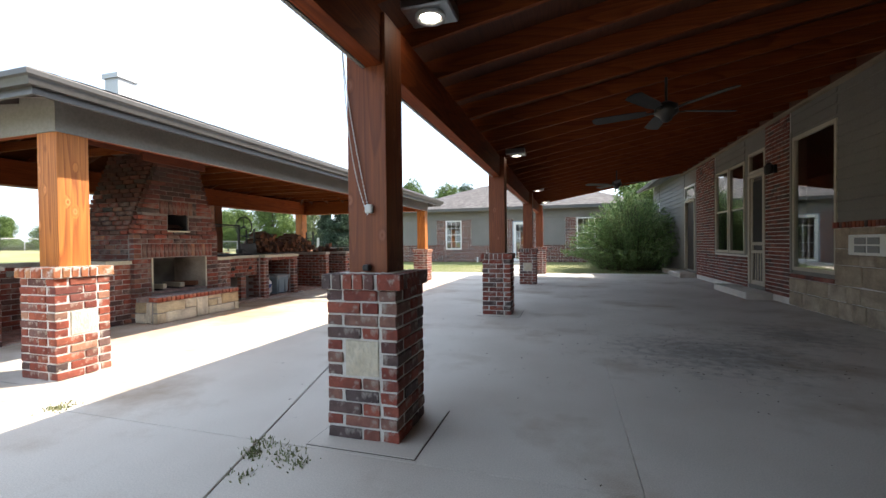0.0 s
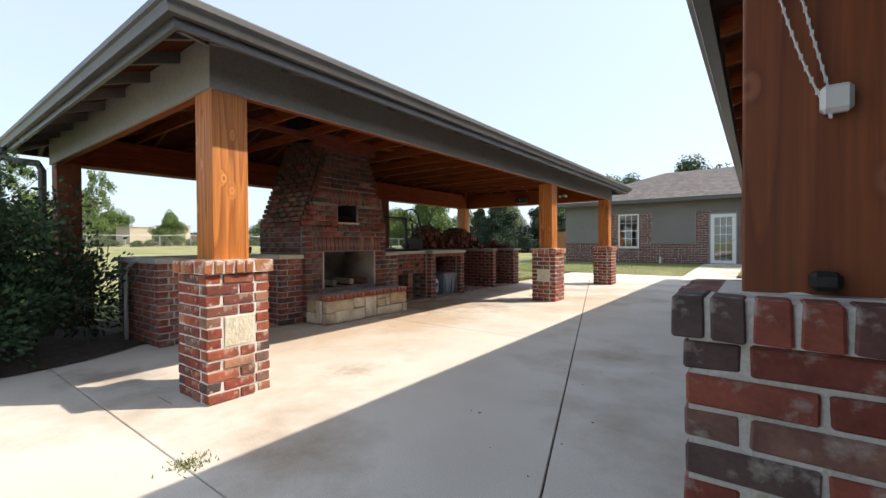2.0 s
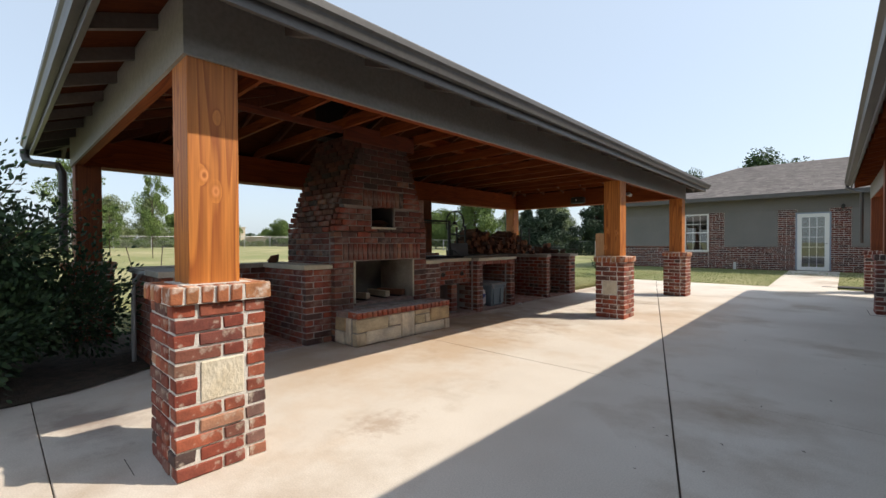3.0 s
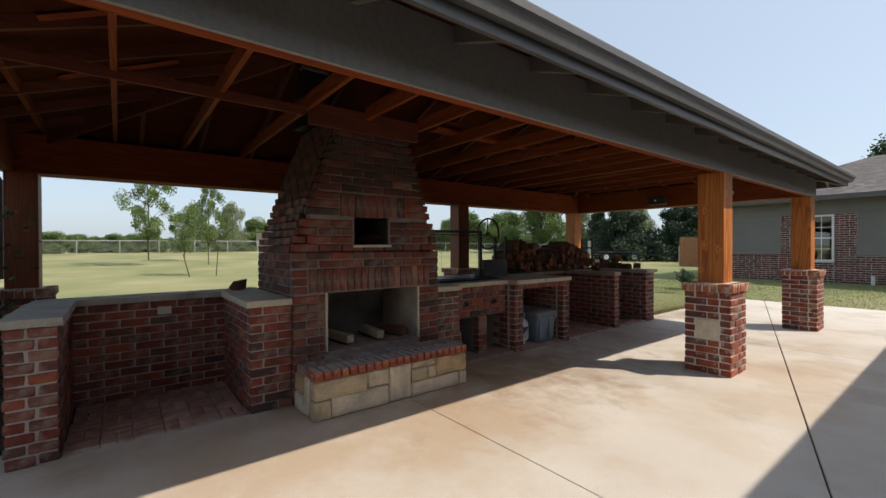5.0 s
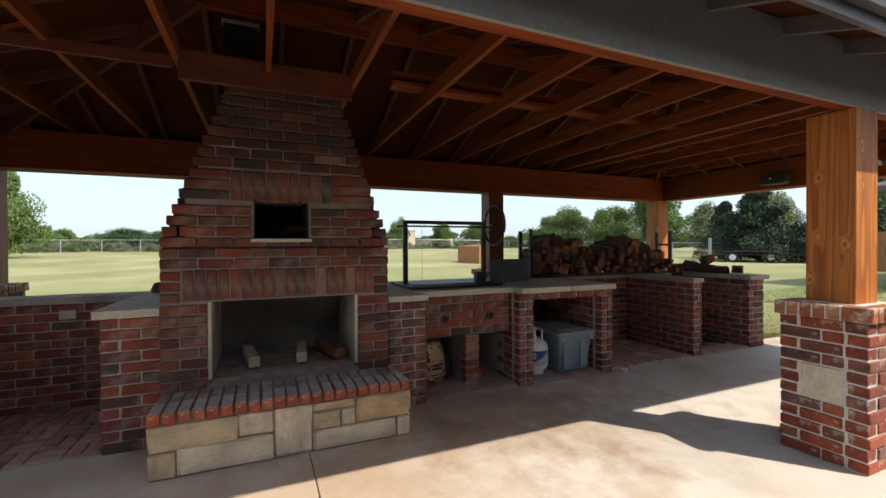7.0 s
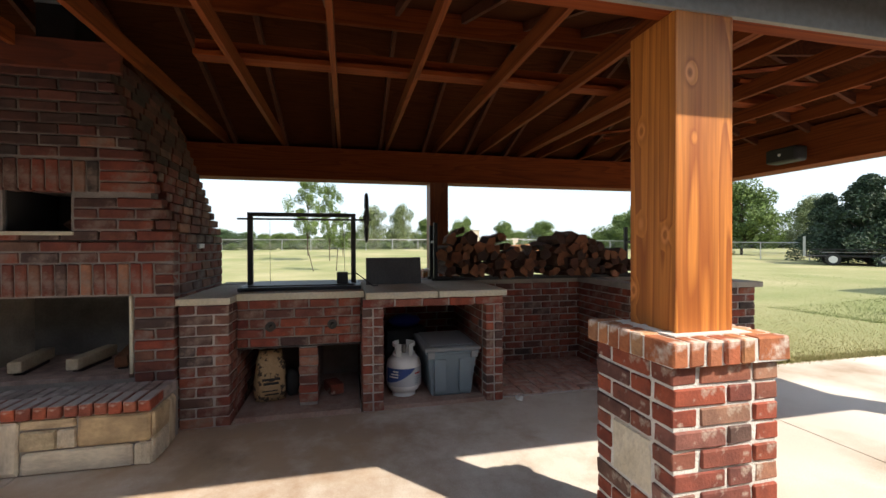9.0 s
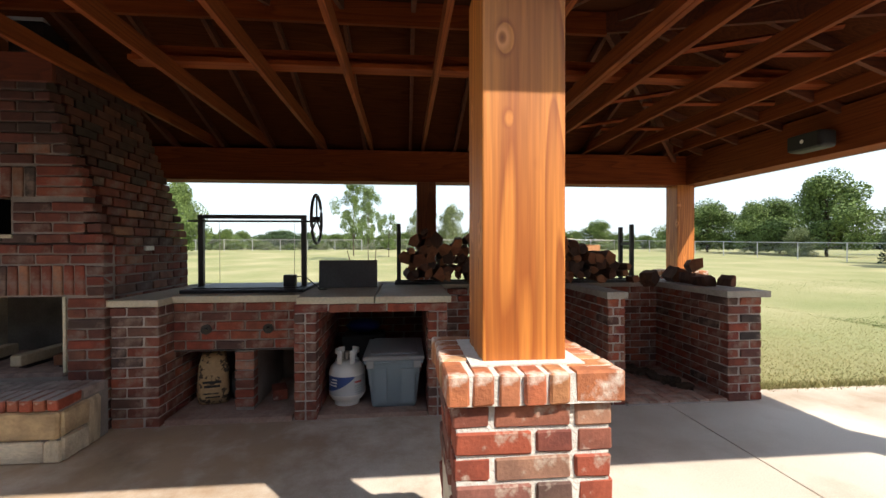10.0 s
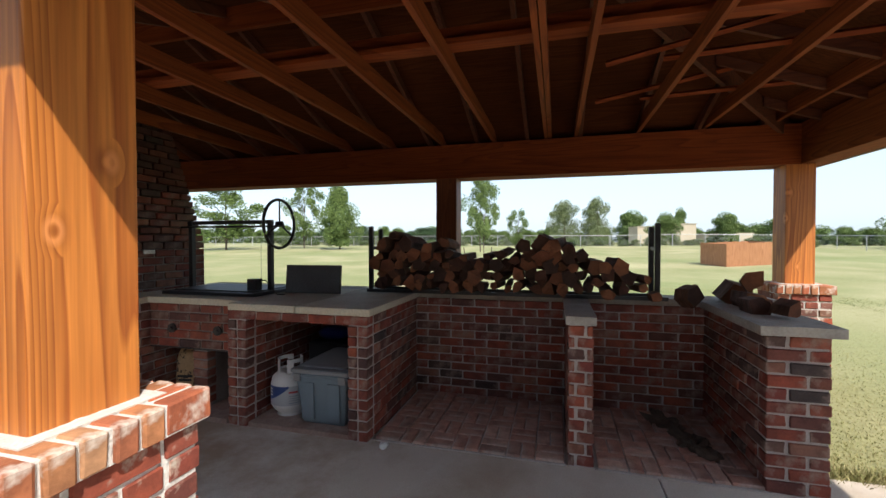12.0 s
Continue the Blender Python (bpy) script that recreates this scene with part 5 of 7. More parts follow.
def wood_rack():
    ob = empty("log_rack", (-7.55, 0, 0.972), 0, "black steel firewood rack standing on the wall's coping", "firewood rack")
    part("rail", boxes((-0.13, -0.10, 8.50, 11.10, 0.0, 0.03), (0.10, 0.13, 8.50, 11.10, 0.0, 0.03)), M_BLACK, ob)
    for y in (8.54, 11.02):
        for x in (-0.115, 0.115):
            part("upright", boxes((x - 0.018, x + 0.018, y - 0.02, y + 0.02, 0.03, 0.62 if x > 0 else 0.60), w=0.003), M_BLACK, ob)
        part("tie", boxes((-0.096, 0.096, y - 0.012, y + 0.012, 0.40, 0.43)), M_BLACK, ob)
    r = random.Random(5)
    z = 0.03 + 0.055
    row = 0
    top = lambda y: 0.42 + 0.06 * math.sin(y * 5.1) + 0.04 * math.sin(y * 13) - 0.16 * smooth(10.45, 11.0, y)
    while z < 0.60:
        y = 8.62 + (0.055 if row % 2 else 0)
        while y < 10.97:
            if z < top(y) + r.uniform(-0.03, 0.04):
                lg = new("log", r.choice(LOGS))
                k = r.uniform(0.8, 1.18)
                lg.matrix_basis = pose(-7.55 + r.uniform(-0.04, 0.04), y + r.uniform(-0.01, 0.01), 0.972 + z + r.uniform(-0.01, 0.01), r.uniform(0, 360), r.uniform(-5, 5), r.uniform(-9, 9)) @ Matrix.Diagonal((1, k, k, 1))
                tagged(lg, "split firewood log with reddish cut end, stacked in rack", "log", "stacked logs")
            y += 0.108 + r.uniform(-0.006, 0.012)
        z += 0.088
        row += 1


wood_rack()
r5 = random.Random(11)
for i, (x, y, dz, s) in enumerate(((-7.35, 11.0, 0, 0.7), (-7.5, 11.58, 0, 1.1), (-7.25, 11.6, 0, 1.25), (-7.02, 11.55, 0, 1.0), (-6.85, 11.64, 0, 0.7), (-7.28, 11.60, 0.15, 0.9), (-7.5, 11.25, 0, 0.85), (-7.65, 4.6, 0, 0.8))):
    lg = new("loose_log", LOGS[(i * 3) % 14])
    lg.matrix_basis = pose(x, y, 0.972 + 0.05 * s + dz, 40 * i, r5.uniform(-6, 6), r5.uniform(-40, 40)) @ Matrix.Diagonal((0.45 * s, 1.5 * s, 1.35 * s, 1))
    tagged(lg, "loose split log lying on the concrete coping", "log", "loose logs")


def propane(x, y, z, turn):
    ob = empty("propane_tank", (x, y, z), turn, "white propane tank with blue printed label in open bay", "gas cylinder")
    bm = bmesh.new()
    lathe(bm, [(0.10, 0.03), (0.13, 0.05), (0.153, 0.09), (0.153, 0.26), (0.14, 0.31), (0.10, 0.345), (0.04, 0.36)], 32)
    part("tank", bm, M_WHITE_PLASTIC, ob, smooth=True)
    bm = bmesh.new()
    lathe(bm, [(0.10, 0.0), (0.105, 0.0), (0.10, 0.035), (0.095, 0.035)], 24)
    part("foot_ring", bm, M_WHITE_PLASTIC, ob)
    bm = bmesh.new()
    for a0, a1 in ((20, 160), (200, 340)):
        for k in range(10):
            t0, t1 = radians(a0 + (a1 - a0) * k / 10), radians(a0 + (a1 - a0) * (k + 1) / 10)
            for z0, z1 in ((0.34, 0.365), (0.425, 0.455)) if 2 <= k <= 7 else ((0.34, 0.455),):
                p = [(0.1 * math.cos(t), 0.1 * math.sin(t)) for t in (t0, t1)]
                q = [(0.094 * math.cos(t), 0.094 * math.sin(t)) for t in (t0, t1)]
                hexa(bm, [(*p[0], z0), (*p[1], z0), (*q[1], z0), (*q[0], z0), (*p[0], z1), (*p[1], z1), (*q[1], z1), (*q[0], z1)])
    part("collar", bm, M_WHITE_PLASTIC, ob)
    bm = bmesh.new()
    tube(bm, [(0, 0, 0.35), (0, 0, 0.41)], 0.018, 10)
    tube(bm, [(0, 0, 0.41), (0, 0, 0.43)], 0.028, 10)
    part("valve", bm, M_STEEL, ob)

    def wrap(name, a0, a1, f0, f1, mat, rr):
        bm = bmesh.new()
        n = 16
        v = []
        for k in range(n + 1):
            t = radians(a0 + (a1 - a0) * k / n)
            v.append([bm.verts.new((rr * math.cos(t), rr * math.sin(t), z)) for z in (f0(k / n), f1(k / n))])
        for a, b in zip(v, v[1:]):
            bm.faces.new((a[0], b[0], b[1], a[1]))
        part(name, bm, mat, ob, smooth=True)
    wrap("label", -75, 75, lambda k: 0.10, lambda k: 0.255, plain("grey_label", (0.42, 0.44, 0.46), 0.5), 0.1545)
    wrap("blue_band", -75, 30, lambda k: 0.125 + 0.12 * k * k, lambda k: 0.255 - 0.0 * k, M_BLUE, 0.1555)
    for i in range(3):
        wrap("print_line", -60 + 8 * i, -25, lambda k: 0.175 + i * 0.024, lambda k: 0.187 + i * 0.024, M_WHITE, 0.1562)
    wrap("print_line", 30, 55, lambda k: 0.2, lambda k: 0.215, M_RED, 0.1562)
    for i in range(4):
        wrap("print_line", 30, 60, lambda k: 0.12 + i * 0.018, lambda k: 0.125 + i * 0.018, M_BIN, 0.1562)


propane(-6.78, 8.11, 0.035, 0)


def tote(x, y, z):
    ob = empty("storage_tote", (x, y, z), 0, "grey-blue plastic storage tote, grey lid, in open bay", "storage box")
    bm = bmesh.new()
    hexa(bm, [(-0.34, -0.18, 0), (0.22, -0.18, 0), (0.22, 0.18, 0), (-0.34, 0.18, 0), (-0.40, -0.225, 0.40), (0.26, -0.225, 0.40), (0.26, 0.225, 0.40), (-0.40, 0.225, 0.40)])
    bevel(bm, 0.02, 2)
    for yy in (-0.11, 0.11):
        box(bm, 0.235, 0.262, yy - 0.05, yy + 0.05, 0.05, 0.33)
    part("body", bm, M_BIN, ob)
    part("rim", boxes((-0.42, 0.275, -0.24, 0.24, 0.37, 0.40), w=0.008), M_BIN, ob)
    bm = boxes((-0.425, 0.285, -0.25, 0.25, 0.401, 0.435), (-0.36, 0.22, -0.2, 0.2, 0.436, 0.45), w=0.01)
    part("lid", bm, M_BIN_LID, ob, "dusty grey lid")
    for s in (-1, 1):
        part("handle", boxes((0.262, 0.285, s * 0.19 - 0.03, s * 0.19 + 0.03, 0.34, 0.40), w=0.004), M_BIN_LID, ob)


tote(-6.84, 8.51, 0.035)
o = finish("tarp", lumpy(0.12, 0.16, 0.07, 2), plain("blue_tarp", (0.01, 0.03, 0.25), 0.5), smooth=True)
o.matrix_basis = pose(-7.35, 8.2, 0.58)
part("shelf_crate", boxes((-0.14, 0.14, -0.2, 0.2, -0.55, -0.07), w=0.01), M_DARK, o)
tagged(o, "crumpled dark blue bundle on a dark crate", "bundle")


def charcoal_bag():
    ob = empty("paper_bag", (-6.88, 6.98, 0.041), 12, "brown paper charcoal bag with dark printing, rolled shut", "bag")
    bm = bmesh.new()
    secs = [(0.0, 0.06, 0.11), (0.08, 0.085, 0.125), (0.2, 0.085, 0.12), (0.3, 0.06, 0.115), (0.38, 0.03, 0.10), (0.42, 0.02, 0.09)]
    rings = []
    for z, a, b in secs:
        rings.append([bm.verts.new((a * (abs(math.cos(t)) ** 0.6) * (1 if math.cos(t) > 0 else -1) * (1 + 0.35 * noise.noise(Vector((t * 3, z * 14, 0)))),
                                    b * (1 + 0.2 * noise.noise(Vector((t * 2, z * 9, 7)))) * (abs(math.sin(t)) ** 0.6) * (1 if math.sin(t) > 0 else -1), z + 0.05 * noise.noise(Vector((t, z * 5, 4))) * (z > 0))) for t in [2 * math.pi * k / 20 for k in range(20)]])
    for a, b in zip(rings, rings[1:]):
        for k in range(20):
            bm.faces.new((a[k], a[(k + 1) % 20], b[(k + 1) % 20], b[k]))
    bm.faces.new(rings[0][::-1])
    bm.faces.new(rings[-1])
    part("sack", bm, M_PAPER, ob, smooth=True)
    for i, (y0, y1, z0, z1) in enumerate(((-0.07, 0.07, 0.18, 0.2), (-0.06, 0.06, 0.145, 0.165), (-0.07, 0.05, 0.09, 0.1), (-0.05, 0.06, 0.06, 0.07))):
        part("print_bar", boxes((0.086, 0.09, y0, y1, z0, z1)), M_DARK, ob)
    o = finish("dark_bottle_bag", lumpy(0.06, 0.07, 0.13, 6), M_DARK, smooth=True)
    o.matrix_basis = pose(-6.95, 7.15, 0.155)
    tagged(o, "small dark crumpled bag beside the charcoal", "bag")
    o = finish("loose_brick", boxes((-0.1, 0.1, -0.06, 0.06, 0, 0.09), w=0.006), M_BRICK)
    o.matrix_basis = pose(-6.95, 7.5, 0.041, 0, 0, 20)
    tagged(o, "loose red brick lying in the open bay", "brick")


charcoal_bag()
o = finish("crumpled_can", lumpy(0.045, 0.03, 0.022, 9, 0.5), M_WHITE_PLASTIC)
o.matrix_basis = pose(-6.47, 9.08, 0.02)
tagged(o, "small crumpled white wrapper on the patio beside the brick floor", "litter")
r6 = random.Random(3)
for i in range(14):
    o = finish("debris_clump", lumpy(0.05 + 0.02 * (i % 3), 0.04, 0.035, i * 3, 1.1, 2), M_BARK if i % 3 else M_SOIL)
    o.matrix_basis = pose(-7.45 + 0.045 * i + r6.uniform(-0.03, 0.03), 11.02 + 0.016 * i + r6.uniform(-0.06, 0.06), 0.045, 0, 0, 30 * i)
    tagged(o, "small dark clump of debris along the brick floor", "debris", "debris clumps")


def speaker(x, y, z, turn, size=1.0):
    ob = empty("outdoor_speaker", (x, y, z), turn, "black weatherproof speaker bracketed to the beam", "speaker")
    part("cabinet", boxes((-0.13 * size, 0.13 * size, -0.09, 0.09, -0.085, 0.085), w=0.035, seg=3), M_RUBBER, ob)
    part("grille", boxes((-0.115 * size, 0.115 * size, -0.098, -0.0905, -0.07, 0.07), w=0.003), M_RUBBER, ob)
    bm = bmesh.new()
    tube(bm, [(0, -0.1, 0), (0, -0.103, 0)], 0.018, 14)
    part("badge", bm, M_WHITE, ob, "small pale round badge")
    part("bracket", boxes((-0.03, 0.03, 0.0905, 0.16, -0.02, 0.02)), M_BLACK, ob)


speaker(-6.85, 12.50, 2.36, 0, 1.35)
def spot_lamp(x, y, z):
    ob = empty("flood_lamp", (x, y, z), 0, "small grey twin flood lamp on the beam", "lamp")
    part("base", boxes((-0.04, 0.04, 0.02, 0.05, -0.04, 0.04), w=0.008), M_STEEL, ob)
    for s in (-1, 1):
        bm = bmesh.new()
        tube(bm, [(0.02 * s, 0.02, 0), (0.05 * s, -0.03, -0.02), (0.09 * s, -0.09, -0.05)], 0.02, 10, 0.04)
        part("head", bm, M_STEEL, ob)


spot_lamp(-5.6, 12.60, 2.44)
# small switch box on the alcove wall
o = finish("outlet_box", boxes((-7.598, -7.575, 3.86, 3.98, 0.78, 0.86), w=0.004), M_STEEL)
tagged(o, "grey weatherproof outlet box set in the brick wall", "outlet")
o = finish("wall_hook_light", boxes((-7.0, -6.88, 6.415, 6.44, 1.33, 1.37), w=0.006), M_WHITE)
tagged(o, "small pale switch cover on the chimney's side", "outlet")

# pull cord and its anchor on the first porch column


def cord():
    ob = empty("pull_cord", (0, 0, 0), 0, "looped white beaded pull cord hanging on the porch column", "pull cord")
    bm = bmesh.new()
    path = []
    for k in range(41):
        t = k / 40
        path.append((-1.35 + 0.16 * t ** 1.4, 2.345 - 0.0 * t, 2.42 - 1.0 * t))
    back = [(-1.35 + 0.02 * math.sin(3.1 * t) + 0.16 * t ** 3, 2.338, 2.40 - 1.03 * t) for t in [k / 40 for k in range(41)]]
    for p in path + back:
        box(bm, p[0] - 0.003, p[0] + 0.003, p[1] - 0.003, p[1] + 0.003, p[2] - 0.005, p[2] + 0.005)
    tube(bm, path, 0.0022, 5)
    tube(bm, back, 0.0022, 5)
    part("bead_chain", bm, M_WHITE_PLASTIC, ob)
    part("anchor", boxes((-1.205, -1.155, 2.325, 2.357, 1.375, 1.43), w=0.008), M_WHITE_PLASTIC, ob)
    bm = bmesh.new()
    tube(bm, [(-1.17, 2.35, 2.43), (-1.33, 2.35, 2.45), (-1.34, 2.35, 2.40)], 0.012, 8)
    part("roller_end", bm, M_BLACK, ob)
    o = finish("hose_hook", boxes((-1.22, -1.17, 2.31, 2.357, 1.02, 1.06), w=0.01), M_BLACK)
    tagged(o, "small black fitting at the foot of the porch post", "fitting")


cord()

# ---- houses ----


def wall_with_openings(bm, F, length, height, thick, holes):
    us = sorted({0.0, length, *[h[0] for h in holes], *[h[1] for h in holes]})
    for u0, u1 in zip(us, us[1:]):
        zs = [0.0]
        for h in sorted(holes, key=lambda h: h[2]):
            if h[0] <= u0 and h[1] >= u1:
                zs += [h[2], h[3]]
        zs.append(height)
        for a, b in zip(zs[::2], zs[1::2]):
            if b - a > 0.001:
                box(bm, u0, u1, 0, thick, a, b, F)


def lap_siding(bm, F, u0, u1, z0, z1, step=0.16, out=0.024):
    """Lapped boards, each thicker at its foot."""
    z = z0
    while z < z1 - 0.01:
        t = min(z1, z + step)
        pts = [(u0, -out, z), (u1, -out, z), (u1, -0.001, z), (u0, -0.001, z), (u0, -0.003, t), (u1, -0.003, t), (u1, -0.001, t), (u0, -0.001, t)]
        hexa(bm, [F @ Vector(p) for p in pts])
        z = t


def joined_bricks(bm, F, u0, u1, z0, z1, out=0.012, seed=1):
    r = random.Random(seed)
    i = 0
    z = z0
    while z + 0.05 < z1:
        u = u0
        off = (i % 2) * 0.127
        while u < u1 - 0.02:
            v = min(u1, u + (0.254 if u > u0 or not off else 0.127))
            if r.random() < 0.15:
                v = min(u1, u + 0.127)
            p = out + r.uniform(-0.003, 0.004)
            box(bm, u + 0.0065, v - 0.0065, -p, -0.0005, z + 0.0065, min(z + CH, z1) - 0.0065, F)
            u = v
        z += CH
        i += 1


def window(name, F, u0, u1, z0, z1, cols, rows, label, mat, frame=0.05, sash=True, depth=0.05, kind="structure"):
    ob = new(name)
    ob.matrix_basis = F
    tagged(ob, label, "window", kind=kind)
    f = frame
    part("window_frame", boxes((u0, u0 + f, -0.02, depth, z0, z1), (u1 - f, u1, -0.02, depth, z0, z1), (u0 + f, u1 - f, -0.02, depth, z1 - f, z1), (u0 + f, u1 - f, -0.02, depth, z0, z0 + f), w=0.003), mat, ob)
    bars = bmesh.new()
    a, b, c, d = u0 + f, u1 - f, z0 + f, z1 - f
    n = 0
    for i in range(1, cols):
        x = a + (b - a) * i / cols
        box(bars, x - 0.009, x + 0.009, 0.005, 0.03, c, d)
        n += 1
    for j in range(1, rows):
        z = c + (d - c) * j / rows
        w = 0.022 if sash and j * 2 == rows else 0.009
        box(bars, a, b, 0.004, 0.031, z - w, z + w)
        n += 1
    if n:
        part("glazing_bars", bars, mat, ob)
    else:
        bars.free()
    part("pane", boxes((a, b, 0.015, 0.02, c, d)), M_GLASS, ob, "clear glass")
    return ob


LAID[:] = [STRETCHER, HALF]


def far_house():
    y = 22.7
    F = frame_at(-9.3, y, 0.05, 0)
    wd, dr = [(2.62, 3.54, 0.80, 2.40), (9.66, 10.58, 0.80, 2.40)], [(6.42, 7.32, 0.12, 2.24)]
    L = 12.65
    bm = bmesh.new()
    wall_with_openings(bm, F, L, 3.0, 0.2, wd + dr)
    box(bm, 0.0, 0.2, 0.2, 8.0, 0, 3.0, F)
    box(bm, 0.2, L, 7.8, 8.0, 0, 3.0, F)
    box(bm, 0.2, L, 0.21, 7.8, 2.9, 2.99, F)
    wall = tagged(finish("wall_far_house", bm, M_SIDING), "grey painted house wall with tumbled-brick wainscot and window panels", "wall", kind="structure")
    bm = bmesh.new()
    for a, b in ((0, 2.62), (3.54, 6.42), (7.32, 9.66), (10.58, L)):
        joined_bricks(bm, F, a, b, 0.0, 1.0 if a == 0 and False else 0.99, seed=int(a * 7))
    for a, b, z0, z1 in ((2.62, 3.54, 0.0, 0.80), (9.66, 10.58, 0.0, 0.80), (2.1, 2.62, 0.99, 2.42), (3.54, 4.1, 0.99, 2.42), (5.85, 6.42, 0.99, 2.42), (7.32, 7.9, 0.99, 2.42), (9.1, 9.66, 0.99, 2.42), (10.58, 11.2, 0.99, 2.42)):
        joined_bricks(bm, F, a, b, z0, z1, seed=int(a * 9))
    rows = [(a, b, -0.006, -0.0004, 0.0, 0.99, F) for a, b in ((0, 2.62), (3.54, 6.42), (7.32, 9.66), (10.58, L))]
    rows += [(a, b, -0.006, -0.0004, 0.0, 0.80, F) for a, b in ((2.62, 3.54), (9.66, 10.58))]
    rows += [(a, b, -0.006, -0.0004, 0.99, 2.42, F) for a, b in ((2.1, 2.62), (3.54, 4.1), (5.85, 6.42), (7.32, 7.9), (9.1, 9.66), (10.58, 11.2))]
    part("mortar_bed", boxes(*rows), M_MORTAR_PALE, wall, "pale mortar")
    o = part("bricks", bm, M_BRICK_FAR, wall, "brown-red tumbled bricks")
    o["kind"] = "stuff"
    bm = bmesh.new()
    for a, b in ((0, 2.08), (4.12, 5.83), (7.92, 9.08), (11.22, L)):
        lap_siding(bm, F, a, b, 1.02, 2.42)
    lap_siding(bm, F, 0, L, 2.44, 3.0)
    part("siding", bm, M_SIDING, wall)
    part("sill_band", boxes((-9.3, -9.3 + 2.6, y - 0.03, y - 0.001, 1.04, 1.07)), M_BRICK_FAR, wall)
    for k, (a, b, c, d) in enumerate(wd):
        window("window_far", F, a, b, c, d, 3, 4, "white-framed divided-light window in a brick panel", M_WHITE, 0.06)
    a, b, c, d = dr[0]
    o = window("door_far", F, a, b, c, d, 3, 5, "white fifteen-light glazed door, closed", M_WHITE, 0.13, sash=False)
    o["category"] = "door"
    part("door_trim", boxes((a - 0.05, a - 0.001, -0.03, 0.05, c, d + 0.05), (b + 0.001, b + 0.05, -0.03, 0.05, c, d + 0.05), (a, b, -0.03, 0.05, d + 0.001, d + 0.05)), plain("blue_grey_trim", (0.25, 0.3, 0.36), 0.5), o)
    bm = bmesh.new()
    tube(bm, [(b - 0.07, -0.02, c + 1.0), (b - 0.07, -0.07, c + 1.0)], 0.025, 10)
    part("door_knob", bm, M_STEEL, o)
    lamp = empty("wall_lantern", (-1.62, y - 0.02, 2.5), 0, "small dark wall lantern above the brick beside the glazed door", "lamp")
    bm = bmesh.new()
    lathe(bm, [(0.02, 0.1), (0.06, 0.05), (0.05, -0.06), (0.02, -0.08)], 10, at=(0, -0.09, 0))
    part("lantern_body", bm, M_BLACK, lamp)
    part("back_plate", boxes((-0.04, 0.04, -0.02, 0, -0.06, 0.06)), M_BLACK, lamp)
    roof = hip("roof_far_house", -9.75, 3.6, 22.2, 31.2, 2.96, 0.39, 0.12, M_SHINGLE, M_TRIM)
    tagged(roof, "broad hipped grey shingle roof of the far house", "roof", kind="structure")
    shingles(roof, -9.75, 3.6, 22.2, 31.2, 3.08, 0.39, "s", 0.15, 0.24)
    shingles(roof, -9.75, 3.6, 22.2, 31.2, 3.08, 0.39, "w", 0.15, 0.24)
    bm = boxes((-9.75, 3.6, 22.13, 22.198, 2.92, 3.07))
    part("fascia", bm, M_GUTTER, roof, "dark grey eave gutter")
    # stub and mat outside
    o = empty("cleanout_pipe", (-4.8, 22.4, 0.14), 0, "short white plastic pipe standing in the grass by the wall", "pipe")
    bm = bmesh.new()
    tube(bm, [(0, 0, 0), (0, 0, 0.28)], 0.05, 12)
    part("pipe", bm, M_WHITE_PLASTIC, o)
    o = finish("door_mat", boxes((-2.1, -1.2, 17.2, 17.75, 0.0, 0.02), w=0.005), M_RUBBER)
    tagged(o, "dark flat mat lying at the end of the walk", "mat")


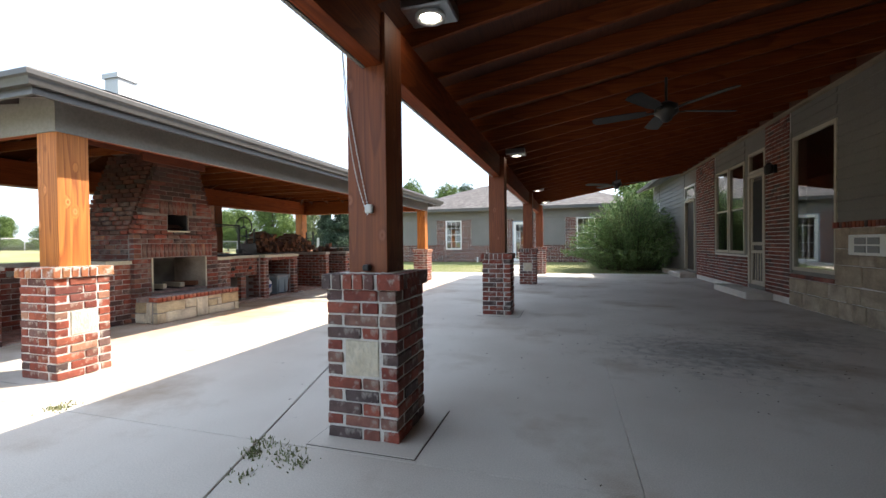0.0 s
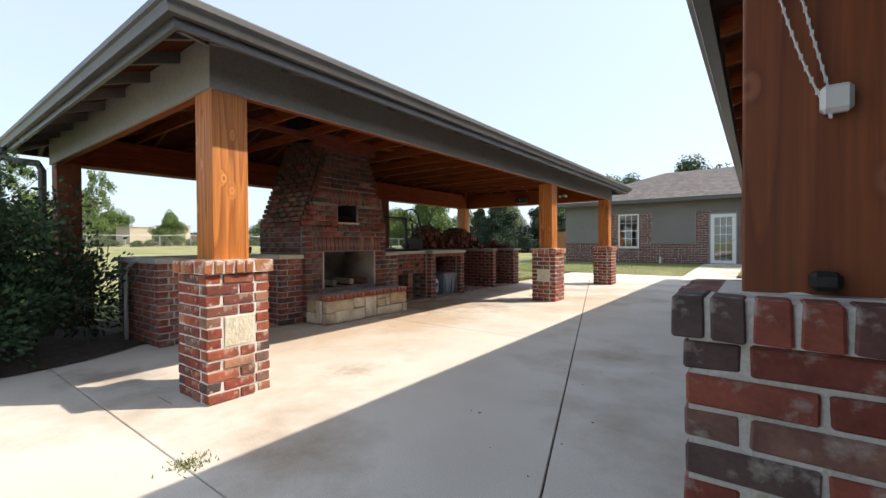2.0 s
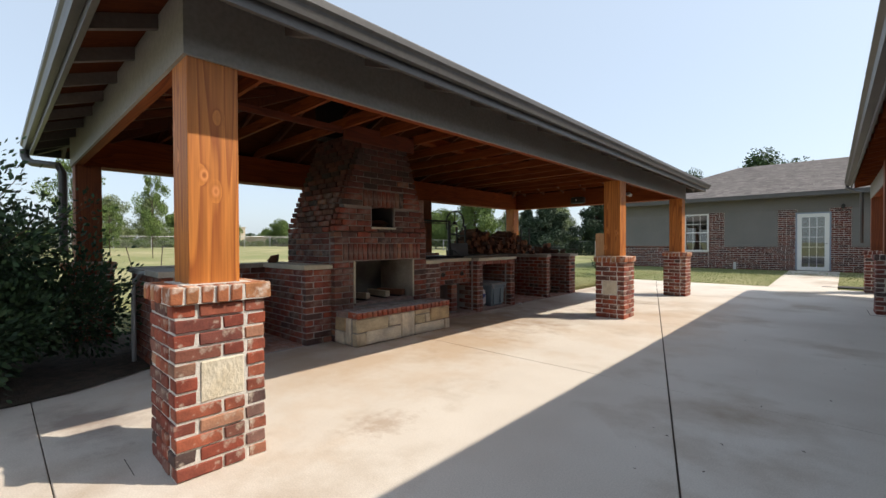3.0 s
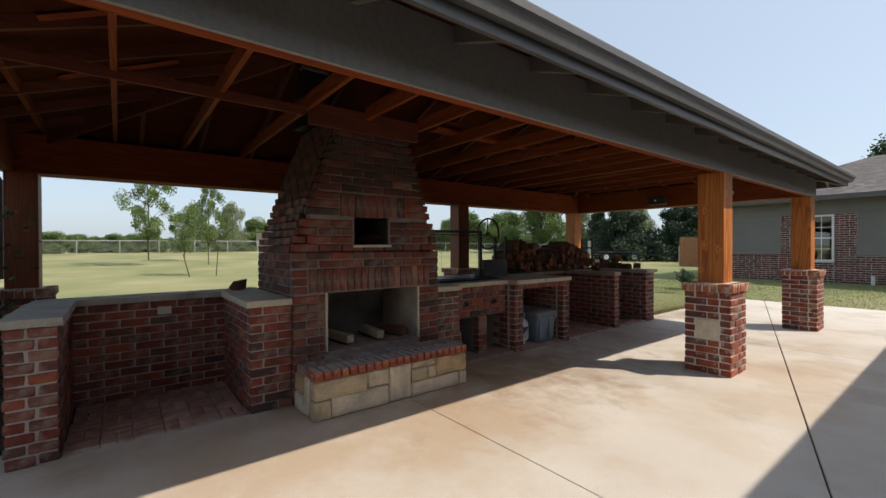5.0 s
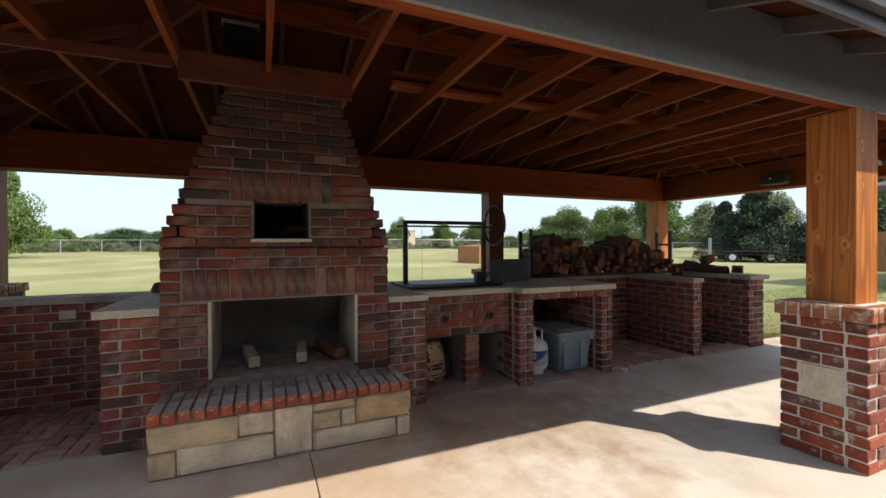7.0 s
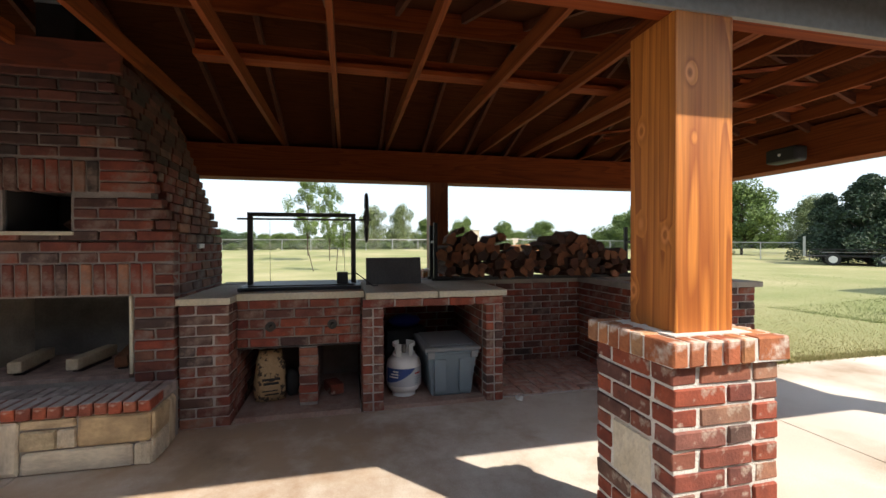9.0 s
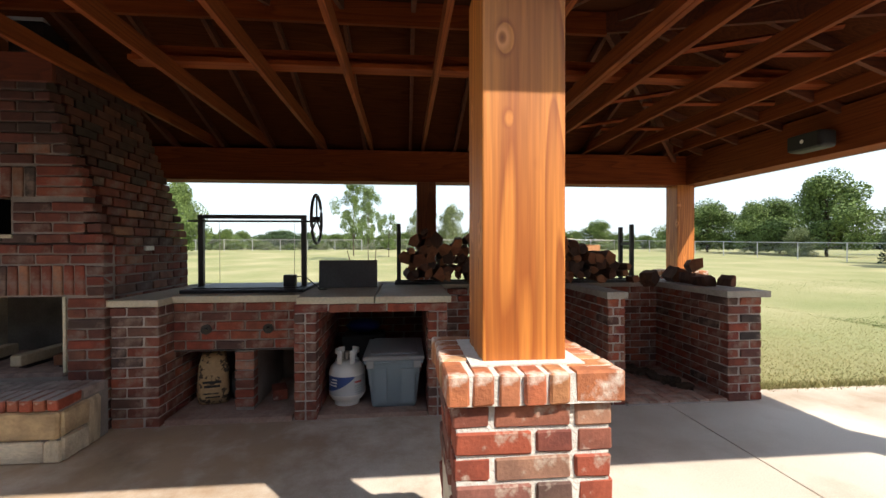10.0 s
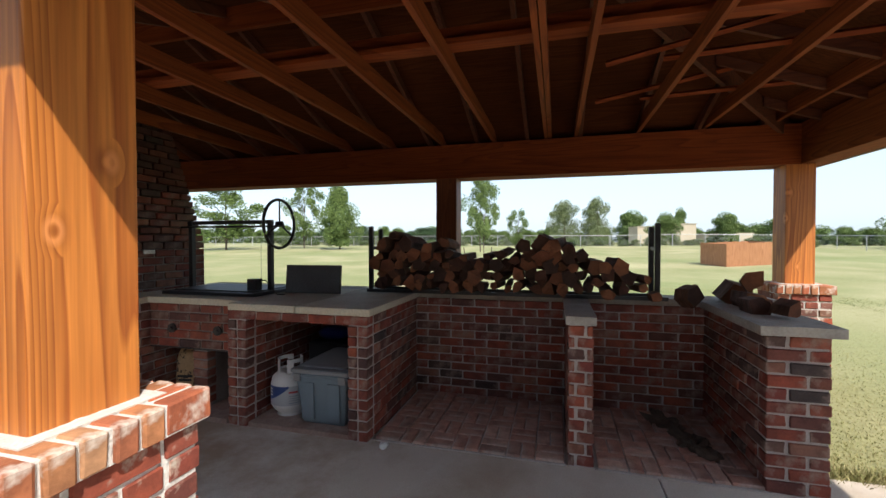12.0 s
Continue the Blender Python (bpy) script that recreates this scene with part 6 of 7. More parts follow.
def near_house():
    X = 3.85
    F = frame_at(X, 22.0, 0, 270)  # x along the wall towards -y
    L = 29.0
    u = lambda y: 22.0 - y
    big, dbl, d1, d2, ww = (u(9.02), u(7.72), 0.64, 3.0), (u(13.15), u(11.17), 0.87, 2.98), (u(10.95), u(10.12), 0.22, 3.08), (u(16.35), u(15.12), 0.22, 3.02), (u(21.3), u(20.5), 2.0, 2.9)
    holes = [ww, d2, dbl, d1, big]
    bm = bmesh.new()
    wall_with_openings(bm, F, L, 3.69, 0.2, holes)
    box(bm, 0, L, 5.0, 5.2, 0, 3.62, F)
    box(bm, 0, 0.2, 0.2, 5.0, 0, 3.62, F)
    box(bm, L - 0.2, L, 0.2, 5.0, 0, 3.62, F)
    box(bm, 0, L, 0.21, 5.0, 3.5, 3.6, F)
    wall = tagged(finish("wall_near_house", bm, M_SIDING), "porch wall of grey lap siding, tumbled brick, buff stone", "wall", kind="structure")
    bm = bmesh.new()
    for a, b in ((0, u(20.6)), (u(20.5), u(16.4)), (u(15.1), u(14.9))):
        lap_siding(bm, F, max(0, a), b, 0.0, 3.6)
    lap_siding(bm, F, u(13.15), u(11.17), 3.0, 3.6)
    lap_siding(bm, F, u(9.02), u(7.72), 3.06, 3.6)
    lap_siding(bm, F, u(7.7), L, 1.42, 3.6)
    part("siding", bm, M_SIDING, wall)
    bm = bmesh.new()
    for a, b, z0, z1 in ((u(14.9), u(13.2), 0.12, 3.5), (u(13.2), u(10.98), 0.12, 0.84), (u(10.08), u(9.1), 0.12, 3.5), (u(9.08), u(7.75), 0.5, 0.62)):
        joined_bricks(bm, F, a, b, z0, z1, out=0.03, seed=int(a * 3))
    o = part("bricks", bm, M_BRICK_WALL, wall, "tumbled red bricks with pale mortar")
    o["kind"] = "stuff"
    part("mortar_bed", boxes((X - 0.018, X - 0.001, 13.2, 14.9, 0.0, 3.5), (X - 0.018, X - 0.001, 10.98, 13.199, 0, 0.84), (X - 0.018, X - 0.001, 9.1, 10.08, 0, 3.5), (X - 0.018, X - 0.001, -7, 9.09, 0, 0.5),
                             (X - 0.018, X - 0.001, -7, 7.7, 0.5, 1.36)), M_MORTAR_PALE, wall)
    # buff stone wainscot
    r = random.Random(12)
    z = 0.0
    for h in (0.26, 0.24, 0.3, 0.24, 0.3):
        y = 9.08
        while y > -0.5:
            w = r.uniform(0.28, 0.62)
            if z + h > 0.51 and y > 7.72:
                y = 7.72
                continue
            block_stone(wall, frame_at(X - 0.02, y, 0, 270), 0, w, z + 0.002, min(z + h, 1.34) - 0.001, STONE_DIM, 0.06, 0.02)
            y -= w
        z += h
    rowlocks(wall, frame_at(X - 0.02, 7.72, 0, 270), 0, 3.4, 1.345, 0.085, 0.14, 0.05)
    window("window_picture", F, *big, 1, 1, "large fixed picture window with a tan frame, reflecting the yard", M_TAN, 0.06)
    a, b, c, d = dbl
    m = (a + b) / 2
    window("window_double", F, a, m - 0.03, c, d, 1, 2, "tall sash window with a tan frame", M_TAN, 0.06)
    window("window_double", F, m + 0.03, b, c, d, 1, 2, "tall sash window with a tan frame", M_TAN, 0.06)
    window("window_small", F, *ww, 1, 1, "small white-framed window in the siding", M_WHITE, 0.07)
    for (a, b, c, d), nm in ((d1, "door_screen"), (d2, "door_side")):
        window("window_transom", F, a, b, d - 0.46, d, 1, 1, "small transom window over the door", M_TAN if nm == "door_screen" else M_WHITE, 0.06)
        o = empty(nm, (0, 0, 0), 0, "closed screen door with a tan frame and dark mesh" if nm == "door_screen" else "closed dark side door with white trim", "door", kind="structure")
        o.matrix_basis = F
        t = d - 0.48
        part("door_leaf", boxes((a + 0.1, b - 0.1, 0.05, 0.09, c, t - 0.05), w=0.003), plain("dark_door", (0.04, 0.032, 0.028), 0.5), o)
        part("frame", boxes((a, a + 0.09, -0.03, 0.1, c, t), (b - 0.09, b, -0.03, 0.1, c, t), (a + 0.09, b - 0.09, -0.03, 0.1, t - 0.07, t), w=0.003), M_TAN, o)
        if nm == "door_screen":
            rows = [(a + 0.1, a + 0.17, 0.0, 0.03, c, t - 0.08), (b - 0.17, b - 0.1, 0.0, 0.03, c, t - 0.08), (a + 0.17, b - 0.17, 0.0, 0.03, c + 0.85, c + 0.92), (a + 0.17, b - 0.17, 0.0, 0.03, c + 0.68, c + 0.74), (a + 0.17, b - 0.17, 0.0, 0.03, c, c + 0.09)]
            rows += [(a + 0.17 + (b - a - 0.34) * k / 4 - 0.012, a + 0.17 + (b - a - 0.34) * k / 4 + 0.012, 0.005, 0.025, c + 0.09, c + 0.68) for k in (1, 2, 3)]
            part("screen_frame", boxes(*rows), M_TAN, o)
            part("mesh_screen", boxes((a + 0.17, b - 0.17, 0.012, 0.014, c + 0.92, t - 0.15)), M_DARK, o)
    for nm, y0, y1, h in (("door_step", 9.72, 11.65, 0.14), ("side_step", 14.95, 17.6, 0.15)):
        o = finish(nm, boxes((3.36, X - 0.035, y0, y1, 0, h), w=0.012), M_CONC)
        tagged(o, "low concrete door step against the brick wall", "step", kind="structure")
    part("jamb_trim", boxes((X - 0.03, X - 0.001, 9.03, 9.09, 0.6, 3.1), (X - 0.03, X - 0.001, -7, 14.9, 3.5, 3.6)), M_TRIM, wall)
    lamp = empty("wall_lantern", (X - 0.03, 9.6, 2.55), 0, "dark wall lantern on the brick beside the door", "lamp")
    bm = bmesh.new()
    lathe(bm, [(0.03, 0.12), (0.08, 0.06), (0.075, -0.08), (0.03, -0.1)], 12, at=(-0.12, 0, 0))
    part("lantern_body", bm, M_BLACK, lamp)
    part("back_plate", boxes((-0.05, 0, -0.05, 0.05, -0.08, 0.08)), M_BLACK, lamp)
    vent = empty("window_air_unit", (X, 0, 0), 0, "white boxed air unit set in the stone wall", "air conditioner")
    part("case", boxes((-0.12, -0.035, 6.25, 7.25, 0.96, 1.24), w=0.01), M_WHITE, vent)
    for k in range(2):
        part("louvre", boxes((-0.128, -0.121, 6.62 + 0.26 * k, 6.84 + 0.26 * k, 1.0, 1.09), (-0.128, -0.121, 6.62 + 0.26 * k, 6.84 + 0.26 * k, 1.11, 1.2)), plain("grey_louvre", (0.2, 0.2, 0.2), 0.5), vent)
    # roof beyond the porch
    bm = bmesh.new()
    z = 3.55
    hexa(bm, [(3.3, 16.9, z), (9.5, 16.9, z + 2.2), (9.5, 22.6, z + 2.2), (3.3, 22.6, z), (3.3, 16.9, z + 0.1), (9.5, 16.9, z + 2.3), (9.5, 22.6, z + 2.3), (3.3, 22.6, z + 0.1)])
    gutter(bm, (3.3, 16.9, z + 0.08), (3.3, 22.6, z + 0.08), (-1, 0, 0))
    o = finish("roof_near_house", bm, M_SHINGLE)
    tagged(o, "grey shingle roof edge of the near house", "roof", kind="structure")
    bm = bmesh.new()
    hexa(bm, [(3.86, -7.2, 3.66), (9.5, -7.2, 5.0), (9.5, 16.89, 5.0), (3.86, 16.89, 3.66), (3.86, -7.2, 3.76), (9.5, -7.2, 5.1), (9.5, 16.89, 5.1), (3.86, 16.89, 3.76)])
    o = finish("roof_near_house_main", bm, M_SHINGLE)
    tagged(o, "grey shingle main roof of the near house", "roof", kind="structure")


far_house()
near_house()

# ---- plants ----


def crown_mesh(name, seed, n, leaf, mat, shape="round", spread=1.0):
    """Leaf tufts about limbs, unit size: 1 m across and 1 m tall from z 0."""
    r = random.Random(seed)
    blobs = []
    count = 90 if shape == "pine" else 34
    for j in range(count):
        t = (j + r.random()) / count
        if shape == "pine":
            z = 0.05 + 0.93 * t
            rad = 0.62 * (1 - t) ** 0.6 * (0.3 + 0.75 * r.random())
            a = r.uniform(0, 6.28)
            blobs.append((Vector((rad * 0.6 * math.cos(a), rad * 0.6 * math.sin(a), z)), 0.06 + 0.07 * (1 - t)))
        elif shape == "sparse":
            z = 0.1 + 0.85 * t
            rad = 0.42 * math.sin(math.pi * (0.12 + 0.8 * t)) * r.uniform(0.3, 1.0)
            a = r.uniform(0, 6.28)
            blobs.append((Vector((rad * math.cos(a), rad * math.sin(a), z)), r.uniform(0.06, 0.13)))
        else:
            z = 0.04 + 0.82 * t
            rad = 0.38 * math.sin(math.pi * (0.28 + 0.62 * t)) * r.uniform(0.2, 1.0)
            a = r.uniform(0, 6.28)
            blobs.append((Vector((rad * math.cos(a), rad * math.sin(a), z)), r.uniform(0.10, 0.19)))
    verts, faces = [], []
    for _ in range(n):
        c, q = r.choice(blobs)
        d = Vector((r.gauss(0, 1), r.gauss(0, 1), r.gauss(0, 0.8))).normalized() * q * (r.random() ** 0.35)
        p = c + d
        if p.z < 0:
            continue
        u = Vector((r.gauss(0, 1), r.gauss(0, 1), r.gauss(0, 1))).normalized()
        v = u.cross(Vector((r.gauss(0, 1), r.gauss(0, 1), r.gauss(0, 1)))).normalized()
        s = leaf * r.uniform(0.6, 1.4)
        i = len(verts)
        verts += [p - u * s, p + v * s * 0.55, p + u * s, p - v * s * 0.55]
        faces.append((i, i + 1, i + 2, i + 3))
    me = bpy.data.meshes.new(name)
    me.from_pydata([tuple(v) for v in verts], [], faces)
    me.materials.append(mat)
    return me, blobs


def trunk_mesh(blobs, seed, thick, base=-0.25):
    r = random.Random(seed)
    bm = bmesh.new()
    tube(bm, [(0, 0, base), (0.01, 0.01, 0.1), (-0.01, 0.0, 0.45), (0.01, 0, 0.85)], thick, 8, thick * 0.25)
    for c, q in blobs[::2]:
        z0 = max(0.02, c.z - 0.25)
        tube(bm, [(0, 0, z0), c * 0.5 + Vector((0, 0, z0 * 0.5 + 0.02)), c], thick * 0.4, 5, thick * 0.08)
    me = bpy.data.meshes.new("trunk")
    bm.to_mesh(me)
    bm.free()
    me.materials.append(M_BARK)
    return me


KINDS = {}
for nm, n, leaf, mt, shp, th in (("round", 26000, 0.014, M_LEAF, "round", 0.02), ("round_b", 26000, 0.014, M_LEAF, "round", 0.02), ("light", 16000, 0.013, M_LEAF_LIGHT, "round", 0.018), ("sparse", 8000, 0.014, M_LEAF, "sparse", 0.012),
                                 ("pine", 30000, 0.013, M_PINE, "pine", 0.02), ("darkr", 14000, 0.012, M_LEAF_DARK, "round", 0.02)):
    cm, bl = crown_mesh("crown", nm, n, leaf, mt, shp)
    KINDS[nm] = (cm, trunk_mesh(bl, nm, th))


def tree(kind, x, y, ztop, width, z0=None, label="leafy green tree beyond the fence", crown_from=0.2, turn=None):
    z = height_at(x, y) - 0.03
    H = ztop - z
    ch = H * (1 - crown_from)
    ob = empty("tree", (x, y, z), 0, label, "tree", "trees of the field")
    cm, tm = KINDS[kind]
    c = new("crown", cm)
    k = new("trunk", tm)
    for o in (c, k):
        o.parent = ob
        o.matrix_basis = pose(0, 0, H * crown_from, 0, 0, (x * 37 + y * 11) % 360 if turn is None else turn) @ Matrix.Diagonal((width, width, ch, 1))


TREES = [
    ("round", -36.5, 45.3, 7.9, 7.5, 0.08, "big round leafy tree beyond the fence"), ("round_b", -41.6, 43.1, 5.8, 5.5, 0.05, ""), ("light", -38.1, 56.9, 6.9, 7, 0.08, "pale feathery elm beyond the fence"), ("light", -31.0, 56.9, 7.2, 7, 0.08, "pale feathery elm beyond the fence"),
    ("light", -36.6, 42.5, 3.0, 3.4, 0.0, "low rounded pale shrub by the fence"), ("light", -63, 11.3, 7.2, 6, 0.1, "grey-green willow beyond the fence"), ("darkr", -70.8, -9.7, 3.9, 13, 0.0, "low dark spreading tree far off"),
    ("round", -61.2, 23.2, 5.0, 4.5, 0.05, ""), ("sparse", -24.2, 6.8, 4.4, 1.7, 0.3, "slender staked sapling in the lawn"), ("round_b", -43.1, -11.6, 7.7, 5.0, 0.05, "dense rounded tree by the fence"), ("sparse", -40.6, -23.6, 7.6, 10, 0.1, "broad open-crowned tree by the fence"),
    ("sparse", -45, -17.0, 8.2, 6, 0.1, "tall open tree by the fence"), ("sparse", -33.3, 5.0, 6.1, 3.6, 0.25, "slender young tree in the lawn"), ("light", -63.6, 15.6, 7.6, 5.5, 0.1, ""), ("round", -77.9, 21.9, 6.5, 7, 0.0, ""), ("round", -76.7, 29.0, 6.7, 3.6, 0.0, ""),
    ("sparse", -37.6, 7.3, 4.0, 2.6, 0.15, "pair of slender trees in the field"), ("round", -55.5, 28.0, 4.6, 4.0, 0.1, ""), ("pine", -20.7, 36.3, 5.2, 6.5, 0.0, "dark pine by the board fence"), ("pine", -17.2, 38.6, 5.5, 6.5, 0.0, "dark pine by the board fence"), ("pine", -24.2, 38.3, 4.6, 4.5, 0.0, "dark pine by the board fence"),
    ("round", -48.8, 43.6, 6.6, 8, 0.05, ""), ("round_b", -44, 48, 6.5, 8, 0.05, ""), ("light", -27, 50, 6.3, 5, 0.05, ""), ("darkr", -7.0, 61.3, 12.2, 12, 0.05, "dark conifer rising behind the far house"), ("darkr", -14.4, 60.2, 10.5, 8, 0.05, "dark conifer rising behind the far house"),
    ("round", -23.3, 60.7, 11.2, 7, 0.05, ""), ("round_b", -16.5, 57.7, 9.8, 9, 0.05, ""), ("round", 7.2, 49.5, 8.5, 11, 0.05, ""), ("light", 12, 44, 9.5, 9, 0.05, ""), ("round_b", 17, 47, 9.5, 9, 0.05, ""),
    ("darkr", -80.8, -13.8, 4.3, 12, 0.0, "low dark spreading tree far off"), ("round", -87, -4.5, 3.9, 7, 0.0, ""), ("round", -60, 36, 5.0, 7, 0.0, ""), ("round_b", -56, 46, 6.0, 8, 0.0, ""), ("darkr", -34, 62, 7.5, 8, 0.0, ""),
]
for k, x, y, zt, w, cf, lb in TREES:
    tree(k, x, y, zt, w, label=lb or "leafy green tree beyond the fence", crown_from=cf)
# a far hedge line all round the west and north
r8 = random.Random(21)
for i in range(95):
    a = radians(8 + 150 * i / 94)
    d = 105 + r8.uniform(-12, 22)
    x, y = -3 - d * math.sin(a), 5 + d * math.cos(a)
    k = r8.choice(["round", "round_b", "darkr", "round"])
    tree(k, x, y, height_at(x, y) + r8.uniform(2.6, 4.6), r8.uniform(5, 9), label="far low tree of the hedge line", crown_from=0.0)
for i in range(48):
    t = i / 47
    x, y = -54 - 2.5 * r8.random(), -26 + 62 * t
    tree(r8.choice(["light", "round"]), x, y, height_at(x, y) + r8.uniform(0.5, 1.1), r8.uniform(1.6, 2.8), label="low weedy shrub along the wire fence", crown_from=0.0)


def stakes(x, y):
    ob = empty("tree_stakes", (x, y, height_at(x, y)), 0, "two leaning wooden stakes beside the sapling", "stake")
    bm = bmesh.new()
    tube(bm, [(0.1, -0.75, -0.05), (0.15, -1.0, 1.0)], 0.02, 6)
    part("stake", bm, M_BARK, ob)
    bm = bmesh.new()
    tube(bm, [(0, 0.3, -0.05), (0, 0.38, 1.05)], 0.02, 6)
    part("stake", bm, M_BARK, ob)


stakes(-24.2, 6.8)


def chain_fence():
    runs = [[(-52, -60), (-52, 34)], [(-52, 34), (-15.5, 38.5)], [(-15.5, 38.5), (-14.2, 31)]]
    for rn in runs:
        (x0, y0), (x1, y1) = rn
        d = Vector((x1 - x0, y1 - y0, 0))
        n = max(1, round(d.length / 3))
        ob = empty("chain_link_fence", (0, 0, 0), 0, "galvanized chain-link fence round the field", "fence")
        pts = [Vector((x0, y0, 0)) + d * k / n for k in range(n + 1)]
        for p in pts:
            p.z = height_at(p.x, p.y)
        for p in pts:
            bm = bmesh.new()
            tube(bm, [p, p + Vector((0, 0, 1.25))], 0.035, 6)
            part("post", bm, M_GALV, ob)
        bm = bmesh.new()
        tube(bm, [p + Vector((0, 0, 1.22)) for p in pts], 0.028, 6)
        part("top_rail", bm, M_GALV, ob)
        bm = bmesh.new()
        for a, b in zip(pts, pts[1:]):
            L = (b - a).length
            m = int(L / 0.25)
            for k in range(-5, m + 1):
                for s in (1, -1):
                    t0, t1 = k * 0.25, k * 0.25 + 1.15
                    c0, c1 = max(t0, 0), min(t1, L)
                    if c1 <= c0:
                        continue
                    f = lambda t: (t - t0) if s > 0 else 1.15 - (t - t0)
                    p = a + (b - a) * (c0 / L) + Vector((0, 0, 0.05 + f(c0)))
                    q = a + (b - a) * (c1 / L) + Vector((0, 0, 0.05 + f(c1)))
                    w = Vector((0, 0, 0.005))
                    bm.faces.new([bm.verts.new(v) for v in (p - w, q - w, q + w, p + w)])
        o = part("wire_mesh", bm, M_GALV, ob, "woven wire mesh")


chain_fence()


def board_fence(name, pts, h, label, n=12):
    ob = empty(name, (0, 0, 0), 0, label, "fence")
    for (x0, y0), (x1, y1) in zip(pts, pts[1:]):
        d = Vector((x1 - x0, y1 - y0, 0))
        L = d.length
        a = math.degrees(math.atan2(d.y, d.x))
        k = max(1, round(L / 0.14))
        for i in range(k):
            z = height_at(x0 + d.x * i / k, y0 + d.y * i / k)
            m = pose(x0 + d.x * (i + 0.5) / k, y0 + d.y * (i + 0.5) / k, z, 0, 0, a)
            bm = bmesh.new()
            box(bm, -0.067, 0.067, -0.01, 0.01, 0.0, h + 0.01 * (i % 3), m)
            part("board", bm, M_FENCEWOOD, ob)
        m = pose(x0, y0, height_at(x0, y0), 0, 0, a)
        bm = bmesh.new()
        for z in (0.3 * h, 0.85 * h):
            box(bm, 0, L, 0.012, 0.05, z - 0.04, z + 0.04, m)
        part("rail", bm, M_FENCEWOOD, ob)


board_fence("board_fence", [(-14.1, 30.8), (-10.6, 31.3), (-9.2, 27.0)], 1.75, "stained wooden board fence beyond the far house")
board_fence("well_screen", [(-26.5, 18.05), (-27.2, 20.2), (-29.2, 20.0), (-28.7, 17.6), (-26.5, 18.05)], 1.1, "low square enclosure of stained wooden boards in the lawn")


def shed(x, y, w, d, h, turn, label):
    ob = empty("flat_shed", (x, y, height_at(x, y) - 0.1), turn, label, "building")
    part("wall", boxes((-w / 2, w / 2, -d / 2, d / 2, 0, h), w=0.03), M_BEIGE, ob)
    part("roof", boxes((-w / 2 - 0.1, w / 2 + 0.1, -d / 2 - 0.1, d / 2 + 0.1, h + 0.001, h + 0.1)), M_BEIGE, ob)


shed(-72.6, 22.8, 3.0, 3, 2.5, 15, "small flat-roofed beige building beyond the fence")
shed(-71.6, 27.5, 3.2, 3, 2.9, 15, "small flat-roofed beige building beyond the fence")


shed(-74.0, 33.5, 9.0, 3, 1.6, 15, "long low white trailer shed beyond the fence")


def trailer():
    z = height_at(-20.5, 34.8)
    d = Vector((-19.9 + 21.5, 35.3 - 34.0, 0)).normalized()
    ob = empty("utility_trailer", (-20.0, 35.1, z), math.degrees(math.atan2(d.y, d.x)), "black two-axle utility trailer parked on the lawn", "trailer")
    ob.scale = (1, 1, 1)
    part("bed", boxes((-2.6, 2.2, -0.9, 0.9, 0.45, 0.53), w=0.01), M_BLACK, ob)
    rows = []
    for y in (-0.9, 0.9):
        rows += [(-2.6, 2.2, y - 0.02, y + 0.02, 0.85, 0.89)]
        rows += [(x - 0.02, x + 0.02, y - 0.02, y + 0.02, 0.53, 0.85) for x in (-2.58, -1.4, -0.2, 1.0, 2.18)]
    part("side_rails", boxes(*rows), M_BLACK, ob)
    part("rear_gate", boxes((-2.66, -2.62, -0.9, 0.9, 0.5, 1.6), (-2.62, -2.60, -0.9, 0.9, 1.55, 1.6)), M_GALV, ob, "raised wire mesh gate")
    part("tongue", boxes((2.2, 3.2, -0.04, 0.04, 0.42, 0.5)), M_BLACK, ob)
    for x in (-1.5, 0.5):
        for s in (-1, 1):
            w = new("wheel")
            w.parent = ob
            w.matrix_basis = pose(x, s * 0.98, 0.33, 90)
            bm = bmesh.new()
            lathe(bm, [(0.2, -0.1), (0.31, -0.1), (0.33, -0.06), (0.33, 0.06), (0.31, 0.1), (0.2, 0.1)], 24)
            part("tyre", bm, M_RUBBER, w)
            bm = bmesh.new()
            lathe(bm, [(0.19, -0.11), (0.12, -0.105), (0.05, -0.12), (0.05, 0.12), (0.12, 0.105), (0.19, 0.11)], 16)
            part("rim", bm, M_WHITE_PLASTIC, w)
    for s in (-1, 1):
        part("fender", boxes((-1.95, 0.95, s * 0.98 - 0.12, s * 0.98 + 0.12, 0.70, 0.72)), M_STEEL, ob)


trailer()


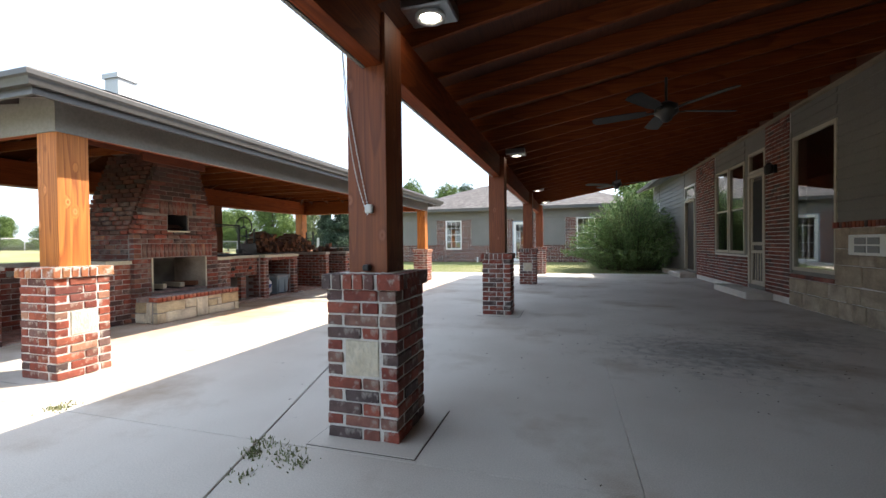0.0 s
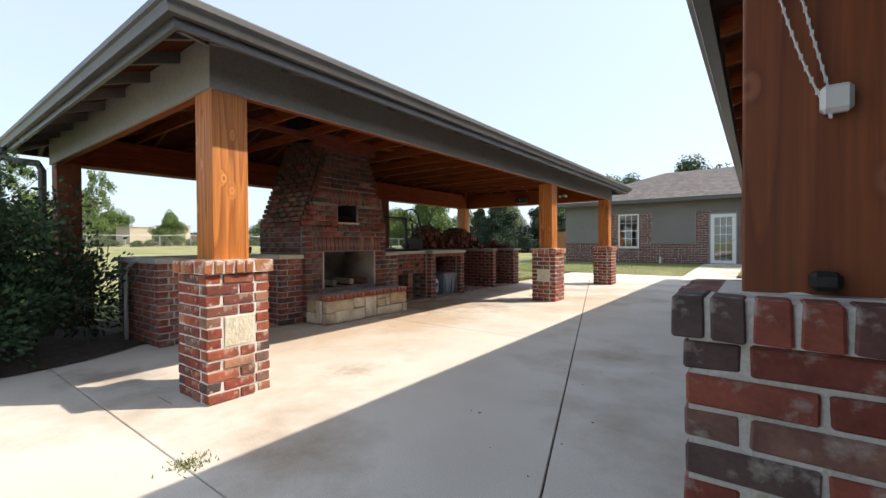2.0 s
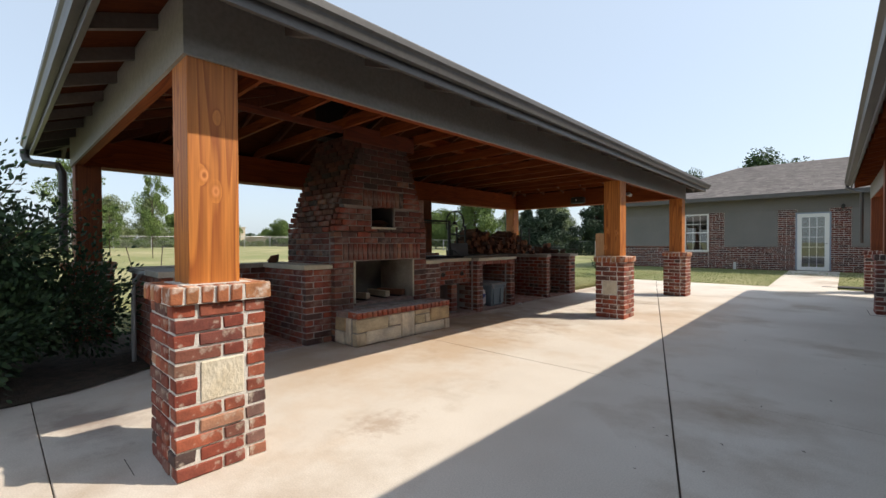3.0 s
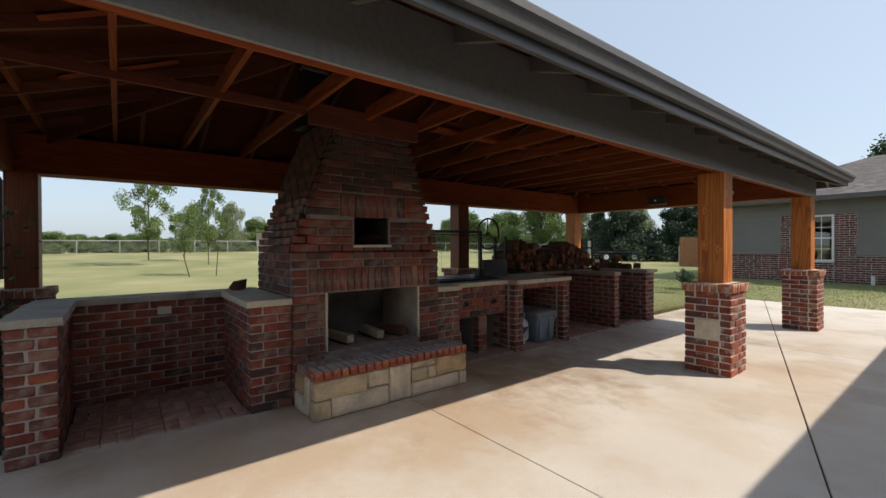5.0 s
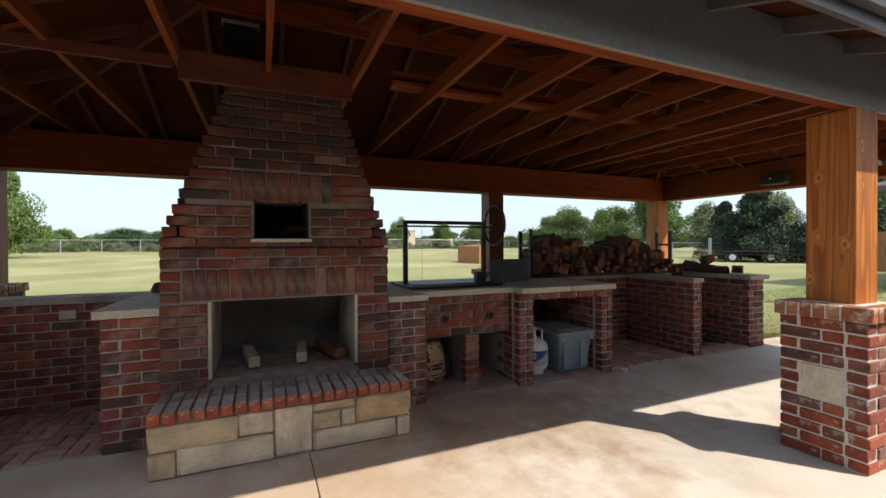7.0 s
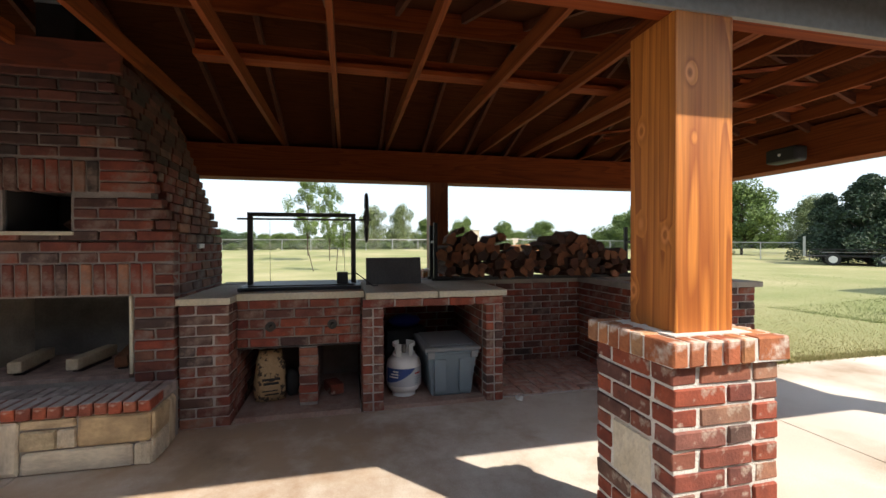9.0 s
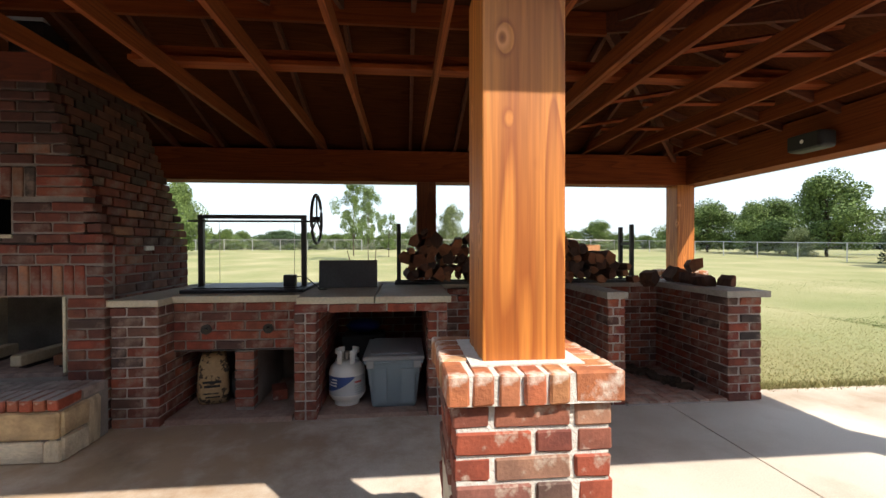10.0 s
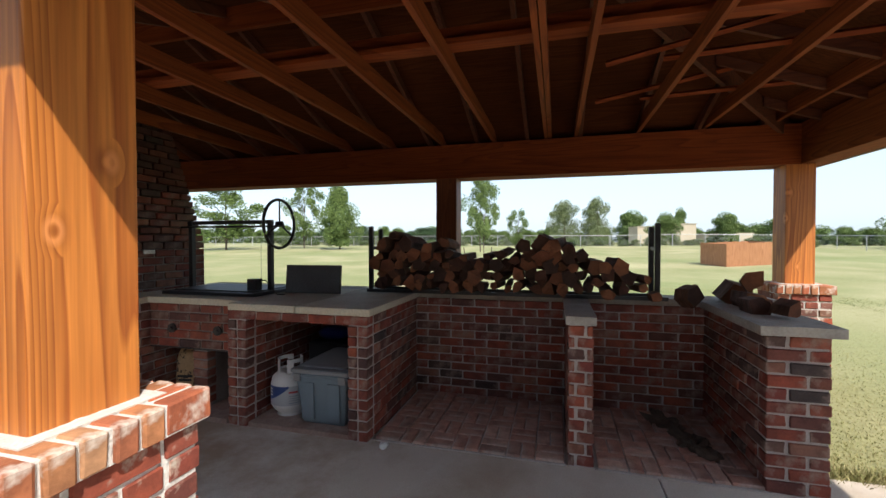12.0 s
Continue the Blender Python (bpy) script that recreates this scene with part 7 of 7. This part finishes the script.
def leafy_shrub(name, x, y, w, h, n, leaf, mat, seed, label, stem=24, droop=0.0, lumps=0):
    """A shrub of leaning stems with leaves set along them."""
    r = random.Random(seed)
    ob = empty(name, (x, y, height_at(x, y)), 0, label, "shrub")
    bm = bmesh.new()
    verts, faces = [], []
    per = n // stem
    for _ in range(stem):
        a, lean = r.uniform(0, 6.28), r.random() ** 0.6
        tip = Vector((w / 2 * lean * math.cos(a), w / 2 * lean * math.sin(a), h * r.uniform(0.55, 1.0) * (1 - 0.25 * lean)))
        mid = Vector((tip.x * 0.35, tip.y * 0.35, tip.z * 0.6))
        root = Vector((tip.x * 0.08, tip.y * 0.08, 0))
        tube(bm, [root, mid, tip], 0.014, 4, 0.003, cap=False)
        for _ in range(per):
            t = 0.06 + 0.94 * r.random() ** 0.8
            p = root * (1 - t) ** 2 + mid * 2 * t * (1 - t) + tip * t * t
            q = Vector((r.gauss(0, 1), r.gauss(0, 1), r.gauss(0, 0.8))) * (w * 0.035)
            p = p + q
            p.z = max(0.02, p.z)
            u = (q.normalized() + Vector((0, 0, 0.25 - droop))).normalized()
            v = u.cross(Vector((r.gauss(0, 1), r.gauss(0, 1), r.gauss(0, 1)))).normalized()
            s = leaf * r.uniform(0.6, 1.3)
            i = len(verts)
            verts += [p, p + u * s * 0.5 + v * s * 0.27, p + u * s, p + u * s * 0.5 - v * s * 0.27]
            faces.append((i, i + 1, i + 2, i + 3))
    part("branch_work", bm, M_BARK, ob)
    leaf_part("foliage", verts, faces, mat, ob)
    # the close inner growth, in lumps down to the ground
    for k in range(lumps):
        verts, faces = [], []
        a, q = r.uniform(0, 6.28), math.sqrt(r.random()) * 0.40
        c = Vector((w * q * math.cos(a), w * q * math.sin(a), h * r.uniform(0.14, 0.80 - 0.9 * q)))
        rad = Vector((w * r.uniform(0.11, 0.19), w * r.uniform(0.11, 0.19), h * r.uniform(0.12, 0.2)))
        for _ in range(int(n * 0.055)):
            d = Vector((r.gauss(0, 1), r.gauss(0, 1), r.gauss(0, 1))).normalized()
            rr = r.random() ** 0.4
            p = c + Vector((d.x * rad.x, d.y * rad.y, d.z * rad.z)) * rr * (1 + 0.45 * noise.noise(d * 2.3 + c * 3))
            if p.z < 0.03:
                continue
            leaf_quad(r, verts, faces, p, (d + Vector((0, 0, 0.3))).normalized(), leaf * r.uniform(0.6, 1.2))
        leaf_part("leaf_clump", verts, faces, mat, ob)
    return ob


def leaf_quad(r, verts, faces, p, u, s, slim=0.27):
    v = u.cross(Vector((r.gauss(0, 1), r.gauss(0, 1), r.gauss(0, 1)))).normalized()
    i = len(verts)
    verts += [p, p + u * s * 0.5 + v * s * slim, p + u * s, p + u * s * 0.5 - v * s * slim]
    faces.append((i, i + 1, i + 2, i + 3))


def leaf_part(name, verts, faces, mat, ob):
    me = bpy.data.meshes.new(name)
    me.from_pydata([tuple(v) for v in verts], [], faces)
    me.materials.append(mat)
    o = new(name, me)
    o.parent = ob
    return o


def plume_shrub(name, x, y, w, h, plumes, leaf, seed, label):
    """A shrub of arching feathery plumes, each a stem with fine drooping leaves; the plumes stand in clumps."""
    r = random.Random(seed)
    ob = empty(name, (x, y, height_at(x, y)), 0, label, "shrub")
    clumps = 14
    for k in range(clumps):
        verts, faces = [], []
        bm = bmesh.new()
        a0, q0 = 2 * math.pi * k / clumps + r.uniform(-0.2, 0.2), r.uniform(0.1, 0.9)
        for _ in range(plumes // clumps):
            a, lean = a0 + r.gauss(0, 0.5), min(1.1, max(0.05, q0 + r.gauss(0, 0.28)))
            reach = w / 2 * lean
            tip = Vector((reach * math.cos(a), reach * math.sin(a), h * r.uniform(0.72, 1.05) * (1 - 0.62 * lean ** 1.8)))
            mid = Vector((tip.x * 0.62, tip.y * 0.62, tip.z * 0.85 + 0.1))
            root = Vector((tip.x * 0.42, tip.y * 0.42, 0))
            tube(bm, [root, mid, tip], 0.009, 3, 0.002, cap=False)
            for _ in range(int(105 * (0.6 + 0.6 * lean))):
                t = 0.01 + 1.0 * r.random() ** 0.85
                p = root * (1 - t) ** 2 + mid * 2 * t * (1 - t) + tip * t * t
                g = (mid - root) * (1 - t) + (tip - mid) * t
                side = Vector((r.gauss(0, 1), r.gauss(0, 1), r.gauss(0, 0.7))).normalized()
                p = p + side * 0.16 * r.random() * (1.15 - 0.9 * min(1, t))
                p.z = max(0.02, p.z)
                leaf_quad(r, verts, faces, p, (side * 0.8 + g.normalized() * 0.9).normalized(), leaf * r.uniform(0.6, 1.4), 0.11)
        part("branch_work", bm, M_BARK, ob)
        leaf_part("plume", verts, faces, M_FEATHER_LIGHT if k % 3 == 0 else M_FEATHER, ob)
    return ob


leafy_shrub("dark_shrub", -7.9, 1.25, 3.4, 2.4, 26000, 0.06, M_SHRUB, 3, "large dark glossy-leaved shrub at the patio's edge", 90, lumps=34)
plume_shrub("feathery_shrub", 2.4, 18.9, 4.9, 3.1, 1000, 0.085, 4, "big soft feathery green shrub against the siding")
leafy_shrub("small_shrub", -8.6, 18.2, 0.8, 0.75, 2500, 0.05, M_SHRUB, 5, "small rounded shrub in the lawn by the patio", 30)
bed = bmesh.new()
for a in range(1):
    n = 28
    ring = [bed.verts.new((-8.0 + 1.6 * math.cos(t) * (1 + 0.1 * noise.noise(Vector((t, 0, 0)))), 1.4 + 2.2 * math.sin(t), 0.012)) for t in [2 * math.pi * k / n for k in range(n)]]
    c = bed.verts.new((-8.0, 1.4, 0.05))
    for k in range(n):
        bed.faces.new((ring[k], ring[(k + 1) % n], c))
tagged(finish("ground_bed", bed, M_SOIL), "dark bare soil bed under the shrub", "soil", kind="structure")
hb = empty("garden_spigot", (-7.2, 2.9, 0), 0, "bent grey-green metal pipe standing beside the low wall", "pipe")
bm = bmesh.new()
tube(bm, [(0, 0, 0), (0, 0, 0.75), (0.03, 0.02, 0.86), (0.12, 0.04, 0.93), (0.25, 0.06, 0.94)], 0.022, 10)
part("pipe", bm, M_GALV, hb)


# short grass near the patio
def grass():
    r = random.Random(77)
    verts, faces = [], []
    def blade(x, y, h):
        z = height_at(x, y) - 0.005
        a = r.uniform(0, 6.28)
        w = 0.004 + 0.003 * r.random()
        lx, ly = r.gauss(0, 0.4) * h, r.gauss(0, 0.4) * h
        i = len(verts)
        verts.extend([(x - w * math.cos(a), y - w * math.sin(a), z), (x + w * math.cos(a), y + w * math.sin(a), z), (x + lx, y + ly, z + h)])
        faces.append((i, i + 1, i + 2))
    for _ in range(60000):
        x, y = -6.86 - 11 * r.random() ** 2.2, r.uniform(11.85, 17.5)
        blade(x, y, r.uniform(0.008, 0.02))
    for _ in range(9000):
        blade(-6.88 + r.gauss(0, 0.05), r.uniform(11.8, 16.6), r.uniform(0.04, 0.09))
    for _ in range(24000):
        blade(-6.88 - 6.0 * r.random() ** 2.2, 11.78 + 8.0 * r.random() ** 1.8, r.uniform(0.010, 0.028))
    for _ in range(40000):
        blade(-7.9 - 5 * r.random() ** 1.5, r.uniform(3.2, 12), r.uniform(0.03, 0.06))
    me = bpy.data.meshes.new("grass")
    me.from_pydata(verts, [], faces)
    me.materials.append(M_BLADE)
    tagged(new("grass", me), "short dry yellow-green grass at the patio's edge", "grass", kind="stuff")
    verts.clear()
    faces.clear()
    for _ in range(60000):
        x = r.uniform(-10.4, 3.2)
        far = r.random() < 0.3
        if far:
            x = -8.5 - 8.0 * r.random() ** 2
        blade(x, 16.62 + (9.0 * r.random() ** 1.6 if far else 6.0 * r.random() ** 1.2), r.uniform(0.012, 0.03) if far else r.uniform(0.02, 0.05))
    me = bpy.data.meshes.new("grass")
    me.from_pydata(verts, [], faces)
    me.materials.append(M_BLADE_GREEN)
    tagged(new("grass", me), "short lush green grass between the patio and the far house", "grass", kind="stuff")
    # weeds in the joints
    verts.clear()
    faces.clear()
    for cx, cy, n, s in ((-1.75, 2.05, 90, 0.05), (-1.72, 1.95, 90, 0.03), (-1.55, 1.98, 90, 0.05), (-1.42, 1.93, 60, 0.04), (-3.62, 2.12, 130, 0.05), (-1.62, 1.75, 40, 0.04)):
        for _ in range(n):
            x, y = cx + r.gauss(0, s), cy + r.gauss(0, s)
            blade(x, y, r.uniform(0.008, 0.03))
            verts[-3:] = [(a, b, c + 0.036) for a, b, c in verts[-3:]]
    me = bpy.data.meshes.new("weeds")
    me.from_pydata(verts, [], faces)
    me.materials.append(M_WEED)
    tagged(new("weeds", me), "small green weeds sprouting from the patio joints", "weeds", kind="stuff")


grass()
# leaf litter and crumbs on the porch floor
r9 = random.Random(31)
verts, faces = [], []
for _ in range(500):
    if r9.random() < 0.6:
        x, y = r9.gauss(1.2, 0.7), r9.gauss(5.2, 0.9)
    else:
        x, y = r9.uniform(-3, 3.5), r9.uniform(1.5, 10)
    s = r9.uniform(0.004, 0.015)
    a = r9.uniform(0, 6.28)
    i = len(verts)
    for k in range(4):
        verts.append((x + s * math.cos(a + 1.57 * k) * (1 if k % 2 else 0.5), y + s * math.sin(a + 1.57 * k) * (1 if k % 2 else 0.5), 0.002 + 0.006 * r9.random()))
    faces.append((i, i + 1, i + 2, i + 3))
me = bpy.data.meshes.new("leaf_litter")
me.from_pydata(verts, [], faces)
me.materials.append(M_SOIL)
tagged(new("leaf_litter", me), "scattered dry leaf crumbs and dirt on the concrete", "debris", kind="stuff")

# ---- from plan units to metres ----
done = set()
for o in scene.objects:
    if o == cam or o == sun:
        continue
    o.location = o.location * SITE
    if o.data and o.data.name not in done:
        done.add(o.data.name)
        o.data.transform(Matrix.Diagonal((SITE, SITE, SITE, 1)))
